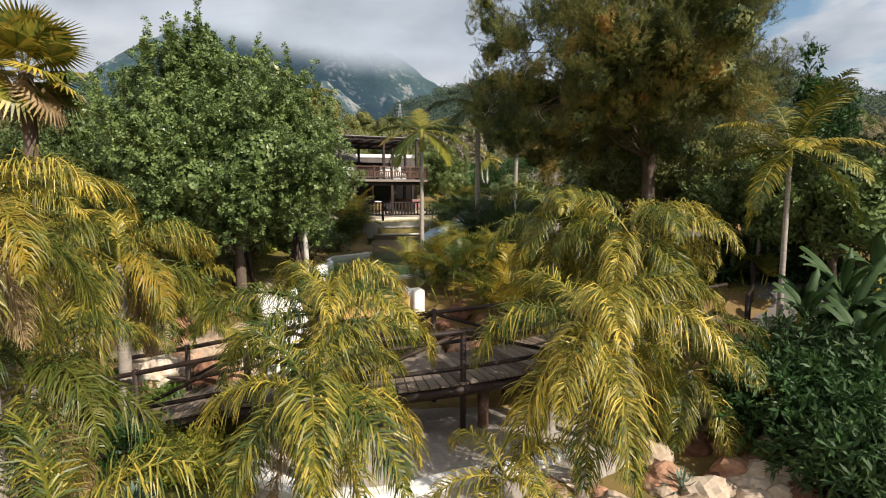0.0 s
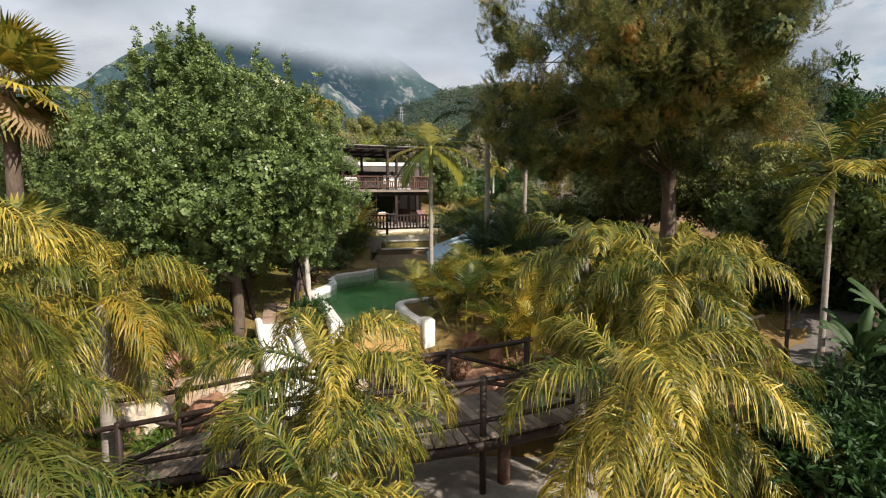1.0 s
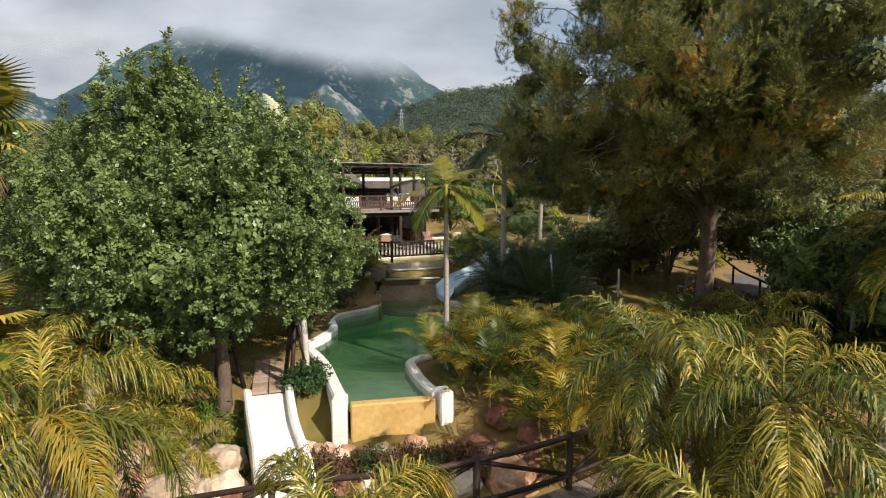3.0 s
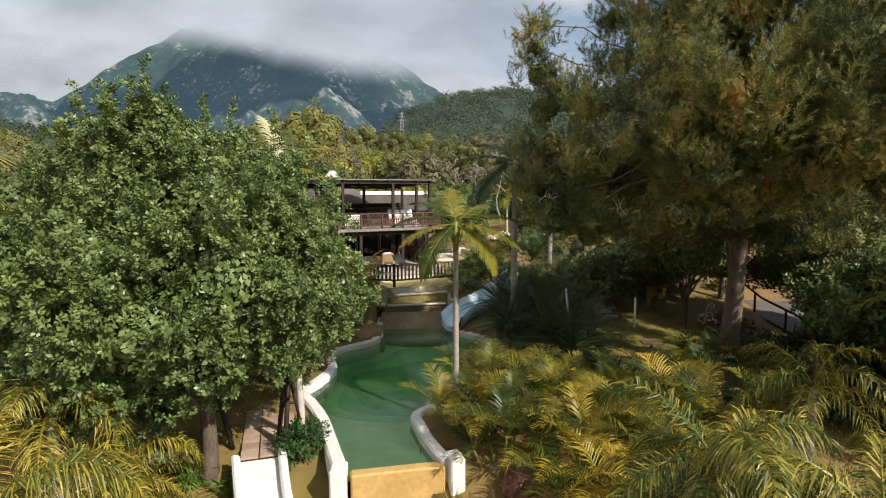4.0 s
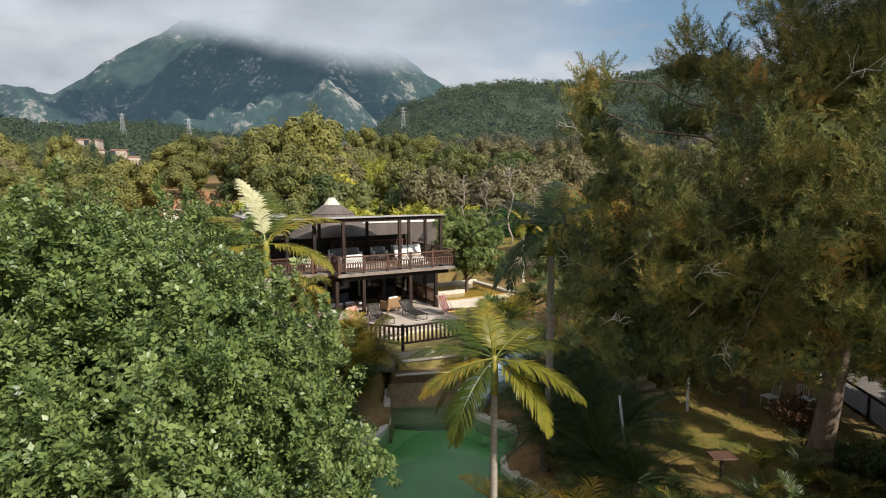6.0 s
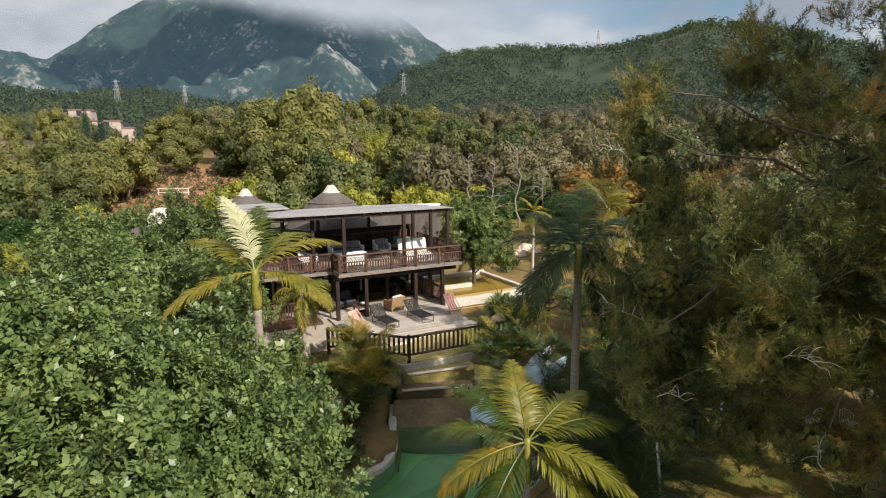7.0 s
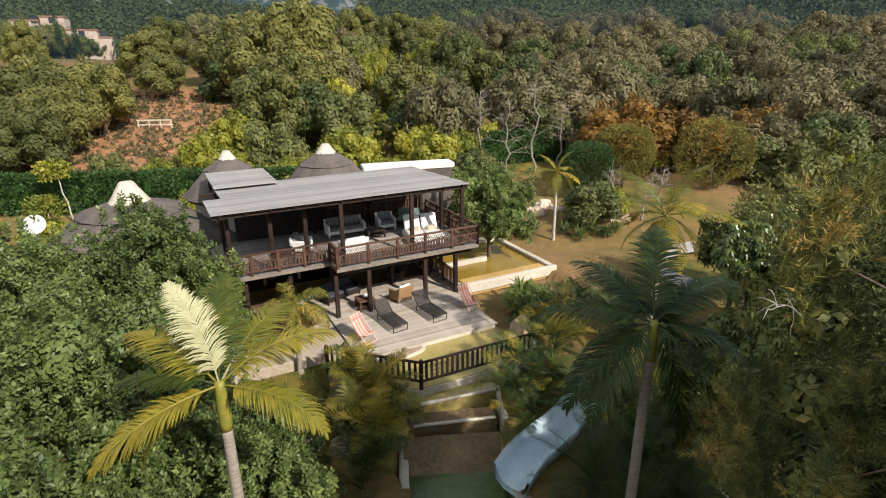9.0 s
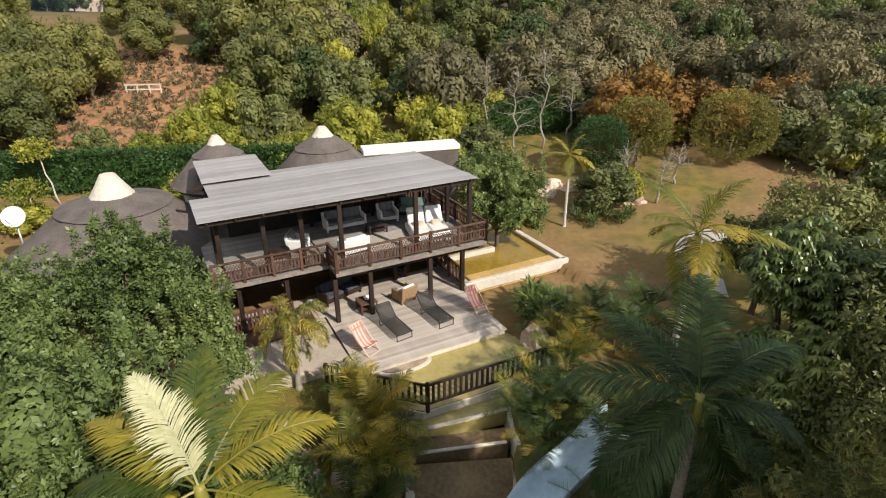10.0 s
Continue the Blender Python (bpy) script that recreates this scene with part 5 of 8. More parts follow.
def deck_chair(at, label):
    root = thing("deck_chair", label, "chair", "striped deck chairs", at=at)
    for s in (-0.29, 0.29):
        for p, q in (((s, -0.55, 0.0), (s, 0.42, 0.98)), ((s * 0.9, 0.45, 0.0), (s * 0.9, -0.5, 0.42))):
            part("leg", Geo().tube([p, q], 0.022, 6).mesh("leg", "pink"), root)
    for p, q in (((-0.29, 0.42, 0.96), (0.29, 0.42, 0.96)), ((-0.27, -0.5, 0.4), (0.27, -0.5, 0.4)), ((-0.29, -0.55, 0.02), (0.29, -0.55, 0.02)), ((-0.27, 0.45, 0.02), (0.27, 0.45, 0.02))):
        part("crossbar", Geo().tube([p, q], 0.02, 6).mesh("crossbar", "pink"), root)
    sling = curve([(0, 0.42, 0.96), (0, 0.2, 0.58), (0, -0.08, 0.28), (0, -0.32, 0.27), (0, -0.5, 0.4)], 14)
    for i in range(7):
        x0 = -0.26 + i * 0.0743
        g = Geo().sheet(lambda u, v: (x0 + 0.0743 * u, *sling[int(round(v * 13))][1:] - np.array((0, 0.012 * math.sin(u * 3.1)))), 2, 13)
        part("stripe", g.mesh("stripe", "red" if i % 2 == 0 else "pink"), root)
    g = Geo().box((0.48, 0.1, 0.2), c=0.35).mesh("head_cushion", "red")
    part("head_cushion", g, root, pose(0, 0.33, 0.72, -40), "red striped head cushion")
    return root


deck_chair(house_pose(-0.05, -1.95, DECK, 24), "faded red striped deck chair on the pale decking")
deck_chair(house_pose(5.1, -1.45, DECK, 8), "faded red striped deck chair beside the pond wall")


def lounger(at):
    root = thing("sun_lounger", "dark metal sun lounger with woven mesh on the decking", "lounger", "loungers on the deck", at=at)
    for s in (-0.33, 0.33):
        part("side_rail", Geo().tube([(s, -0.95, 0.3), (s, 0.35, 0.3)], 0.02, 6).mesh("side_rail", "iron"), root)
        part("back_rail", Geo().tube([(s, 0.35, 0.3), (s, 0.9, 0.75)], 0.018, 6).mesh("back_rail", "iron"), root)
        for y in (-0.9, 0.5):
            part("leg", Geo().tube([(s, y, 0), (s, y, 0.3)], 0.018, 6).mesh("leg", "iron"), root)
    for y, z in ((-0.95, 0.3), (0.35, 0.3), (0.9, 0.75), (-0.9, 0.02), (0.5, 0.02)):
        part("crossbar", Geo().tube([(-0.33, y, z), (0.33, y, z)], 0.016, 6).mesh("crossbar", "iron"), root)
    for name, p, q in (("seat_mesh", (-0.94, 0.29), (0.34, 0.29)), ("back_mesh", (0.36, 0.31), (0.89, 0.745))):
        g = Geo()
        for i in range(15):
            x = -0.3 + i * 0.0429
            g.box((0.027, math.hypot(q[0] - p[0], q[1] - p[1]), 0.012), (x, (p[0] + q[0]) / 2, (p[1] + q[1]) / 2), pose(0, 0, 0, math.degrees(math.atan2(q[1] - p[1], q[0] - p[0]))), c=0)
        for i in range(9):
            t = i / 8
            g.box((0.62, 0.03, 0.01), (0, p[0] + (q[0] - p[0]) * t, p[1] + (q[1] - p[1]) * t), c=0)
        part(name, g.mesh(name, "mesh"), root)
    return root


lg = lounger(house_pose(1.45, -1.2, DECK, 6))
copy_thing(lg, house_pose(3.3, -1.15, DECK, 6))


def armchair(at, frame, cloth, label, wide=0.75, group="", name="armchair", category="armchair"):
    root = thing(name, label, category, group, at=at)
    w = wide
    part("seat_frame", Geo().box((w, 0.72, 0.16), (0, 0, 0.14), c=0.1).mesh("seat_frame", frame), root)
    part("backrest", Geo().box((w, 0.12, 0.5), (0, 0.32, 0.28), pose(0, 0, 0, -8), c=0.2).mesh("backrest", frame), root)
    for s in (-1, 1):
        part("armrest", Geo().box((0.1, 0.74, 0.36), (s * (w / 2 - 0.05), 0, 0.24), c=0.25).mesh("armrest", frame), root)
        for y in (-0.3, 0.3):
            part("leg", Geo().box((0.07, 0.07, 0.16), (s * (w / 2 - 0.06), y, 0), c=0.1).mesh("leg", frame), root)
    n = max(1, int(w / 0.7))
    for i in range(n):
        x = (i + 0.5 - n / 2) * (w - 0.2) / n
        part("seat_cushion", Geo().box(((w - 0.22) / n, 0.6, 0.14), (x, -0.04, 0.3), c=0.3).mesh("seat_cushion", cloth), root)
        part("back_cushion", Geo().box(((w - 0.24) / n, 0.15, 0.42), (x, 0.22, 0.42), pose(0, 0, 0, -14), c=0.3).mesh("back_cushion", cloth), root)
    return root


armchair(house_pose(2.8, 0.75, DECK, 195), "wicker", "cushion", "wooden armchair with white cushion under the balcony", 0.85)
armchair(house_pose(0.4, 2.3, DECK, 20), "wood", "navy", "dark blue sofa in the shade under the balcony", 1.9, name="sofa", category="sofa")
armchair(house_pose(3.6, 3.2, DECK, -40), "wood", "navy", "dark blue armchair in the shade under the balcony", 0.9)


def low_table(at, mat, label, size=(0.8, 0.6, 0.42)):
    root = thing("coffee_table", label, "table", at=at)
    x, y, z = size
    part("tabletop", Geo().box((x, y, 0.05), (0, 0, z - 0.05)).mesh("tabletop", mat), root)
    for sx in (-1, 1):
        for sy in (-1, 1):
            part("leg", Geo().box((0.07, 0.07, z - 0.05), (sx * (x / 2 - 0.05), sy * (y / 2 - 0.05), 0)).mesh("leg", mat), root)
    part("shelf", Geo().box((x - 0.12, y - 0.12, 0.03), (0, 0, 0.14)).mesh("shelf", mat), root)
    return root


low_table(house_pose(1.05, 0.7, DECK, 0), "redwood", "red-brown low table holding a white bowl", (0.75, 0.75, 0.5))


def bowl(at):
    prof = [(0.05, 0), (0.13, 0.04), (0.17, 0.12), (0.16, 0.12), (0.12, 0.05), (0.0, 0.02)]
    V = [(r * math.cos(w), r * math.sin(w), z) for r, z in prof for w in np.linspace(0, 2 * math.pi, 17)[:-1]]
    F = [(i * 16 + j, i * 16 + (j + 1) % 16, (i + 1) * 16 + (j + 1) % 16, (i + 1) * 16 + j) for i in range(5) for j in range(16)]
    thing("bowl", "white bowl on the low table", "bowl", at=at, data=Geo().add(V, F).mesh("bowl", "white", True))


bowl(house_pose(1.1, 0.7, DECK + 0.5))

# balcony things
thing("rug", "pale woven rug on the balcony boards", "rug", at=house_pose(2.6, 2.1, FLOOR + 0.002), data=Geo().box((2.2, 1.7, 0.015), c=0.2).mesh("rug", "rug"))
armchair(house_pose(0.95, 1.55, FLOOR, 185), "white", "cushion", "low white bench with beige cushions on the balcony", 1.15, name="bench", category="bench")
armchair(house_pose(1.5, 4.4, FLOOR, 0), "white", "greycloth", "pale grey sofa against the balcony's back rail", 1.9, name="sofa", category="sofa")
armchair(house_pose(3.6, 4.3, FLOOR, -5), "white", "greycloth", "pale grey armchair on the balcony", 0.9)
armchair(house_pose(4.9, 4.3, FLOOR, -30), "wood", "jade", "grey-green sofa on the balcony", 1.4, name="sofa", category="sofa")
armchair(house_pose(-1.0, 2.9, FLOOR, 60), "white", "greycloth", "pale grey armchair on the balcony", 0.9)
low_table(house_pose(2.6, 3.2, FLOOR, 0), "wood", "dark low table between the balcony sofas", (0.9, 0.6, 0.4))
low_table(house_pose(-1.9, 2.4, FLOOR, 0), "wood", "dark low table on the balcony's side wing", (0.8, 0.6, 0.4))


def daybed(at):
    root = thing("daybed", "white double daybed with raised backs and beige pillows", "daybed", at=at)
    part("base", Geo().box((1.7, 1.9, 0.28), c=0.08).mesh("base", "white"), root, None, "white slatted base")
    for s in (-1, 1):
        part("mattress", Geo().box((0.8, 1.25, 0.16), (s * 0.42, -0.3, 0.28), c=0.3).mesh("mattress", "cushion"), root)
        part("backrest", Geo().box((0.76, 0.16, 0.8), (s * 0.42, 0.42, 0.34), pose(0, 0, 0, -32), c=0.3).mesh("backrest", "cushion"), root)
        part("pillow", Geo().box((0.5, 0.34, 0.15), (s * 0.4, 0.12, 0.44), pose(0, 0, 0, 25, 0, s * 12), c=0.45).mesh("pillow", "beige"), root, None, "beige pillow")
    return root


daybed(house_pose(4.55, 1.9, FLOOR, -12))

# ---- bridge ----
BRIDGE = curve([(-10.5, 12.8, -2.6), (-6.9, 12.4, -1.92), (-3.6, 12.0, -1.2), (-0.9, 11.95, -0.93), (1.8, 13.0, -0.85), (4.5, 14.7, -0.75), (7.6, 16.4, -0.62)], 90)


def build_bridge():
    root = thing("footbridge", "arched timber footbridge with dark log railings", "bridge")
    T = unit(np.gradient(BRIDGE, axis=0))
    N = unit(np.cross((0, 0, 1.0), T))
    plank = Geo().box((0.185, 2.1, 0.05), c=0.12).mesh("plank", "plank")
    for i in range(len(BRIDGE)):
        rz, ry = math.degrees(math.atan2(T[i][1], T[i][0])), -math.degrees(math.asin(T[i][2]))
        part("plank", plank, root, pose(*BRIDGE[i], 0, ry, rz))
    for s in (-0.95, 0.95):
        E = BRIDGE + N * s
        part("edge_beam", Geo().tube(E + np.array((0, 0, -0.14)), 0.12, 6).mesh("edge_beam", "wood", True), root)
        part("top_rail", Geo().tube(E + np.array((0, 0, 1.12)), 0.055, 7).mesh("top_rail", "wood", True), root, None, "dark log handrail")
        part("middle_rail", Geo().tube(E + np.array((0, 0, 0.34)), 0.05, 7).mesh("middle_rail", "wood", True), root)
        for i in range(6, 90, 11):
            p = E[i]
            part("post", Geo().tube([p + (0, 0, -1.1), p + (0, 0, 1.2)], 0.065, 8).mesh("post", "wood", True), root)
            if i + 11 < 90:
                a, b = (E[i], E[i + 11]) if (i // 11) % 2 else (E[i + 11], E[i])
                part("brace", Geo().tube([a + (0, 0, 0.34), b + (0, 0, 1.1)], 0.045, 6).mesh("brace", "wood", True), root)
    for x, y in ((-2.2, 11.3), (0.9, 12.0), (-2.0, 12.9), (1.6, 13.6)):
        part("bridge_pillar", Geo().tube([(x, y, -2.6), (x, y, -1.0)], 0.13, 10).mesh("bridge_pillar", "redwood", True), root)


build_bridge()
tagged(new("paving", Geo().prism(line2([(-3.4, 9.4), (-1.0, 8.7), (1.6, 9.6), (3.6, 10.6), (4.2, 12.4), (2.6, 14.4), (-0.8, 15.0), (-3.6, 14.0), (-4.2, 11.4)], 40).tolist(), -2.6, -2.12).mesh("paving", "concrete")), "grey-brown concrete floor under the bridge", "paving", kind="structure")
wall_along("basin_rim", "rounded white concrete rim of the dry basin", line2([(-3.6, 9.6), (-2.2, 8.9), (-0.9, 8.9), (0.4, 9.5), (1.6, 9.9), (2.6, 10.6)], 30), 0.4, -2.8, -1.98, "plaster")


def build_ramp():
    root = thing("white_ramp", "white plastered ramp leading down beside the pool", "ramp")
    L = curve([(-5.82, 17.1, -0.1), (-5.35, 16.0, -0.4), (-4.9, 15.0, -0.72), (-4.5, 13.9, -1.15), (-4.3, 13.1, -1.5)], 20)
    R = curve([(-4.68, 17.45, -0.1), (-4.15, 16.0, -0.4), (-3.65, 15.0, -0.72), (-3.2, 13.9, -1.15), (-3.0, 13.1, -1.5)], 20)
    part("slope", Geo().sheet(lambda u, v: tuple(L[int(round(v * 19))] * (1 - u) + R[int(round(v * 19))] * u), 6, 19).mesh("slope", "plaster", True), root)
    for E, s in ((L, -1), (R, 1)):
        V, F = [], []
        for i, p in enumerate(E):
            for dx, dz in ((0, -1.2), (0, 0.16), (0.05, 0.2), (0.15, 0.2), (0.2, 0.16), (0.2, -1.2)):
                V.append((p[0] - s * dx, p[1], p[2] + dz))
        F = [(i * 6 + j, i * 6 + j + 1, i * 6 + 7 + j, i * 6 + 6 + j) for i in range(19) for j in range(5)] + [(0, 1, 2, 3, 4, 5), tuple(19 * 6 + j for j in (5, 4, 3, 2, 1, 0))]
        part("side_wall", Geo().add(V, F).mesh("side_wall", "plaster"), root)
    land_ = thing("landing", "pinkish paved landing at the top of the ramp", "paving", kind="structure")
    tile = Geo().box((0.39, 0.39, 0.05), c=0.08).mesh("paver", "terracotta")
    for i in range(3):
        for j in range(7):
            part("paver", tile, land_, pose(-5.55 + 0.405 * i - 0.12 * j, 17.5 + 0.405 * j + 0.12 * i, -0.12, 0, 0, 17))


build_ramp()


def tripod(x, y, label, h=1.9):
    root = thing("log_tripod", label, "tree support", "log tripods by the landing", at=pose(x, y, ground_z(x, y)))
    for i in range(3):
        w = i * 2.094 + 0.5
        b = (0.42 * math.cos(w), 0.42 * math.sin(w), -0.1)
        part("log", Geo().tube([b, (0.05 * math.cos(w + 1), 0.05 * math.sin(w + 1), h)], [0.065, 0.055], 7).mesh("log", "wood", True), root)
    for a in (0, 1):
        w, q = a * 2.094 + 0.5, (a + 1) * 2.094 + 0.5
        part("tie", Geo().tube([(0.2 * math.cos(w), 0.2 * math.sin(w), h * 0.55), (0.2 * math.cos(q), 0.2 * math.sin(q), h * 0.55)], 0.035, 6).mesh("tie", "wood", True), root)


for x, y in ((-4.75, 18.0), (-6.45, 17.75), (-6.75, 18.35)):
    tripod(x, y, "dark leaning log tripod beside the paved landing")

# ---- rocks ----
k = 0
for x0, x1, y0, y1, n, mats, s0, s1 in ((-9.8, -4.9, 13.6, 15.8, 70, ("rock", "rock", "redrock"), 0.2, 0.48), (1.0, 6.8, 8.6, 10.4, 34, ("rock", "redrock"), 0.18, 0.42), (-4.1, 0.4, 15.2, 16.5, 26, ("rock", "redrock"), 0.16, 0.36), (0.0, 2.2, 15.2, 17.2, 10, ("redrock",), 0.3, 0.5), (3.6, 6.3, 7.8, 10.0, 14, ("redrock", "rock"), 0.22, 0.42), (4.2, 8.4, 10.8, 12.8, 16, ("redrock", "redrock", "rock"), 0.2, 0.4), (-8.0, -5.0, 30.0, 32.5, 8, ("rock",), 0.2, 0.4), (3.0, 9, 50, 54, 12, ("rock",), 0.3, 0.6)):
    for i in range(n):
        x, y = x0 + (x1 - x0) * ((i * 0.618) % 1), y0 + (y1 - y0) * rng.random()
        s = rng.uniform(s0, s1)
        mt = mats[k % len(mats)]
        boulder("pale limestone boulder in the rock bank" if mt == "rock" else "rust-stained boulder in the rock bank", x, y, (s * 1.15, s, s * 0.85), mt, seed=k, group="bank boulders", z=ground_z(x, y) + (0.25 if y0 == 13.6 and rng.random() < 0.5 else -0.1))
        k += 1
boulder("upright pale feature rock beside the front pond", *house_xy(5.9, -4.5), (0.5, 0.45, 0.75), "rock", z=1.15, seed=91)
boulder("pale feature rock beside the front pond", *house_xy(6.4, -4.0), (0.4, 0.4, 0.5), "redrock", z=1.2, seed=92)

# ---- queen palms round the bridge ----
QL = "queen palm with long drooping yellow-green fronds by the bridge"
palm(QL, -1.65, 6.6, 3.2, "queen", 1.95, "queen", 15, low=-55, high=70, pairs=58, r=0.11, seed=31, z=-2.5, dead=1)
palm(QL, -2.0, 9.1, 3.6, "queen", 2.3, "queen", 18, low=-50, high=74, pairs=62, r=0.12, seed=1, z=-2.5)
palm(QL, 2.45, 9.25, 3.3, "queen", 2.7, "queen", 19, low=-50, high=70, pairs=64, r=0.13, seed=2, z=-2.5)
palm(QL, 3.7, 10.8, 4.6, "queen", 2.2, "queen", 18, low=-55, high=72, pairs=60, r=0.12, seed=3, z=-2.4)
palm(QL, 2.4, 11.9, 4.8, "queen", 2.0, "queen", 17, low=-60, high=72, pairs=58, r=0.12, seed=4, z=-2.3)
palm(QL, -6.95, 11.8, 3.5, "queen", 2.8, ("queen", "queen", "king"), 16, low=-40, high=70, pairs=62, r=0.15, seed=5, z=-1.9, dead=3)
palm(QL, -6.1, 7.2, 5.5, "queen", 2.2, ("queen", "queen", "king"), 12, low=-45, high=70, pairs=60, r=0.14, seed=6, z=-2.6, dead=2)
palm(QL, -4.4, 6.0, 1.7, "queen", 2.6, "queen", 16, low=-20, high=75, pairs=42, r=0.12, seed=7, z=-2.6)
palm(QL, -6.6, 8.6, 2.5, "queen", 2.7, ("queen", "queen", "king"), 13, low=-25, high=75, pairs=44, r=0.12, seed=8, z=-2.4, dead=2)
palm(QL, -7.8, 9.6, 4.6, "queen", 2.4, ("queen", "queen", "king"), 11, low=-30, high=72, pairs=46, r=0.13, seed=9, z=-2.2, dead=2)
palm(QL, 1.0, 8.2, 1.2, "queen", 1.7, "queen", 9, low=-10, high=75, pairs=36, r=0.1, seed=10, z=-2.5)
palm(QL, -8.7, 15.6, 2.6, "queen", 2.4, "queen", 13, low=-20, high=75, pairs=42, r=0.12, seed=11)
palm(QL, 4.7, 13.7, 2.6, "queen", 2.3, "queen", 13, low=-25, high=72, pairs=42, r=0.12, seed=12)
palm(QL, -7.6, 16.2, 1.0, "queen", 1.9, "queen", 12, low=-20, high=72, pairs=52, r=0.1, seed=17)
palm(QL, -6.5, 15.4, 0.7, "queen", 1.5, "queen", 11, low=-20, high=75, pairs=48, r=0.1, seed=18)
palm(QL, -5.6, 5.6, 0.9, "queen", 2.0, "queen", 12, low=-20, high=75, pairs=52, r=0.11, seed=19)
palm(QL, -3.3, 6.4, 0.6, "queen", 1.7, "queen", 12, low=-20, high=75, pairs=50, r=0.1, seed=20)
palm(QL, 5.2, 11.4, 1.7, "queen", 2.3, "queen", 14, low=-45, high=72, pairs=56, r=0.11, seed=14)
palm(QL, 5.1, 12.5, 1.2, "queen", 1.8, "queen", 11, low=-20, high=75, pairs=48, r=0.1, seed=15)
palm(QL, 6.9, 11.6, 0.6, "queen", 1.6, "darkpalm", 10, low=-10, high=75, pairs=44, r=0.1, seed=16)
palm(QL, 7.2, 17.2, 2.0, "queen", 2.0, "queen", 12, low=-10, high=75, pairs=36, r=0.1, seed=13)
fan_palm("tall fan palm with shaggy dry skirt", -12.65, 17.3, 7.0, 30, 1.15, "queen", trunk_r=0.24, seed=1)
fan_palm("young fan palm among the garden shrubs", -10.2, 14.2, 3.2, 18, 0.8, "queen", trunk_r=0.18, seed=2)

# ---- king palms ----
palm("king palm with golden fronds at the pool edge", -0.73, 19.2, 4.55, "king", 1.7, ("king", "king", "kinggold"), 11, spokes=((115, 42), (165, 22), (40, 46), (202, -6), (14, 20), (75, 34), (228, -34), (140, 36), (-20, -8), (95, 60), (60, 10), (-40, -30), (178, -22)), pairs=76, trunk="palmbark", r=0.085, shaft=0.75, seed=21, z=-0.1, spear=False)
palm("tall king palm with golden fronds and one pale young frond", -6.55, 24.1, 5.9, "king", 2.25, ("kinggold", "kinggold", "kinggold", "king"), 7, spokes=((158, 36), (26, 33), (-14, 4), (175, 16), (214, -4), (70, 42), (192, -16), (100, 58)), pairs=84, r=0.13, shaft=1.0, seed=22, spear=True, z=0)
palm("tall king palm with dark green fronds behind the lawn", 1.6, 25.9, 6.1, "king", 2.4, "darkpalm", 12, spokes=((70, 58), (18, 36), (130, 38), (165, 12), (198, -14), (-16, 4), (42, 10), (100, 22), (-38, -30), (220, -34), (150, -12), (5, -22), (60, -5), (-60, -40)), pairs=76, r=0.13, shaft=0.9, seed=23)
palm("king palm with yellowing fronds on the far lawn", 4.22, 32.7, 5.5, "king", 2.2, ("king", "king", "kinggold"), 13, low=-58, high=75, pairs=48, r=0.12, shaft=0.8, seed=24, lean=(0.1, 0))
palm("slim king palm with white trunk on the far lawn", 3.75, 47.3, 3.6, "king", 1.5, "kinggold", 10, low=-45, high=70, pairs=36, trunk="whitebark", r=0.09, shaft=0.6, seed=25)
palm("small palm with drooping fronds beside the terrace", -8.05, 33.7, 2.6, "queen", 1.7, "queen", 16, low=-55, high=70, pairs=52, r=0.1, seed=26, z=1.2)
palm("palm with grey trunk and feathered yellow fronds", 9.45, 15.3, 4.8, "king", 2.5, "queen", 15, low=-35, high=75, pairs=50, trunk="palmbark", r=0.085, shaft=0.5, seed=27, z=-1.0)
palm("palm with grey trunk beside the paved path", 15.5, 26.2, 4.6, "king", 2.2, "queen", 12, low=-40, high=70, pairs=40, trunk="whitebark", r=0.12, seed=28)
palm("slender green palm in the pine's shade", 11.45, 20.0, 3.3, "small", 1.9, ("queen", "darkpalm"), 13, low=-40, high=75, pairs=36, r=0.09, seed=29)
palm("palm with golden fronds by the terrace wall", -5.0, 31.2, 1.3, "king", 2.0, "areca", 14, low=0, high=80, pairs=40, r=0.1, seed=30, z=0.3)

# ---- areca clumps ----
AL = "areca palm clump with golden-orange fronds beside the pool"
for i, (x, y, h, n) in enumerate(((-0.35, 18.4, 1.0, 30), (0.35, 17.4, 1.1, 30), (0.2, 19.4, 1.0, 30), (1.4, 18.6, 1.2, 34), (1.8, 17.0, 1.3, 34), (2.9, 17.8, 1.2, 34), (1.2, 20.4, 0.9, 28), (3.9, 17.0, 1.3, 34), (3.0, 15.9, 1.5, 34), (4.9, 18.2, 1.1, 30), (5.4, 16.4, 1.2, 30), (1.9, 15.7, 1.5, 30), (-0.1, 21.3, 0.8, 24))):
    areca(AL, x, y, h, n, "areca", 1.45, 0.5, seed=i, group="areca clumps")
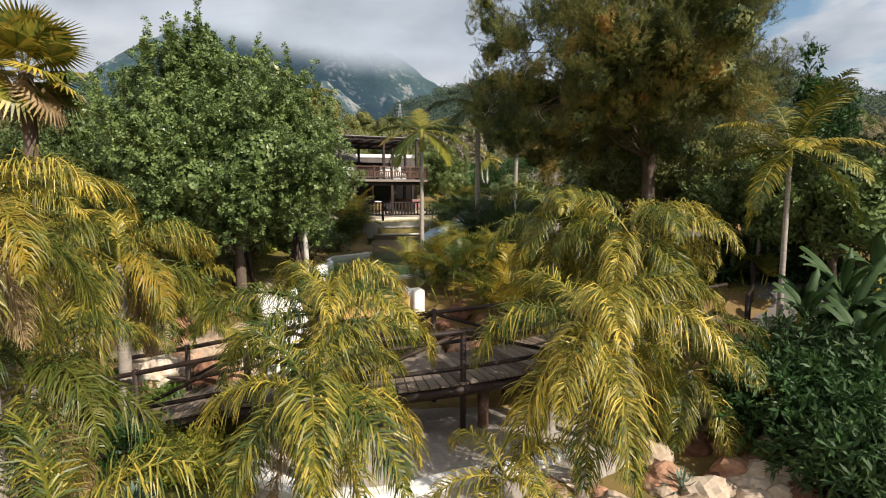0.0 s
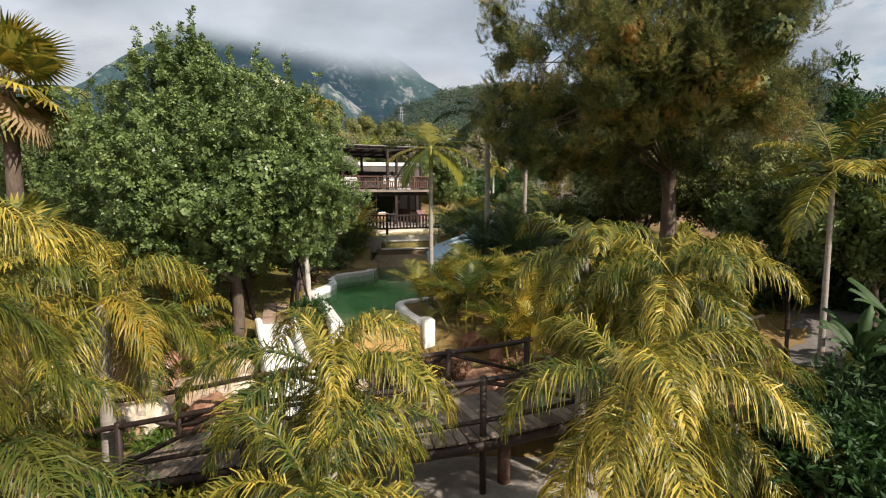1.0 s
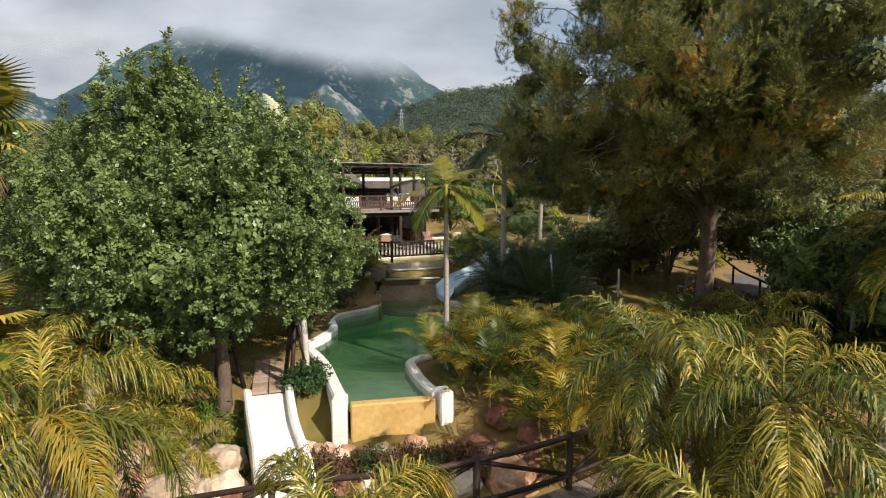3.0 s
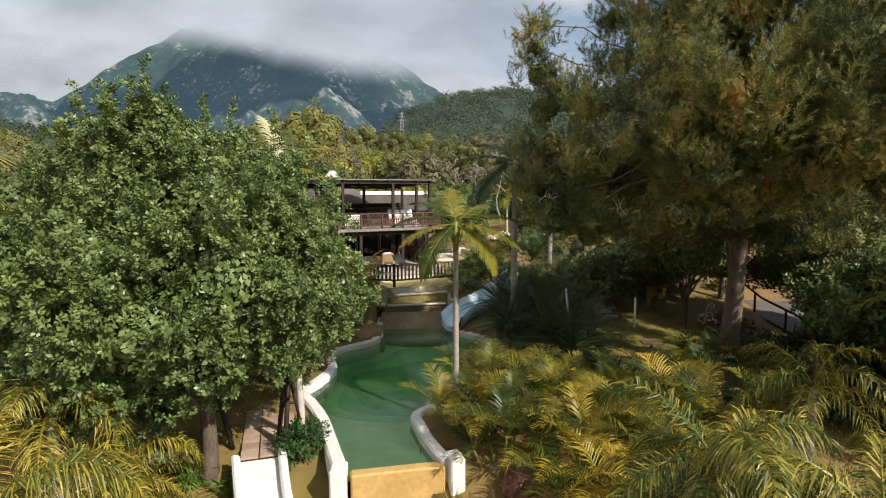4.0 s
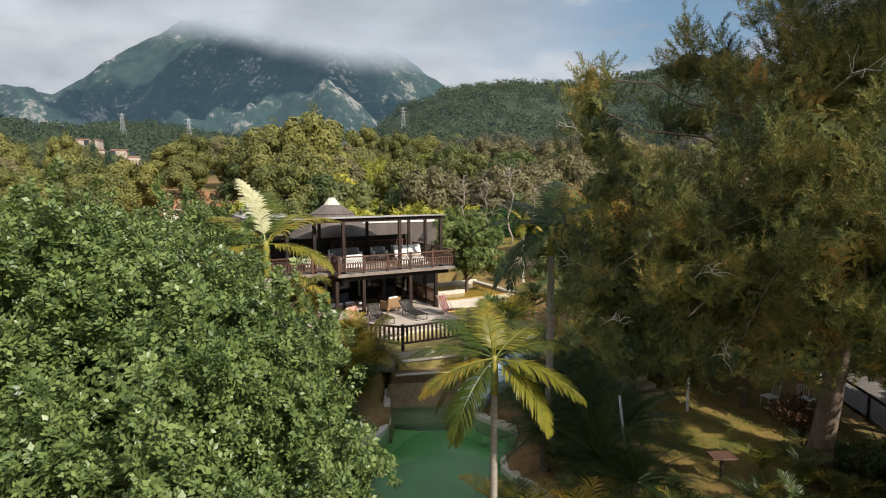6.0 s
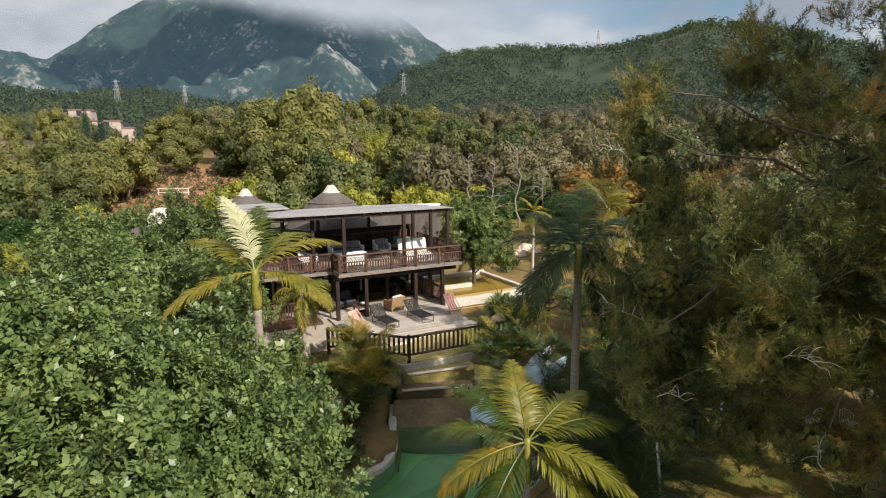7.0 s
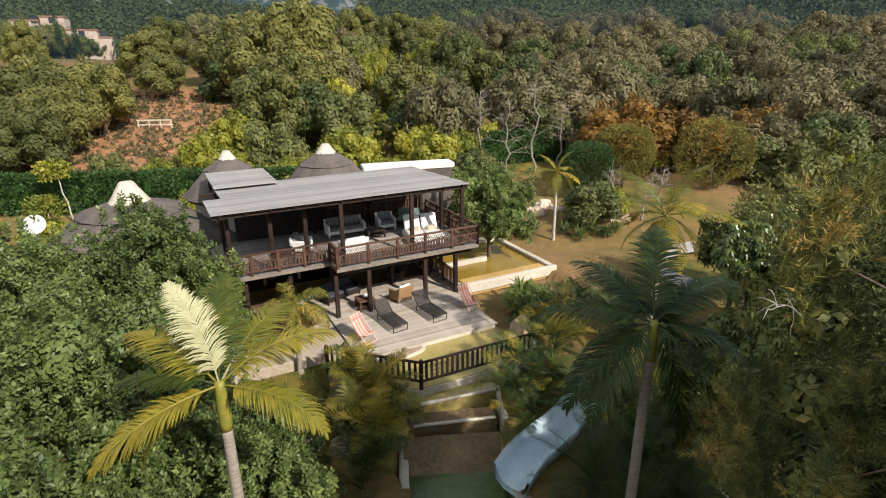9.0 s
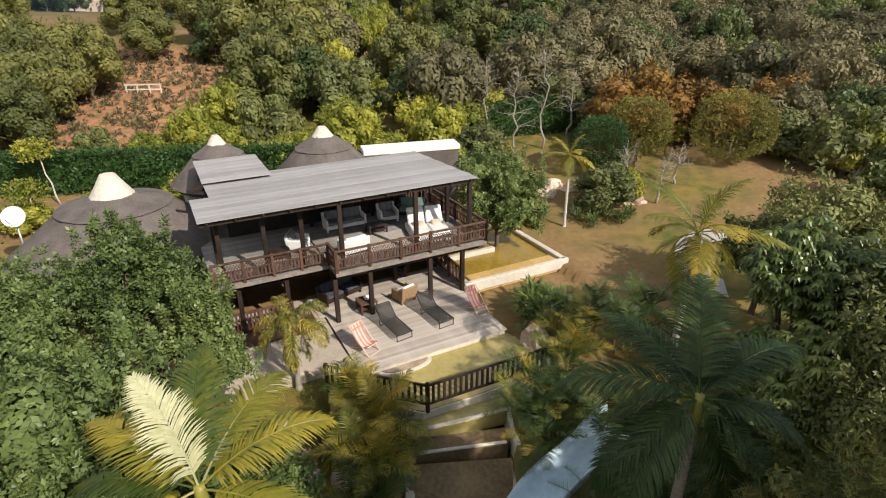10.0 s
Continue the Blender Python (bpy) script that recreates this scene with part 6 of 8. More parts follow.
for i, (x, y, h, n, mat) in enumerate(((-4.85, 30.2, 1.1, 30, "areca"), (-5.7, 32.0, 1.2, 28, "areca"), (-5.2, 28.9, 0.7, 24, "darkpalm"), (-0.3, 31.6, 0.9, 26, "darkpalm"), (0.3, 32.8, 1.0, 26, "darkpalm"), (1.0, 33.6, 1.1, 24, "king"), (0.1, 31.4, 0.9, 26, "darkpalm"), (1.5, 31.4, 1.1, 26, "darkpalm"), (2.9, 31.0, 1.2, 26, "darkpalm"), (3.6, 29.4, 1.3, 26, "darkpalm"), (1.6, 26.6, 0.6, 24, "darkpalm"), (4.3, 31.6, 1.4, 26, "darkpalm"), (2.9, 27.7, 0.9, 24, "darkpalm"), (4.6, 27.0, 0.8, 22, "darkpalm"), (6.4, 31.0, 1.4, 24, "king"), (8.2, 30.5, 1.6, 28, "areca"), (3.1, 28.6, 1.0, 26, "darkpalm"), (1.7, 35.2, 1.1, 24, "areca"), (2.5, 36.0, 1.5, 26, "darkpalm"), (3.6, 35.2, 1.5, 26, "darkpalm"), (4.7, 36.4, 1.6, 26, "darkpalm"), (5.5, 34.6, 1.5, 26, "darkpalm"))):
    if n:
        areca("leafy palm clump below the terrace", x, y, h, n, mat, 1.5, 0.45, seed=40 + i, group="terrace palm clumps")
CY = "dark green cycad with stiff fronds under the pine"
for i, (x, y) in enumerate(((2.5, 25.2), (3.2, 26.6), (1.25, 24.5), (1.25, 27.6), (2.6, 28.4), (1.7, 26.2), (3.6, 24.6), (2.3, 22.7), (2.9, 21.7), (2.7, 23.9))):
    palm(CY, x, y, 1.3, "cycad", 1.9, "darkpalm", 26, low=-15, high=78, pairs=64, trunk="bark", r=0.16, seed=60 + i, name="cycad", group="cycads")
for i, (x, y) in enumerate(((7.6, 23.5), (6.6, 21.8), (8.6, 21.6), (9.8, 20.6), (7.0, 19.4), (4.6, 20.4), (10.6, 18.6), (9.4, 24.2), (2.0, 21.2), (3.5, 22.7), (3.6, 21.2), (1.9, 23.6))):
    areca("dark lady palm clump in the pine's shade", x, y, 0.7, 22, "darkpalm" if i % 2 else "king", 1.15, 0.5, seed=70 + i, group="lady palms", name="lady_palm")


def banana(x, y, h, seed, label="banana plant with broad dark green leaves"):
    r = random.Random(seed)
    root = thing("banana_plant", label, "plant", "banana plants", at=pose(x, y, ground_z(x, y)))
    part("stem", Geo().tube([(0, 0, -0.2), (0.05, 0, h * 0.5), (0.1, 0.05, h * 0.62)], [0.12, 0.09, 0.05], 8).mesh("stem", "shaft", True), root)
    for i in range(9):
        L, W = r.uniform(1.2, 1.8) * h / 3, r.uniform(0.22, 0.32) * h / 3
        b = r.uniform(0.5, 1.1)
        def leaf(u, v):
            x_ = L * v
            w_ = W * math.sin(math.pi * min(1, v * 0.92 + 0.05)) ** 0.6 * (u - 0.5)
            return (x_ * math.cos(b * v * 0.7), w_ + 0.03 * math.sin(v * 23 + i) * (u - 0.5), x_ * math.sin(0.2) - b * 0.42 * L * v * v - abs(u - 0.5) * 0.16 + 0.08)
        m = Matrix.Translation((0.05, 0, h * 0.5 + 0.03 * i)) @ pose(0, 0, 0, 0, 0, i * 137 + r.uniform(-20, 20)) @ pose(0, 0, 0, 0, -r.uniform(25, 75), 0)
        part("leaf", Geo().sheet(leaf, 4, 12).mesh("leaf", "banana", True), root, m)


for i, (x, y, h) in enumerate(((8.6, 11.2, 2.5), (9.2, 12.3, 2.8), (8.5, 12.8, 2.4), (9.6, 10.6, 2.8), (8.9, 9.8, 2.3), (9.6, 13.2, 2.9), (10.6, 12.0, 3.1), (9.5, 11.6, 2.2), (11.2, 14.2, 3.1), (8.4, 10.4, 2.0), (10.0, 11.2, 2.6), (8.9, 13.6, 2.2))):
    banana(x, y, h, i)

# ---- the large trees ----
carob = [(np.array(c), s) for c, s in (
    ((-1.6, -1.0, -2.4), 1.5), ((-2.8, -0.8, -2.4), 1.4), ((-0.4, -1.3, -1.9), 1.2), ((0.6, -0.9, -1.7), 1.1), ((1.2, 0.4, -1.9), 1.2), ((-0.6, 1.0, -2.2), 1.4), ((0.2, 1.9, -1.4), 1.3), ((-2.9, -0.4, -0.5), 1.7), ((-3.4, 0.8, -1.5), 1.4), ((-1.6, -1.5, 0.2), 1.7), ((-0.3, -2.0, -1.0), 1.6), ((1.2, -1.4, -0.2), 1.7), ((2.1, -0.6, -0.9), 1.35), ((2.5, 0.6, -0.5), 1.2), ((1.9, 1.2, 0.4), 1.35),
    ((0.4, -0.3, 1.1), 1.8), ((-1.4, 0.2, 1.7), 1.6), ((-2.6, 1.0, 1.2), 1.5), ((-0.6, 1.6, 1.5), 1.8), ((1.3, 1.5, 1.0), 1.6), ((-1.9, -0.9, -1.6), 1.4), ((0.9, -1.6, -1.4), 1.2), ((-1.0, 0.2, 2.6), 0.9), ((-2.0, 0.4, 2.5), 0.7), ((0, 0.5, -0.6), 2.4), ((1.8, -1.0, -1.5), 0.9), ((-3.9, -0.2, -1.2), 1.1), ((2.9, 0.9, -1.2), 0.85))]
tree("carob_tree", "large carob tree with dense glossy green crown by the pool", pose(-6.4, 17.3, ground_z(-6.4, 17.3)), 4.75, (4.6, 3.8, 3.6), 3.2, 0.2, "carob", "bark", 0, 0, 17500, 12, 0.1, 0.062, shape=carob, puff=-1, k=6, wide=0.19, inner=0.085, fill=0.45, rosy=70)
palm_root = thing("young_tree", "young tree with pale bare trunk beside the landing", "tree", at=pose(-4.55, 18.2, ground_z(-4.55, 18.2)))
part("trunk", trunk_mesh("trunk", 3.4, 0.1, 0.06, "whitebark"), palm_root)

# Masses above z 12 near y 15-16 are unseen, added to cast shade.
pine_lobes = [(np.array((x - 8.7, y - 23.9, z)), s) for x, y, z, s in (
    (8.4, 16.0, 9.0, 1.5), (7.7, 15.2, 7.5, 1.3), (9.1, 17.0, 11.0, 1.6), (6.4, 23.8, 5.9, 1.4), (8.2, 24.6, 6.6, 1.8), (6.0, 23.6, 4.8, 1.2), (8.2, 25.2, 4.9, 1.3), (10.0, 24.6, 4.8, 1.4), (5.0, 23.6, 4.9, 1.1), (11.4, 24.0, 5.2, 1.5), (7.0, 25.8, 5.0, 1.4), (12.2, 22.6, 7.4, 1.6), (1.2, 19.8, 5.6, 0.7), (1.9, 19.6, 5.2, 0.8), (2.7, 19.4, 5.1, 0.85), (3.5, 18.7, 5.3, 0.9), (4.4, 18.2, 5.4, 0.9), (3.0, 24.2, 5.2, 1.0), (3.9, 24.0, 4.5, 1.0), (2.6, 24.6, 6.3, 0.9), (8.0, 20.2, 4.8, 0.9), (8.8, 21.0, 4.7, 1.0), (9.8, 22.0, 4.7, 1.2), (7.6, 16.0, 13.4, 1.7), (8.6, 15.2, 12.4, 1.8), (9.8, 16.0, 13.6, 2.0), (9.6, 22.8, 8.0, 2.0), (7.6, 22.2, 6.4, 1.6), (7.2, 18.6, 6.0, 1.2), (5.6, 18.0, 6.0, 1.1), (8.8, 19.2, 6.2, 1.3), (5.0, 20.4, 5.9, 1.2), (10.4, 21.4, 6.6, 1.6), (6.6, 20.8, 5.8, 1.3),
    (1.6, 21.6, 10.7, 0.4), (1.6, 21.6, 10.1, 0.65), (1.7, 21.6, 9.3, 0.85), (1.85, 21.5, 8.3, 1.0), (2.0, 21.3, 7.2, 1.15), (2.2, 21.2, 6.1, 1.15), (1.15, 20.6, 6.1, 0.65), (2.7, 21.6, 5.3, 0.9), (3.6, 22.4, 5.5, 1.0), (4.6, 22.6, 5.6, 1.1), (4.3, 22.9, 11.2, 0.9), (4.4, 22.6, 9.9, 1.1), (2.5, 18.3, 7.9, 0.9), (2.1, 19.3, 8.2, 0.8), (2.6, 18.8, 6.7, 1.0), (3.9, 16.8, 7.5, 0.85), (4.4, 16.0, 7.9, 0.9), (3.2, 22.8, 6.4, 1.4), (3.5, 22.2, 5.7, 1.0), (4.3, 17.9, 9.0, 1.6), (5.0, 16.6, 7.4, 1.7), (4.6, 17.2, 6.5, 1.3), (6.7, 19.4, 10.6, 1.9), (7.3, 17.6, 9.4, 2.0),
    (7.4, 16.6, 6.9, 1.9), (8.9, 18.5, 8.3, 1.9), (9.5, 19.5, 10.4, 1.7), (8.4, 20.5, 12.0, 1.8), (6.0, 21.2, 9.0, 2.3), (6.5, 22.4, 6.5, 2.1), (8.5, 17.6, 6.6, 1.5), (6.2, 18.2, 6.6, 1.5), (9.4, 18.2, 6.2, 1.4), (7.2, 19.3, 13.6, 1.4), (6.0, 19.3, 7.5, 2.4), (10.4, 20.2, 8.4, 1.5), (3.9, 21.8, 6.8, 1.5), (9.6, 18.0, 12.0, 1.7), (9.9, 18.6, 10.0, 1.5), (8.2, 17.4, 11.6, 1.7), (6.6, 17.6, 12.2, 1.5), (9.0, 21.5, 9.5, 1.9), (5.2, 18.6, 10.4, 1.6), (7.0, 15.8, 8.6, 1.4), (4.6, 18.8, 9.8, 1.7), (8.0, 18.6, 13.6, 1.6), (5.9, 21.5, 12.7, 1.4), (7.0, 21.0, 12.8, 1.6), (6.0, 19.8, 13.0, 1.3))]
pine = thing("pine_tree", "huge dark pine with rusty sunlit branch tips", "tree", at=pose(8.7, 23.9, 0.0))
part("trunk", trunk_mesh("trunk", 12.0, 0.33, 0.08, "pinebark", lean=(-1.8, -3.6), lobes=pine_lobes, sides=12, wob=0.15, fork=0.36, thick=0.3), pine, None, "thick grey-brown trunk")


def needles(lobes, count, per, length, width, twig=0.3, up=0.7):
    """Needles in bottle-brush shoots that point out and up from the branch ends."""
    share = np.array([s ** 2 for _, s in lobes])
    pick = rng.choice(len(lobes), count, p=share / share.sum())
    C, S = np.array([c for c, _ in lobes])[pick], np.array([s for _, s in lobes])[pick]
    D = unit(rng.normal(size=(count, 3)) + np.array((0, 0, 0.2)))
    r = np.where(rng.random(count) < 0.75, rng.uniform(0.75, 1.05, count), rng.uniform(0.3, 0.75, count))
    P = C + D * (S * r)[:, None]
    O = unit(D * 0.7 + np.array((0, 0, up)) + rng.normal(0, 0.2, (count, 3)))
    A = unit(np.cross(O, rng.normal(size=O.shape)))
    B = np.cross(O, A)
    k = np.tile(np.arange(per), count)
    w = (k * 2.399963)[:, None]
    Ok = np.repeat(O, per, 0)
    Pk = np.repeat(P, per, 0) + Ok * (k / per * twig)[:, None]
    Dk = unit(Ok * (0.55 + 0.8 * k / per)[:, None] + np.repeat(A, per, 0) * np.cos(w) + np.repeat(B, per, 0) * np.sin(w) + rng.normal(0, 0.15, Ok.shape))
    T = unit(np.cross(Dk, rng.normal(size=Dk.shape))) * width / 2
    return np.stack([Pk + T, Pk - T, Pk + Dk * (length * rng.uniform(0.75, 1.2, count * per))[:, None]], 1)


def dark_inside(lobes, size, r):
    """Layers of old needles inside a crown, as three-cornered tufts."""
    Q = core(lobes, size, r)
    return np.concatenate([Q[:, (0, 1, 2)], Q[:, (0, 2, 3)]])


part("crown", tri_mesh("crown", np.concatenate([dark_inside(pine_lobes, 0.09, 0.36), needles(plumes(pine_lobes, 8, 0.21), 42000, 25, 0.115, 0.0145)]), "pine"), pine, None, "dense dark needles with rusty tips")
for c, s in pine_lobes[::3]:
    d = unit(np.array((rng.normal(0, 0.6) - 0.5, rng.normal(0, 0.5) - 0.8, rng.uniform(0.1, 0.7))))
    g, b = Geo(), c + d * s * 0.35
    L = limb(b, b + d * s * 0.75, 0.1)
    g.tube(L, np.linspace(0.012, 0.003, 6), 5)
    for q in (1, 2, 2, 3, 3, 4, 4, 5):
        g.tube(limb(L[q], L[q] + unit(rng.normal(size=3) + d * 0.9 + (0, 0, 0.4)) * s * rng.uniform(0.2, 0.4), 0.05), np.linspace(0.006, 0.002, 6), 4)
    part("bare_limb", g.mesh("bare_limb", "whitebark", True), pine, None, "bare pale dead limb")

# an unseen second pine, added out of view to shade the lawn and the slide
shade_lobes = [(np.array((math.cos(q * 2.4) * 2.3 * (1 - 0.3 * q / 13), math.sin(q * 2.4) * 2.3 * (1 - 0.3 * q / 13), 4.0 + 0.42 * q)), 1.6 - 0.04 * q) for q in range(14)]
shade_pine = thing("pine_tree", "unseen pine added to shade the lawn", "tree", at=pose(17.0, 15.5, ground_z(17.0, 15.5)))
part("trunk", trunk_mesh("trunk", 11.0, 0.28, 0.08, "pinebark", lobes=shade_lobes, sides=10, wob=0.1, fork=0.36, thick=0.3), shade_pine)
part("crown", tri_mesh("crown", np.concatenate([dark_inside(shade_lobes, 0.15, 0.45), needles(plumes(shade_lobes, 10, 0.22), 6000, 16, 0.18, 0.034)]), "pine"), shade_pine)
for i, (x, y, h, r, trunk, n) in enumerate(((-10.8, 22.5, 3.6, (3.0, 2.6, 2.4), 2.4, 2600), (-11.2, 27.2, 3.9, (3.4, 3.2, 2.6), 2.6, 3000), (-11.8, 32.0, 4.6, (1.6, 1.6, 2.0), 2.9, 2200), (-9.9, 31.4, 3.6, (1.0, 1.0, 1.6), 2.2, 1300), (-14.3, 30.4, 4.6, (2.0, 2.0, 2.1), 2.9, 2400), (-15.2, 24.0, 3.6, (3.4, 3.2, 2.6), 2.6, 2600), (-18.5, 29.0, 3.2, (3.0, 2.8, 2.2), 2.3, 2400), (-7.9, 22.4, 1.7, (1.6, 1.4, 1.3), 1.2, 1200), (-5.75, 22.2, 1.5, (1.0, 1.1, 1.2), 1.0, 900), (-8.6, 25.6, 2.2, (1.7, 1.6, 1.5), 1.5, 1300), (-6.3, 26.8, 1.1, (0.9, 0.9, 0.9), 0.8, 700), (-7.6, 28.6, 1.5, (1.2, 1.2, 1.1), 1.0, 900))):
    tree("garden_tree", "leafy green garden tree beside the pool lawn", pose(x, y, ground_z(x, y)), h, r, trunk, 0.16, "gardenleaf", "bark", 11, min(r) * 0.5, int(n * 0.95), 11, 0.13, 0.075, group="garden trees", puff=-1, k=5, wide=0.2, inner=0.1, fill=0.5, rosy=16)
tree("garden_tree", "broad green tree close to the balcony corner", pose(-0.3, 44.9, 1.3), 2.7, (2.2, 1.8, 2.3), 1.9, 0.14, "gardenleaf", "bark", 14, 0.9, 3000, 10, 0.15, 0.085, group="garden trees", puff=-1, k=7, wide=0.22, inner=0.16, fill=0.6, rosy=14)
for i, (x, y, h, r, n, mat) in enumerate(((9.8, 38.2, 2.6, 1.5, 1500, "shrub"), (9.2, 28.6, 3.4, 2.4, 1700, "olive"), (12.2, 31.5, 4.0, 3.0, 1900, "shrub"), (13.4, 26.0, 3.0, 2.2, 1900, "olive"), (14.8, 21.0, 2.4, 1.9, 1500, "shrub"), (12.0, 17.0, 2.8, 1.9, 1300, "carob"), (13.6, 19.0, 3.0, 2.0, 1300, "shrub"), (11.6, 20.8, 2.6, 1.7, 1200, "carob"), (15.5, 17.0, 2.0, 1.8, 1300, "carob"), (17.5, 22.5, 2.0, 1.8, 1100, "olive"), (11.8, 38.0, 3.2, 2.4, 1500, "olive"), (5.4, 29.6, 1.6, 1.0, 900, "shrub"))):
    tree("shade_tree", "dense broad-leaved tree by the far lawn", pose(x, y, ground_z(x, y)), h, (r, r, r * 0.95), h * 0.7, 0.14, mat, "bark", 9, r * 0.5, int(n * 1.7), 7, 0.16, 0.07, group="lawn trees", up=0.0, droop=0.2, puff=-1, k=7, top=0.6, shell=0.5, inner=0.1, fill=0.66)



def umbrella_tree(x, y, h, r, whorls, seed):
    """Thin stems with whorls of long leaflets that hang from the ends of their stalks."""
    R = np.random.default_rng(seed)
    root = thing("umbrella_tree", "umbrella tree with drooping whorls of glossy leaflets", "tree", "umbrella trees", at=pose(x, y, ground_z(x, y)))
    g = Geo()
    tips = [np.array((math.cos(q * 2.4) * r * 0.5, math.sin(q * 2.4) * r * 0.5, h * (0.6 + 0.3 * ((q * 0.618) % 1)))) for q in range(7)]
    for p in tips:
        g.tube(limb((0, 0, -0.1), p, 0), np.linspace(0.07, 0.03, 6), 6)
    part("trunk", g.mesh("trunk", "bark", True), root)
    Q = []
    for q in range(whorls):
        b = tips[q % 7] + unit(R.normal(size=3) + np.array((0, 0, 0.1))) * r * np.array((0.65, 0.65, 0.9)) * R.uniform(0.45, 1.0)
        tilt = R.normal(0, 0.25, 2)
        for k in range(9):
            w = k * 0.698 + R.uniform(-0.1, 0.1)
            d = np.array((math.cos(w), math.sin(w), -0.35 + tilt[0] * math.cos(w) + tilt[1] * math.sin(w)))
            s = np.array((-math.sin(w), math.cos(w), 0)) * 0.05
            l = R.uniform(0.2, 0.32)
            m, e = b + d * l * 0.6, b + d * l + np.array((0, 0, -0.1))
            Q += [(b - s * 0.3, b + s * 0.3, m + s, m - s), (m - s, m + s, e + s * 0.15, e - s * 0.15)]
    part("crown", quad_mesh("crown", np.array(Q), "umbrella"), root)


for i, (x, y, h, r, n) in enumerate(((8.9, 34.6, 5.0, 1.5, 420), (10.6, 34.0, 4.6, 1.6, 420), (8.6, 31.6, 3.4, 1.5, 360), (7.0, 30.6, 2.4, 1.1, 240), (10.4, 31.2, 4.2, 1.6, 380), (7.4, 33.4, 1.8, 1.0, 200))):
    umbrella_tree(x, y, h, r, n, i)


def clipped_tree(x, y, h, r, mat, label):
    root = thing("clipped_tree", label, "tree", "clipped trees", at=pose(x, y, ground_z(x, y)))
    part("trunk", Geo().tube([(0, 0, -0.2), (0.05, 0, h - r * 0.5)], [0.14, 0.1], 8).mesh("trunk", "bark", True), root)
    n = 3200
    D = unit(rng.normal(size=(n, 3)))
    k = np.array([1 + 0.16 * noise.noise(Vector(d) * 2.2 + Vector((x, y, 0))) for d in D.tolist()])
    P = D * (r * k * rng.uniform(0.86, 1.04, n))[:, None] * np.array((1.1, 1.1, 0.95)) + (0, 0, h)
    Dk = unit(np.repeat(D, 4, 0) + rng.normal(0, 0.8, (n * 4, 3)))
    part("crown", quad_mesh("crown", blades(np.repeat(P, 4, 0) + rng.normal(0, 0.06, (n * 4, 3)), Dk, np.full(n * 4, 0.13), np.full(n * 4, 0.07), unit(rng.normal(size=(n * 4, 3)) + np.array((0, 0, 1.0)))), mat), root)


clipped_tree(10.4, 56.5, 2.9, 2.0, "clipped", "round clipped yellow-green tree beside the far lawn")
clipped_tree(17.4, 57.5, 2.6, 2.5, "clipped", "broad round clipped yellow-green tree")
clipped_tree(7.4, 55.0, 2.3, 1.7, "hedge", "round clipped dark green tree beside the far lawn")

# ---- shrubs ----
SH = (("shrub", "green shrub in the planting"), ("redshrub", "rusty red shrub below the pool wall"))
for i in range(9):
    x = -4.0 + i * 0.5
    shrub("shrub", SH[1][1], x, 15.6 + 0.3 * (i % 2) + 0.1 * x, (0.36, 0.34, 0.34), "redshrub" if i % 3 else "shrub", 260, 6, 0.09, 0.03, group="pool wall shrubs", lobes=5)
shrub("hedge_bush", "clipped green bush between ramp and pool wall", -4.45, 17.9, (0.5, 0.9, 0.45), "hedge", 900, 7, 0.07, 0.035, lobes=9, z=-0.25)
for i in range(40):
    x, y = ((rng.uniform(-11, -5.2), rng.uniform(19.5, 33)) if i % 2 else (rng.uniform(4, 14), rng.uniform(15, 34)))
    if i < 12:
        x, y = rng.uniform(-10, -2.5), rng.uniform(5.0, 11.0)
    if 3.4 < x < 9 and 22 < y < 29:
        continue
    s = rng.uniform(0.4, 0.8)
    shrub("shrub", "low green shrub in the garden bed", x, y, (s * 1.1, s, s * 0.8), ("shrub", "hedge", "loquat", "shrub", "redshrub")[i % 5], 250, 7, 0.14, 0.055, group="garden shrubs", lobes=6)
for i in range(34):
    x, y = (rng.uniform(8.0, 12.5), rng.uniform(9.0, 14.5)) if i < 20 else (rng.uniform(6.6, 8.6), rng.uniform(8.2, 12.0))
    s = rng.uniform(0.7, 1.2)
    shrub("shrub", "dark green broad-leaved shrub beside the bananas", x, y, (s * 0.8, s * 0.8, s * 0.9), "banana" if i % 3 else "hedge", 420, 7, 0.2, 0.055, group="shady shrubs", lobes=7, up=-0.2)


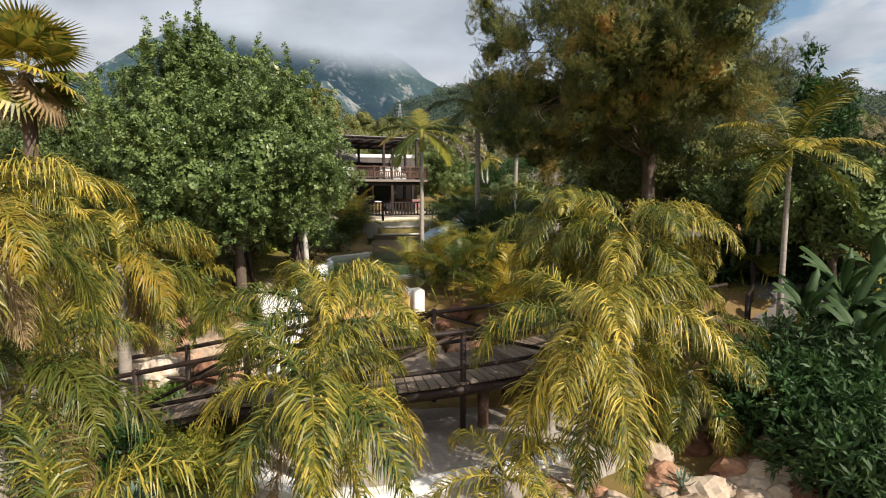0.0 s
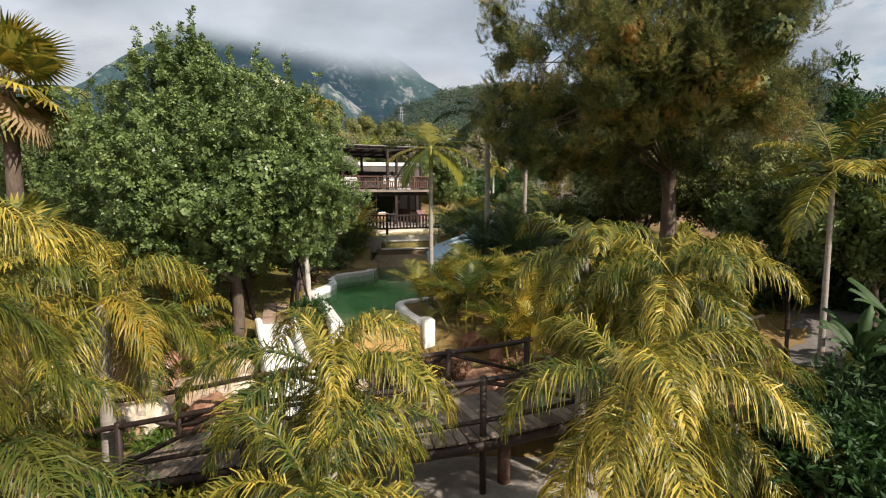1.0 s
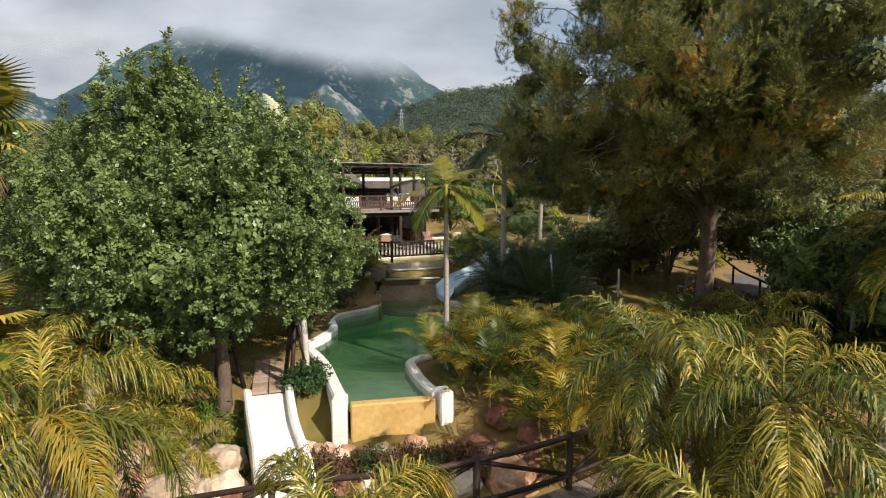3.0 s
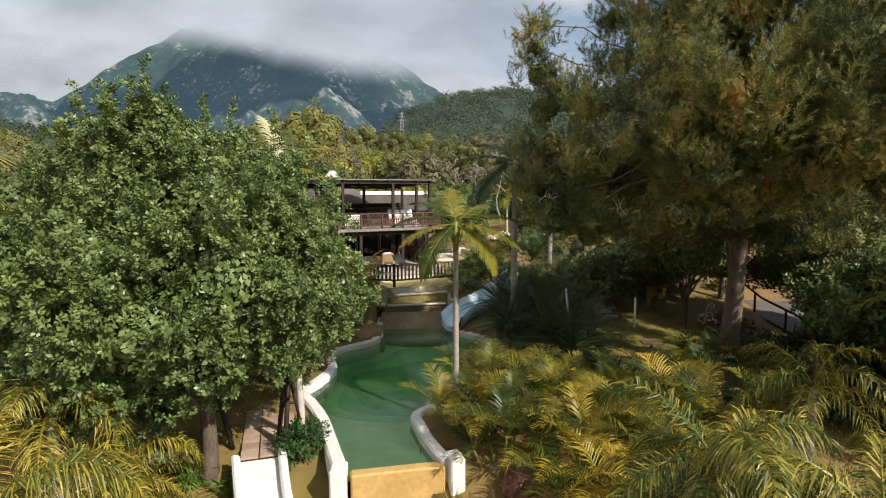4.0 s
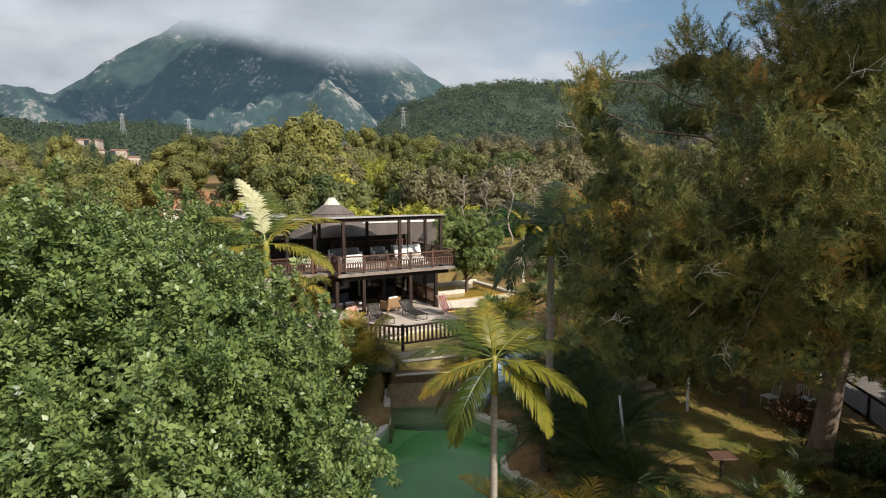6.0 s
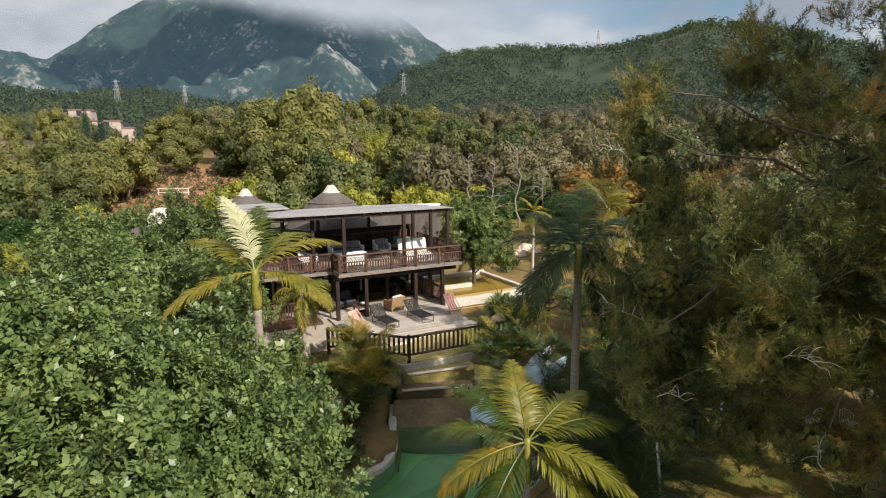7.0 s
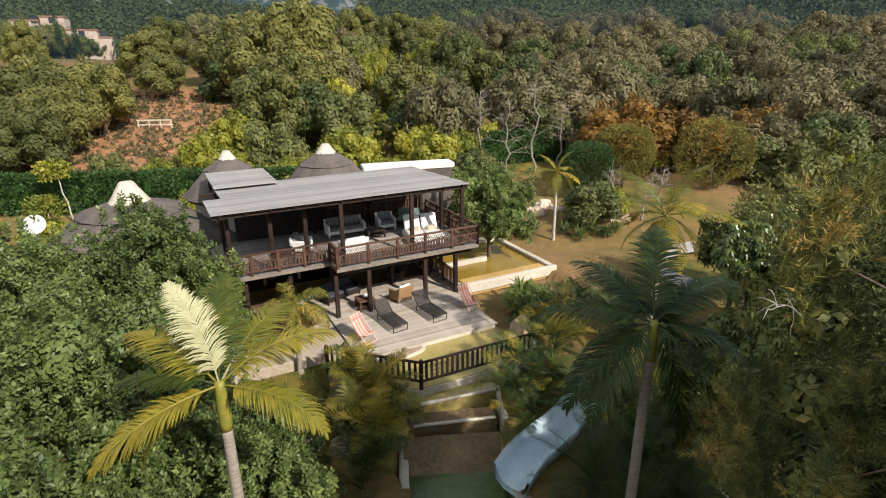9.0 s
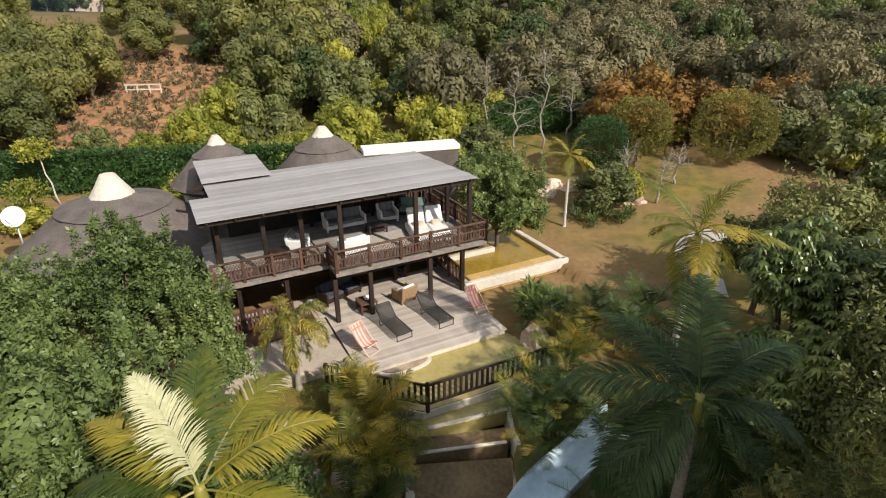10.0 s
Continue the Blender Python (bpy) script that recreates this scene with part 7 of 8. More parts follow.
def leaf_fan(name, label, x, y, z, stems, leaves, reach, width, mat, group, spread=0.35, seed=0):
    """A bush of upright stems, each with long blade leaves that arch outwards and hang at the tip."""
    R = np.random.default_rng(7000 + seed)
    root = thing(name, label, "plant", group, at=pose(x, y, z))
    for q in range(stems):
        w0 = q * 2.4 + R.uniform(-0.3, 0.3)
        foot = np.array((math.cos(w0) * spread * math.sqrt(q / stems), math.sin(w0) * spread * math.sqrt(q / stems), -0.05))
        g = Geo()
        w = R.uniform(0, 6.28, leaves)
        e = R.uniform(0.35, 1.35, leaves)
        D = np.stack([np.cos(w) * np.cos(e), np.sin(w) * np.cos(e), np.sin(e)], 1) + np.array((math.cos(w0), math.sin(w0), 0)) * 0.25
        D = unit(D)
        L = reach * R.uniform(0.7, 1.15, leaves)[:, None]
        S = unit(np.cross(D, (0, 0, 1.0)))
        B = foot + np.zeros_like(D) + np.array((0, 0, 1.0)) * R.uniform(0, 0.35, leaves)[:, None] * reach
        P1 = B + D * L * 0.3
        P2 = P1 + unit(D + np.array((0, 0, -0.15))) * L * 0.35
        P3 = P2 + unit(D + np.array((0, 0, -0.75))) * L * 0.35
        for p, q2, a, c in ((B, P1, 0.15, 0.7), (P1, P2, 0.7, 1.0), (P2, P3, 1.0, 0.08)):
            g.quads(np.stack([p - S * width / 2 * a, p + S * width / 2 * a, q2 + S * width / 2 * c, q2 - S * width / 2 * c], 1))
        part("leaf_tuft", g.mesh("leaf_tuft", mat), root)
    return root


for i, (a, b) in enumerate(((7.2, -2.6), (8.1, -3.1), (6.9, -3.6), (7.8, -2.0))):
    leaf_fan("ginger_bush", "bushy plant with long bright green leaves beside the deck", *house_xy(a, b), ground_z(*house_xy(a, b)), 7, 26, 1.0, 0.11, "umbrella", "deck-side plants", 0.5, i)
for i, (x, y) in enumerate(((4.6, 48.2), (5.4, 47.6), (6.2, 48.4), (7.0, 47.8), (7.7, 48.5), (5.0, 49.3), (6.6, 49.4), (2.6, 48.6), (2.0, 47.7))):
    leaf_fan("bed_plant", "dark strap-leaved plant in the lawn's planting bed", x, y, ground_z(x, y), 4, 20, 0.75, 0.07, "shrub", "planting bed", 0.4, 20 + i)
for i, (x, y, h) in enumerate(((11.6, 20.2, 1.5), (12.3, 22.4, 1.6), (11.2, 23.6, 1.3), (10.4, 20.9, 1.2), (12.4, 19.0, 1.5), (9.6, 19.2, 1.1), (13.0, 24.6, 1.5))):
    leaf_fan("shade_plant", "dark broad-leaved plant in the pine's shade", x, y, ground_z(x, y), 7, 22, h, 0.12, "banana", "shade plants", 0.5, 40 + i)


def low_wall(x, y, rz, n):
    root = thing("stone_step", "pale rough stone steps beside the planting", "steps", at=pose(x, y, ground_z(x, y), 0, 0, rz))
    for i in range(n):
        part("slab", Geo().box((1.6 - 0.15 * i, 0.42, 0.2), (0, 0.4 * i, -0.05 + 0.17 * i), c=0.2).mesh("slab", "rock"), root)


low_wall(8.6, 50.4, 10, 4)
low_wall(5.9, 29.4, 20, 3)


def sapling(x, y, h, lean):
    """A young tree: a thin bent pale stem with a flat yellow-green top."""
    root = thing("young_tree", "young tree with thin pale stem and yellow-green top", "tree", "young trees by the hedge", at=pose(x, y, ground_z(x, y)))
    P = limb((0, 0, -0.1), (lean, 0, h), 0)
    part("trunk", Geo().tube(P, np.linspace(0.06, 0.03, 6), 7).mesh("trunk", "whitebark", True), root)
    L = [(np.array((lean + dx, dy, h + dz)), 0.42) for dx, dy, dz in ((0, 0, 0.1), (0.45, 0.1, 0), (-0.45, -0.1, 0), (0.1, 0.45, 0), (-0.1, -0.45, 0.05))]
    part("crown", quad_mesh("crown", sprigs(L, 150, 7, 0.22, 0.1, droop=0.3), "loquat"), root)


sapling(-27.0, 50.6, 3.4, -0.7)
sapling(-25.9, 47.2, 2.2, -0.3)


def agave(x, y, r, seed):
    root = thing("agave", "spiky grey-green agave rosette in the rock bank", "agave", "agaves", at=pose(x, y, ground_z(x, y)))
    n = 26
    w = np.arange(n) * 2.39996
    e = np.linspace(1.4, 0.1, n)
    D = np.stack([np.cos(w) * np.cos(e), np.sin(w) * np.cos(e), np.sin(e)], 1)
    me = Geo().quads(blades(np.zeros((n, 3)) + (0, 0, 0.05), D, np.full(n, r), np.full(n, r * 0.16), np.tile((0, 0, 1.0), (n, 1)), 0.3)).mesh("leaves", "flower")
    part("leaves", me, root)


for i, (x, y, r) in enumerate(((-3.0, 8.0, 0.6), (-1.2, 8.3, 0.55), (-1.7, 7.7, 0.6), (4.4, 9.7, 0.5), (3.4, 8.7, 0.5), (-5.8, 12.6, 0.5), (-5.0, 12.9, 0.45), (-6.4, 12.9, 0.45), (-5.4, 9.2, 0.6))):
    agave(x, y, r, i)



def strap_clump(x, y, r, seed):
    root = thing("strap_lily", "bright green strap-leaved lily clump by the bridge", "plant", "strap lilies", at=pose(x, y, ground_z(x, y)))
    n = 60
    w = rng.uniform(0, 6.28, n)
    e = rng.uniform(0.5, 1.4, n)
    D = np.stack([np.cos(w) * np.cos(e), np.sin(w) * np.cos(e), np.sin(e)], 1)
    B = np.stack([np.cos(w), np.sin(w), 0 * w], 1) * rng.uniform(0, r * 0.5, n)[:, None]
    Q1 = B + D * r * 0.55
    S = unit(np.cross(D, (0, 0, 1.0))) * 0.02
    E2 = Q1 + unit(D * 0.6 + np.array((0, 0, -0.5))) * r * 0.5
    me = Geo().quads(np.stack([B - S, B + S, Q1 + S, Q1 - S], 1)).quads(np.stack([Q1 - S, Q1 + S, E2 + S * 0.1, E2 - S * 0.1], 1)).mesh("leaf_tuft", "straplily")
    part("leaf_tuft", me, root)


for i in range(46):
    strap_clump(rng.uniform(-8.6, -5.3), rng.uniform(12.9, 13.8) if i < 20 else rng.uniform(14.6, 17.2), rng.uniform(0.4, 0.6), i)

# ---- grass ----


def grass():
    n = 26000
    X, Y = rng.uniform(-9, 12, n), rng.uniform(17, 34, n)
    pool_edge = inside(X, Y, POOL * 1.0)
    keep = ~pool_edge & (((X < -4.2) | (X > 2.6)) & ((X < -5.4) | (X > 0)))
    X, Y = X[keep], Y[keep]
    Z = land(X, Y)
    k = len(X)
    P = np.stack([X, Y, Z], 1)
    D = unit(np.stack([rng.normal(0, 0.35, k), rng.normal(0, 0.35, k), np.ones(k)], 1))
    tagged(new("lawn_grass", quad_mesh("lawn_grass", blades(P, D, rng.uniform(0.03, 0.08, k), np.full(k, 0.025), unit(rng.normal(size=(k, 3)))), "loquat")), "short uneven lawn grass", "grass", kind="stuff")


grass()

# ---- garden things ----


def leaning_pole():
    root = thing("garden_pole", "leaning grey pole with a wire spiral on the lawn", "pole", at=pose(3.3, 23.3, ground_z(3.3, 23.3)))
    part("shaft", Geo().tube([(0, 0, -0.2), (-0.28, 0.1, 2.75)], 0.04, 8).mesh("shaft", "steel", True), root)
    for i in range(4):
        w = np.linspace(0, 2 * math.pi, 20)
        P = np.stack([0.5 * np.cos(w) - 0.12, 0.3 * np.sin(w), 0 * w + 1.2 + 0.05 * i + 0.03 * np.sin(w * 2 + i)], 1)
        part("wire", Geo().tube(P, 0.012, 5).mesh("wire", "steel", True), root)


leaning_pole()
thing("white_post", "slim white post at the lawn edge", "post", at=pose(7.0, 28.2, ground_z(7.0, 28.2)), data=Geo().tube([(0, 0, -0.1), (0, 0, 0.1), (0, 0, 1.25), (0, 0, 1.28)], [0.06, 0.045, 0.045, 0.02], 10).mesh("white_post", "white", True))


def garden_chair(at):
    root = thing("garden_chair", "white metal garden chair under the pine", "chair", "white garden chairs", at=at)
    part("seat", Geo().box((0.45, 0.45, 0.03), (0, 0, 0.42), c=0.3).mesh("seat", "white"), root)
    for sx in (-0.2, 0.2):
        for sy in (-0.2, 0.2):
            part("leg", Geo().tube([(sx, sy, 0), (sx * 0.9, sy * 0.9, 0.43)], 0.015, 6).mesh("leg", "white"), root)
        part("back_post", Geo().tube([(sx, 0.2, 0.43), (sx, 0.28, 0.9)], 0.015, 6).mesh("back_post", "white"), root)
    P = curve([(-0.2, 0.28, 0.88), (-0.1, 0.29, 0.97), (0.1, 0.29, 0.97), (0.2, 0.28, 0.88)], 10)
    part("back_arch", Geo().tube(P, 0.015, 6).mesh("back_arch", "white"), root)
    for i in range(4):
        x = -0.12 + 0.08 * i
        part("back_bar", Geo().tube([(x, 0.22, 0.45), (x, 0.29, 0.93)], 0.008, 5).mesh("back_bar", "white"), root)


gc = [(10.1, 28.5, 200), (11.3, 28.3, 120)]
for x, y, rz in gc:
    garden_chair(pose(x, y, ground_z(x, y), 0, 0, rz))


def bird_table(x, y):
    root = thing("bird_table", "dark wooden bird table on the lawn", "bird table", at=pose(x, y, ground_z(x, y)))
    part("post", Geo().tube([(0, 0, -0.1), (0, 0, 0.75)], [0.05, 0.04], 8).mesh("post", "wood", True), root)
    part("tray", Geo().box((0.7, 0.5, 0.05), (0, 0, 0.75), c=0.3).mesh("tray", "redwood"), root)


bird_table(6.1, 23.9)


def lawn_path():
    g = line2([(9.4, 14.6), (11.2, 17.6), (12.6, 21.0), (13.8, 25.5), (14.2, 31)], 40)
    wall = thing("path", "grey paved garden path with dark handrails", "path", kind="structure")
    V = [(p[0] + s, p[1] - s * 0.3, ground_z(p[0], p[1]) + 0.09) for p in g for s in (-1.0, 1.0)]
    F = [(2 * i, 2 * i + 1, 2 * i + 3, 2 * i + 2) for i in range(39)]
    part("slab", Geo().add(V, F).mesh("slab", "shadepath"), wall)
    rail = thing("path_railing", "dark timber railing along the garden path", "railing")
    Z = np.array([ground_z(x, y) for x, y in g])
    E = np.stack([g[:, 0] - 1.1, g[:, 1] + 0.3, Z + 0.95], 1)
    part("handrail", Geo().tube(E, 0.05, 6).mesh("handrail", "wood", True), rail)
    for i in range(0, 40, 4):
        part("post", Geo().tube([E[i] - (0, 0, 1.05), E[i] + (0, 0, 0.05)], 0.05, 7).mesh("post", "wood", True), rail)


lawn_path()
P2 = line2([(9.6, 40.0), (8.4, 42.5), (9.8, 45.0), (12.6, 46.2), (16, 46)], 24)
tagged(new("lawn_path", Geo().add([(p[0] + s * 0.3, p[1] + s, ground_z(p[0], p[1]) + 0.17) for p in P2 for s in (-0.9, 0.9)], [(2 * i, 2 * i + 1, 2 * i + 3, 2 * i + 2) for i in range(23)]).mesh("lawn_path", "pathgrey")), "pale grey curved path on the far lawn", "path", kind="structure")


def dish():
    root = thing("satellite_dish", "white satellite dish on a short mast", "dish", at=pose(-23.0, 42.0, ground_z(-23, 42)))
    part("mast", Geo().tube([(0, 0, -0.2), (0, 0, 2.7)], 0.05, 8).mesh("mast", "steel", True), root)
    g = Geo()
    V = [(0.95 * r * math.cos(w), 0.95 * r * math.sin(w), 0.2 * r * r) for r in np.linspace(0.02, 1, 7) for w in np.linspace(0, 2 * math.pi, 25)[:-1]]
    F = [(i * 24 + j, i * 24 + (j + 1) % 24, (i + 1) * 24 + (j + 1) % 24, (i + 1) * 24 + j) for i in range(6) for j in range(24)]
    part("reflector", g.add(V, F).mesh("reflector", "white", True), root, pose(0, 0, 2.9, 62, 0, 22) @ Matrix.Scale(0.52, 4))
    part("feed_arm", Geo().tube([(0, -0.2, 2.5), (0.3, -0.9, 3.1)], 0.02, 6).mesh("feed_arm", "steel"), root)


dish()

# ---- beyond the garden ----


def hedge_row(label, x0, y0, x1, y1, h, w, n):
    root = thing("hedge", label, "hedge")
    t = rng.random(n)
    X, Y = x0 + (x1 - x0) * t, y0 + (y1 - y0) * t
    D = unit(rng.normal(size=(n, 3)))
    P = np.stack([X + D[:, 0] * w, Y + D[:, 1] * w, land(X, Y) + h * 0.5 + np.clip(D[:, 2] * 1.5, -1, 1) * h * 0.5], 1)
    Dk = unit(np.repeat(D, 6, 0) + rng.normal(0, 0.8, (n * 6, 3)))
    Q = blades(np.repeat(P, 6, 0) + rng.normal(0, 0.08, (n * 6, 3)), Dk, np.full(n * 6, 0.22), np.full(n * 6, 0.12), unit(rng.normal(size=(n * 6, 3))))
    part("foliage", quad_mesh("foliage", Q, "hedge"), root)
    core = Geo().add([(x0, y0, ground_z(x0, y0) - 0.2), (x1, y1, ground_z(x1, y1) - 0.2), (x1, y1, ground_z(x1, y1) + h * 0.9), (x0, y0, ground_z(x0, y0) + h * 0.9),
                      (x0, y0 + w, ground_z(x0, y0) - 0.2), (x1, y1 + w, ground_z(x1, y1) - 0.2), (x1, y1 + w, ground_z(x1, y1) + h * 0.9), (x0, y0 + w, ground_z(x0, y0) + h * 0.9)],
                     [(0, 1, 2, 3), (4, 5, 6, 7), (3, 2, 6, 7), (0, 3, 7, 4), (1, 2, 6, 5)])
    part("core", core.mesh("core", "hedge"), root)


hedge_row("tall clipped dark green boundary hedge", -42, 51.5, -11, 53.5, 2.6, 0.7, 4200)
hedge_row("tall clipped dark green boundary hedge", 0.5, 63, 13, 66, 2.6, 0.7, 1800)


def far_kind(name, label, leaf, height, radii, trunk, lobes, size, count, per, length, width, bark="bark", **more):
    return tree(name, label, pose(0, -200, -40), height, radii, trunk, 0.16, leaf, bark, lobes, size, count, per, length, width, **more)


KINDS = {
    "loquat": [far_kind("loquat_tree", "yellow-green loquat tree behind the huts", "loquat", 2.1, (1.6, 1.6, 1.5), 1.7, 11, 0.7, 560, 7, 0.17, 0.08, up=0.2, top=0.5) for _ in range(2)],
    "olive": [far_kind("olive_tree", "grey-green olive tree on the slope", "olive", 2.1, (2.0, 2.0, 1.8), 1.8, 11, 0.85, 480, 7, 0.15, 0.07, top=0.4) for _ in range(2)],
    "oak": [far_kind("oak_tree", "brownish cork oak on the hillside", "oak", 2.6, (2.6, 2.6, 2.2), 2.2, 14, 1.0, 520, 7, 0.16, 0.09, top=0.4) for _ in range(4)],
    "pine": [far_kind("stone_pine", "olive-green stone pine on the slope", "stonepine", 3.1, (2.5, 2.5, 2.7), 2.4, 14, 0.95, 440, 8, 0.19, 0.05, up=0.8, top=0.5) for _ in range(2)],
    "rust": [far_kind("autumn_tree", "small tree with rusty autumn leaves", "rust", 2.1, (1.7, 1.7, 1.5), 1.6, 10, 0.75, 420, 7, 0.17, 0.085) for _ in range(1)],
    "dark": [far_kind("dark_tree", "dark green tree on the slope", "shrub", 2.4, (2.2, 2.2, 2.2), 2.0, 11, 0.95, 440, 7, 0.18, 0.085, top=0.4) for _ in range(2)],
}


def plant(kind, x, y, s, i):
    src = KINDS[kind][i % len(KINDS[kind])]
    m = pose(x, y, ground_z(x, y) - 0.75 * s, 0, 0, rng.uniform(0, 360)) @ Matrix.Diagonal((s * rng.uniform(0.9, 1.15), s * rng.uniform(0.9, 1.15), s * rng.uniform(0.85, 1.2), 1))
    ob = copy_thing(src, m)
    ob.matrix_basis = m
    ob["group"] = "trees behind the garden"


i = 0
for x, y, s in ((-24, 57, 0.95), (-21.5, 58.5, 1.1), (-18.5, 56.5, 1.0), (-15.8, 58.5, 1.15), (-12.5, 56.5, 1.0), (-9.8, 58.5, 1.2), (-6.9, 56.2, 1.05), (-3.6, 58.5, 1.2), (-0.5, 57.5, 1.0), (-17, 61.5, 1.1), (-11, 62, 1.25), (-5, 62.5, 1.2), (-1.5, 61.5, 1.1), (-27, 55.5, 0.8), (-23, 48.5, 0.6), (-20.5, 47.5, 0.7), (-26.5, 47.0, 0.7), (-18.8, 49.5, 0.7), (-7.2, 54.0, 0.8), (-2.9, 54.5, 0.85), (-30, 46.2, 0.7), (-14, 54.5, 0.8)):
    plant("loquat" if i % 5 != 3 else "olive", x, y, s, i)
    i += 1
for x, y, s in ((13.5, 60.5, 0.9), (21.5, 59, 1.2), (8.2, 51.0, 0.8), (6.6, 50.0, 0.9), (25, 55, 1.3)):
    plant("olive" if i % 2 else "loquat", x, y, s, i)
    i += 1
for x, y in ((10.6, 60.5), (13.8, 62), (16, 61.5), (19.5, 62), (22.5, 62.5), (12.2, 63)):
    plant("rust", x, y, rng.uniform(1.4, 1.8), i)
    i += 1
for x, y, s in ((-38, 74, 1.4), (-41.5, 78, 1.5), (-45, 73, 1.3), (-26, 88, 1.9), (-21, 90, 2.0), (-17.5, 86, 1.7), (-30, 93, 1.7), (-24, 98, 2.0), (-48, 66, 1.3), (-54, 70, 1.4), (-34, 58, 1.0), (-39, 62, 1.1), (-40, 68, 1.4), (-44.5, 66, 1.3), (-37, 64.5, 1.1), (-47, 79, 1.4), (-50, 74, 1.3), (-43, 84, 0.9), (-28, 93, 1.7), (-33, 97, 1.8), (-66, 104, 1.2), (-22, 80, 1.5), (-19, 76, 1.4)):
    plant("pine", x, y, s, i)
    i += 1


for x, y, s in ((-91, 149, 1.5), (-96, 151, 1.6), (-87, 151, 1.2), (-101, 152, 1.6), (-84.5, 142, 1.1), (-79, 141, 1.2), (-89, 143, 1.3), (-106, 154, 1.5)):
    plant("dark" if i % 2 else "pine", x, y, s, i)
    i += 1


def clear(x, y):
    return (-47 < x < -22 and 58 < y < 86) or (-100 < x < -70 and 128 < y < 150)


done = 0
while done < 360:
    y = 64 + 92 * rng.random() ** 1.35
    x = rng.uniform(-0.95, 1.0) * y
    if clear(x, y) or (x > 0.5 and x < 28 and y < 66) or (-0.72 < x / y < -0.46 and 68 < y < 150):
        continue
    side = x / y
    if side < -0.2:
        kind = ("pine", "olive", "dark", "pine", "loquat", "oak")[rng.integers(6)]
    elif side < 0.02:
        kind = ("oak", "olive", "pine", "loquat", "dark")[rng.integers(5)]
    else:
        kind = ("oak", "oak", "oak", "dark", "olive", "oak")[rng.integers(6)]
    plant(kind, x, y, rng.uniform(0.8, 1.35) * (1.0 + 0.002 * y), done)
    done += 1
for y0 in (44, 50, 56, 62):
    for q in range(7):
        x = -26 - 4.5 * q - rng.uniform(0, 3)
        if x < -34 or y0 < 50:
            plant(("olive", "dark", "pine", "loquat")[rng.integers(4)], x - 4, y0 + rng.uniform(-2, 2) - 3, rng.uniform(0.8, 1.3), q)
for y0 in (22, 28, 34, 40, 47, 54, 60):
    for q in range(5):
        x = 17.5 + 5 * q + rng.uniform(0, 3)
        if x < 20 and y0 > 38:
            continue
        plant(("olive", "dark", "oak", "dark")[rng.integers(4)], x, y0 + rng.uniform(-2, 2), rng.uniform(0.6, 0.95) * (1 + max(0, y0 - 36) * 0.02), q)
for y0 in (18, 24, 30, 36):
    for q in range(4):
        x, y = -22 - 5 * q - rng.uniform(0, 3), y0 + rng.uniform(-2, 2)
        if y < 31 or x < -27:
            plant(("dark", "olive", "pine")[rng.integers(3)], x, y, rng.uniform(0.9, 1.4), q)
for group in KINDS.values():
    for src in group:
        for o in (*src.children_recursive, src):
            bpy.data.objects.remove(o)


def bare_tree(x, y, h):
    root = thing("bare_tree", "leafless pale grey tree beyond the lawn", "tree", "bare trees", at=pose(x, y, ground_z(x, y)))
    g = Geo()
    S = limb((0, 0, -0.2), (rng.uniform(-0.3, 0.3), rng.uniform(-0.3, 0.3), h), 0, 9)
    g.tube(S, np.linspace(0.1, 0.015, 9), 7)
    for k in range(24):
        z = h * rng.uniform(0.35, 0.95)
        w, l = rng.uniform(0, 6.28), (h - z) * 0.35 + 0.5
        b = np.array([np.interp(z, S[:, 2], S[:, q]) for q in range(3)])
        e = b + np.array((math.cos(w) * l, math.sin(w) * l, l * rng.uniform(0.0, 0.55)))
        L = limb(b, e, 0.12)
        g.tube(L, np.linspace(0.022, 0.006, 6), 4)
        for q in (2, 3, 4):
            g.tube([L[q], L[q] + rng.normal(0, 0.25, 3) + (0, 0, 0.2)], [0.012, 0.005], 3)
    part("trunk", g.mesh("trunk", "palmbark", True), root)


for x, y, h in ((0.2, 61.5, 6.4), (1.95, 58.9, 6), (4.4, 60.2, 7.2), (6.8, 63, 5), (10.0, 50.5, 2.4), (8.8, 52.5, 2.6), (12.2, 53.5, 2.4)):
    bare_tree(x, y, h)


def cypress(x, y, h):
    root = thing("cypress", "slim dark cypress on the skyline", "tree", "cypresses", at=pose(x, y, ground_z(x, y)))
    lobes = [(np.array((0, 0, h * t)), h * 0.06 * (1 - abs(t - 0.4)) + 0.05) for t in np.linspace(0.12, 0.97, 12)]
    part("trunk", Geo().tube([(0, 0, -0.3), (0, 0, h * 0.5)], [0.16, 0.08], 7).mesh("trunk", "bark"), root)
    part("crown", quad_mesh("crown", sprigs(lobes, 520, 7, 0.24, 0.09, up=1.8), "hedge"), root)


for x, y, h in ((13.55, 21.0, 8.2), (16.6, 25, 7.7), (17.2, 25, 7.5), (17.9, 25, 7.6), (-80, 134, 9), (-78, 136, 8)):
    cypress(x, y, h)


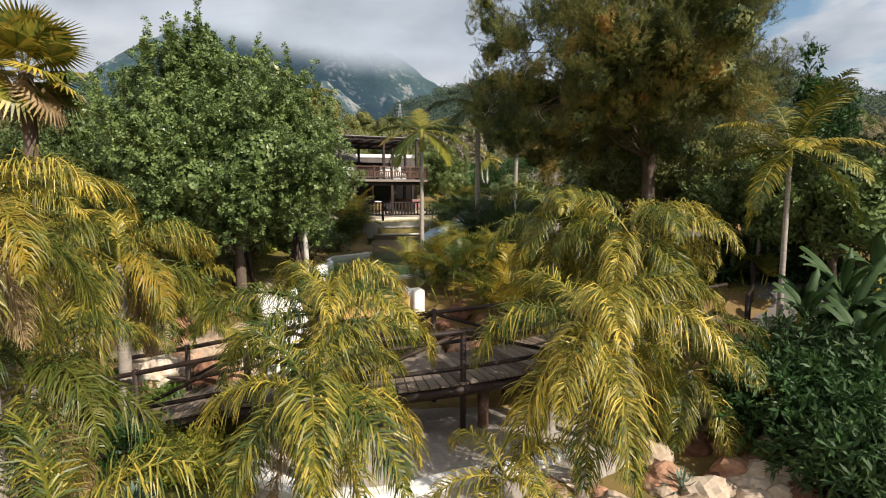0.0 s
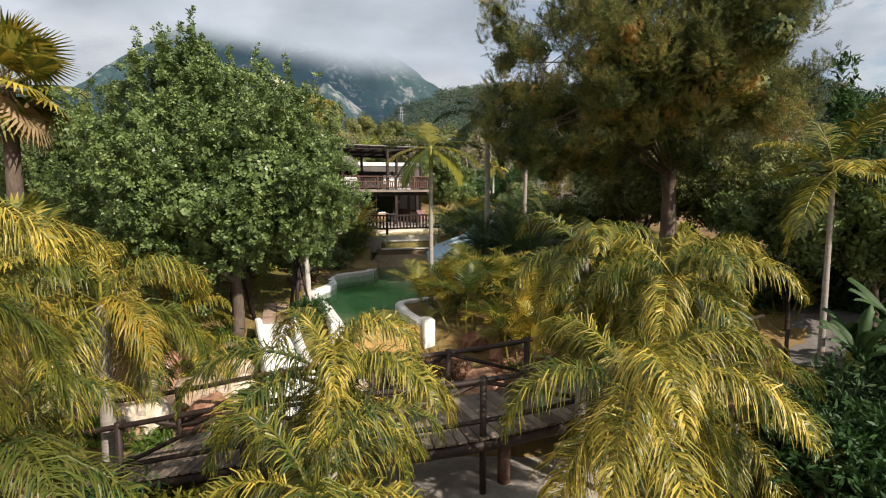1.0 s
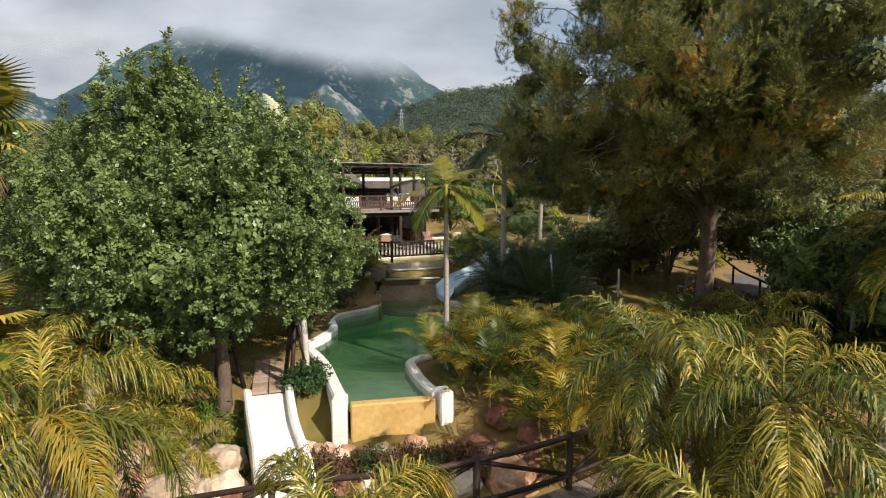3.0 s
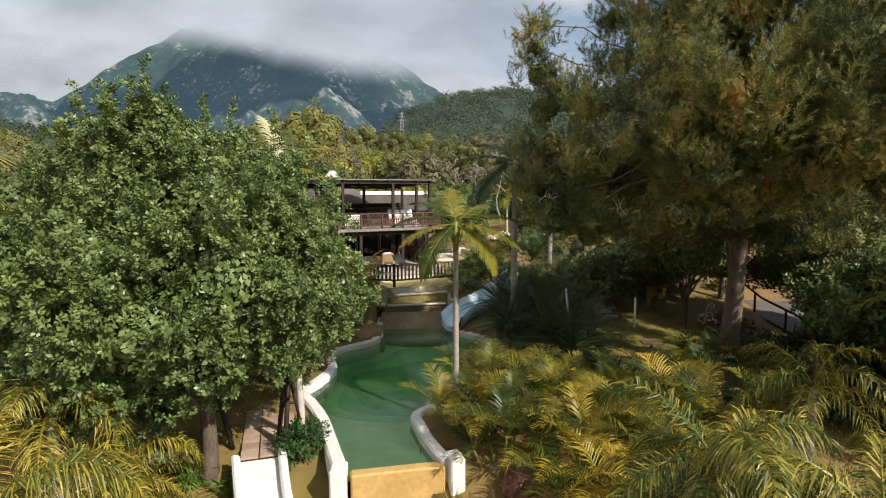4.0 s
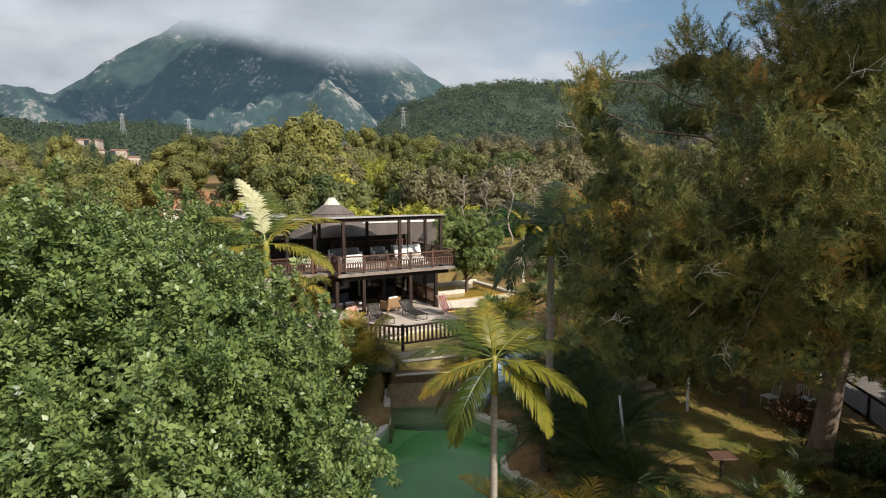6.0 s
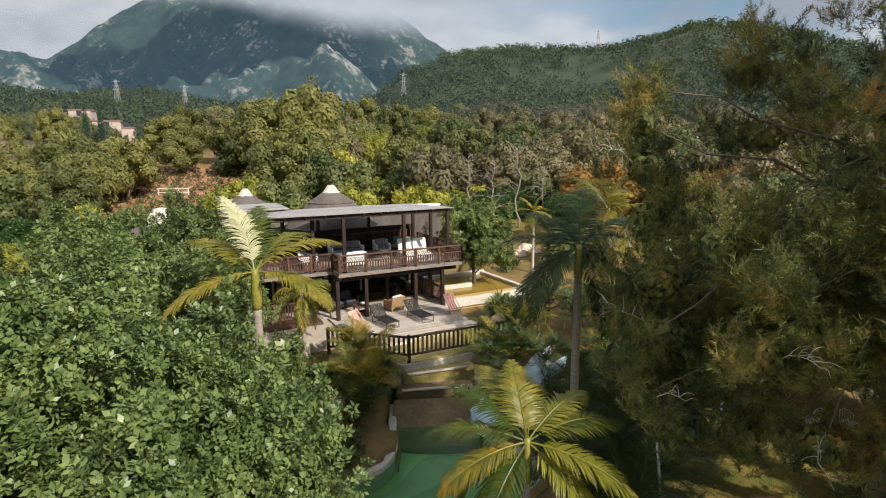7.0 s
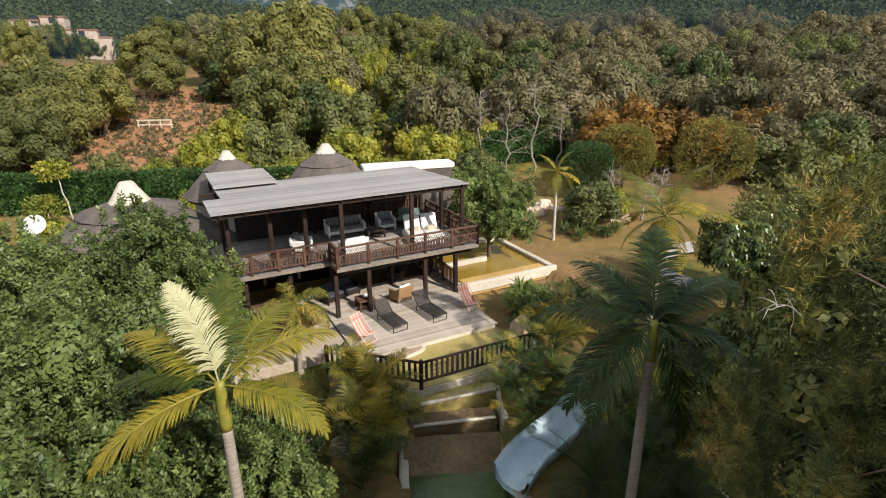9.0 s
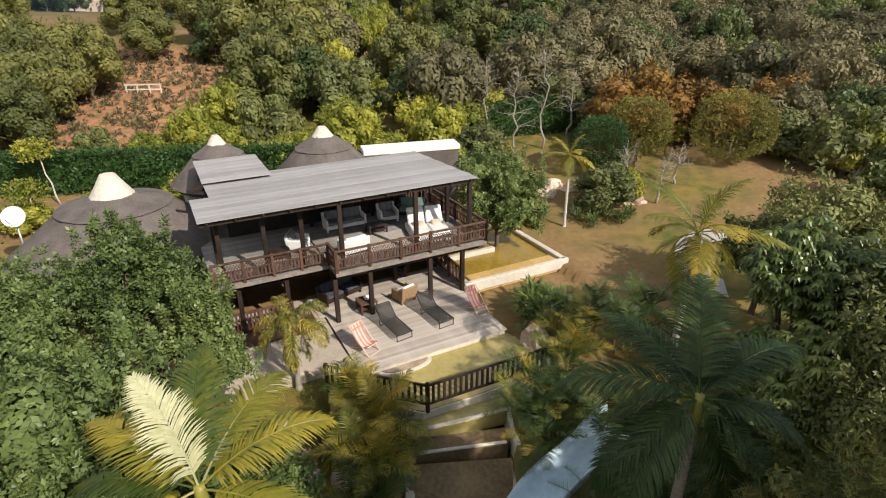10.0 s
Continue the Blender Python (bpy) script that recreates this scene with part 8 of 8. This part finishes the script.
def villa(x, y, rz, z, boxes):
    root = thing("far_villa", "far pinkish villa with flat terraces and tiled roof", "house", "hillside villas", at=pose(x, y, z, 0, 0, rz))
    for (bx, by, w, d, h) in boxes:
        wall = part("wall", Geo().box((w, d, h + 8.5), (0, 0, -9.0), c=0.02).mesh("wall", "villa"), root, pose(bx, by, 0))
        part("parapet", Geo().box((w + 0.3, d + 0.3, 0.35), c=0.1).mesh("parapet", "tile" if h < 4 else "villa"), wall, pose(0, 0, h - 0.5))
        for k in range(max(1, int(w / 3.2))):
            wx = -w / 2 + (k + 0.5) * w / max(1, int(w / 3.2))
            win = part("window", Geo().box((1.2, 0.12, 1.5), c=0.05).mesh("window", "glass"), wall, pose(wx, -d / 2 - 0.02, 0.8))


villa(-97, 160, 15, 18.6, ((0, 0, 5, 5, 2.6), (-6, 1, 7, 4, 1.8)))
villa(-84.8, 150, 25, 15.0, ((0, 0, 6, 5, 2.8), (4.2, 0.5, 3, 4, 1.3)))


def bench():
    root = thing("viewing_rail", "pale timber viewing platform rail on the bare slope", "railing", at=pose(-34.0, 76.4, ground_z(-34, 76.4), 0, 0, 5))
    for x in (-1.7, -0.6, 0.6, 1.7):
        part("post", Geo().box((0.12, 0.12, 1.0), (x, 0, -0.2)).mesh("post", "render"), root)
    for z in (0.4, 1.0):
        part("rail", Geo().box((3.7, 0.1, 0.13), (0, 0, z * 0.8)).mesh("rail", "render"), root)


bench()


def pylon(x, y, h):
    root = thing("pylon", "far lattice electricity pylon on the ridge", "pylon", "pylons", at=pose(x, y, ground_z(x, y) - 1))
    g = Geo()
    w = h * 0.09
    for sx in (-1, 1):
        for sy in (-1, 1):
            g.tube([(sx * w, sy * w, 0), (sx * w * 0.2, sy * w * 0.2, h)], h * 0.006, 4)
    for k in range(9):
        z, q = h * k / 9, w * (1 - 0.8 * k / 9)
        z2, q2 = h * (k + 1) / 9, w * (1 - 0.8 * (k + 1) / 9)
        for s in (-1, 1):
            g.tube([(-q, s * q, z), (q2, s * q2, z2)], h * 0.004, 3)
            g.tube([(q, s * q, z), (-q2, s * q2, z2)], h * 0.004, 3)
    part("mast", g.mesh("mast", "pylon"), root)
    for z in (0.72, 0.84, 0.96):
        part("crossarm", Geo().tube([(-h * 0.13, 0, h * z), (h * 0.13, 0, h * z)], h * 0.006, 4).mesh("crossarm", "pylon"), root)


pylon(-26, 342, 17)
pylon(-185, 330, 18)
pylon(-170, 380, 22)
pylon(108, 430, 16)


def woods():
    """Trees of the far hillsides, as small uneven crowns."""
    n = 7500
    Y = 150 + 480 * rng.random(n) ** 1.25
    X = rng.uniform(-1.05, 1.1, n) * Y
    keep = np.sin(X * 0.03 + 2) * np.cos(Y * 0.027) < 0.93
    X, Y = X[keep], Y[keep]
    n = len(X)
    s = rng.uniform(2.1, 4.3, n) * (1 + Y / 900)
    per = 50
    D = unit(rng.normal(size=(n * per, 3)) + np.array((0, 0, 0.35)))
    S = np.repeat(s, per)
    P = np.repeat(np.stack([X, Y, land(X, Y) + s * 0.35], 1), per, 0) + D * (S * rng.uniform(0.55, 1.05, n * per))[:, None] * np.array((1, 1, 0.8))
    T = unit(np.cross(D, rng.normal(size=D.shape)) + D * 0.3)
    Q = blades(P, T, S * rng.uniform(0.18, 0.34, n * per), S * 0.2, D, 0.1)
    tagged(new("far_woods", quad_mesh("far_woods", Q, "woods")), "dark green scrub woods on the far hills", "woods", kind="stuff")


woods()


def scrub():
    """Dry tussocks and low bushes on the bare slope behind the huts."""
    n = 1500
    X, Y = rng.uniform(-50, -20, n), rng.uniform(56, 92, n)
    s = rng.uniform(0.15, 0.55, n)
    per = 14
    D = unit(rng.normal(size=(n * per, 3)) + np.array((0, 0, 0.8)))
    P = np.repeat(np.stack([X, Y, land(X, Y)], 1), per, 0)
    S = np.repeat(s, per)
    tagged(new("slope_scrub", quad_mesh("slope_scrub", blades(P + D * S[:, None] * 0.3, D, S, S * 0.35, unit(rng.normal(size=D.shape))), "oak")), "dry tussocks and low scrub on bare earth", "scrub", kind="stuff")


scrub()
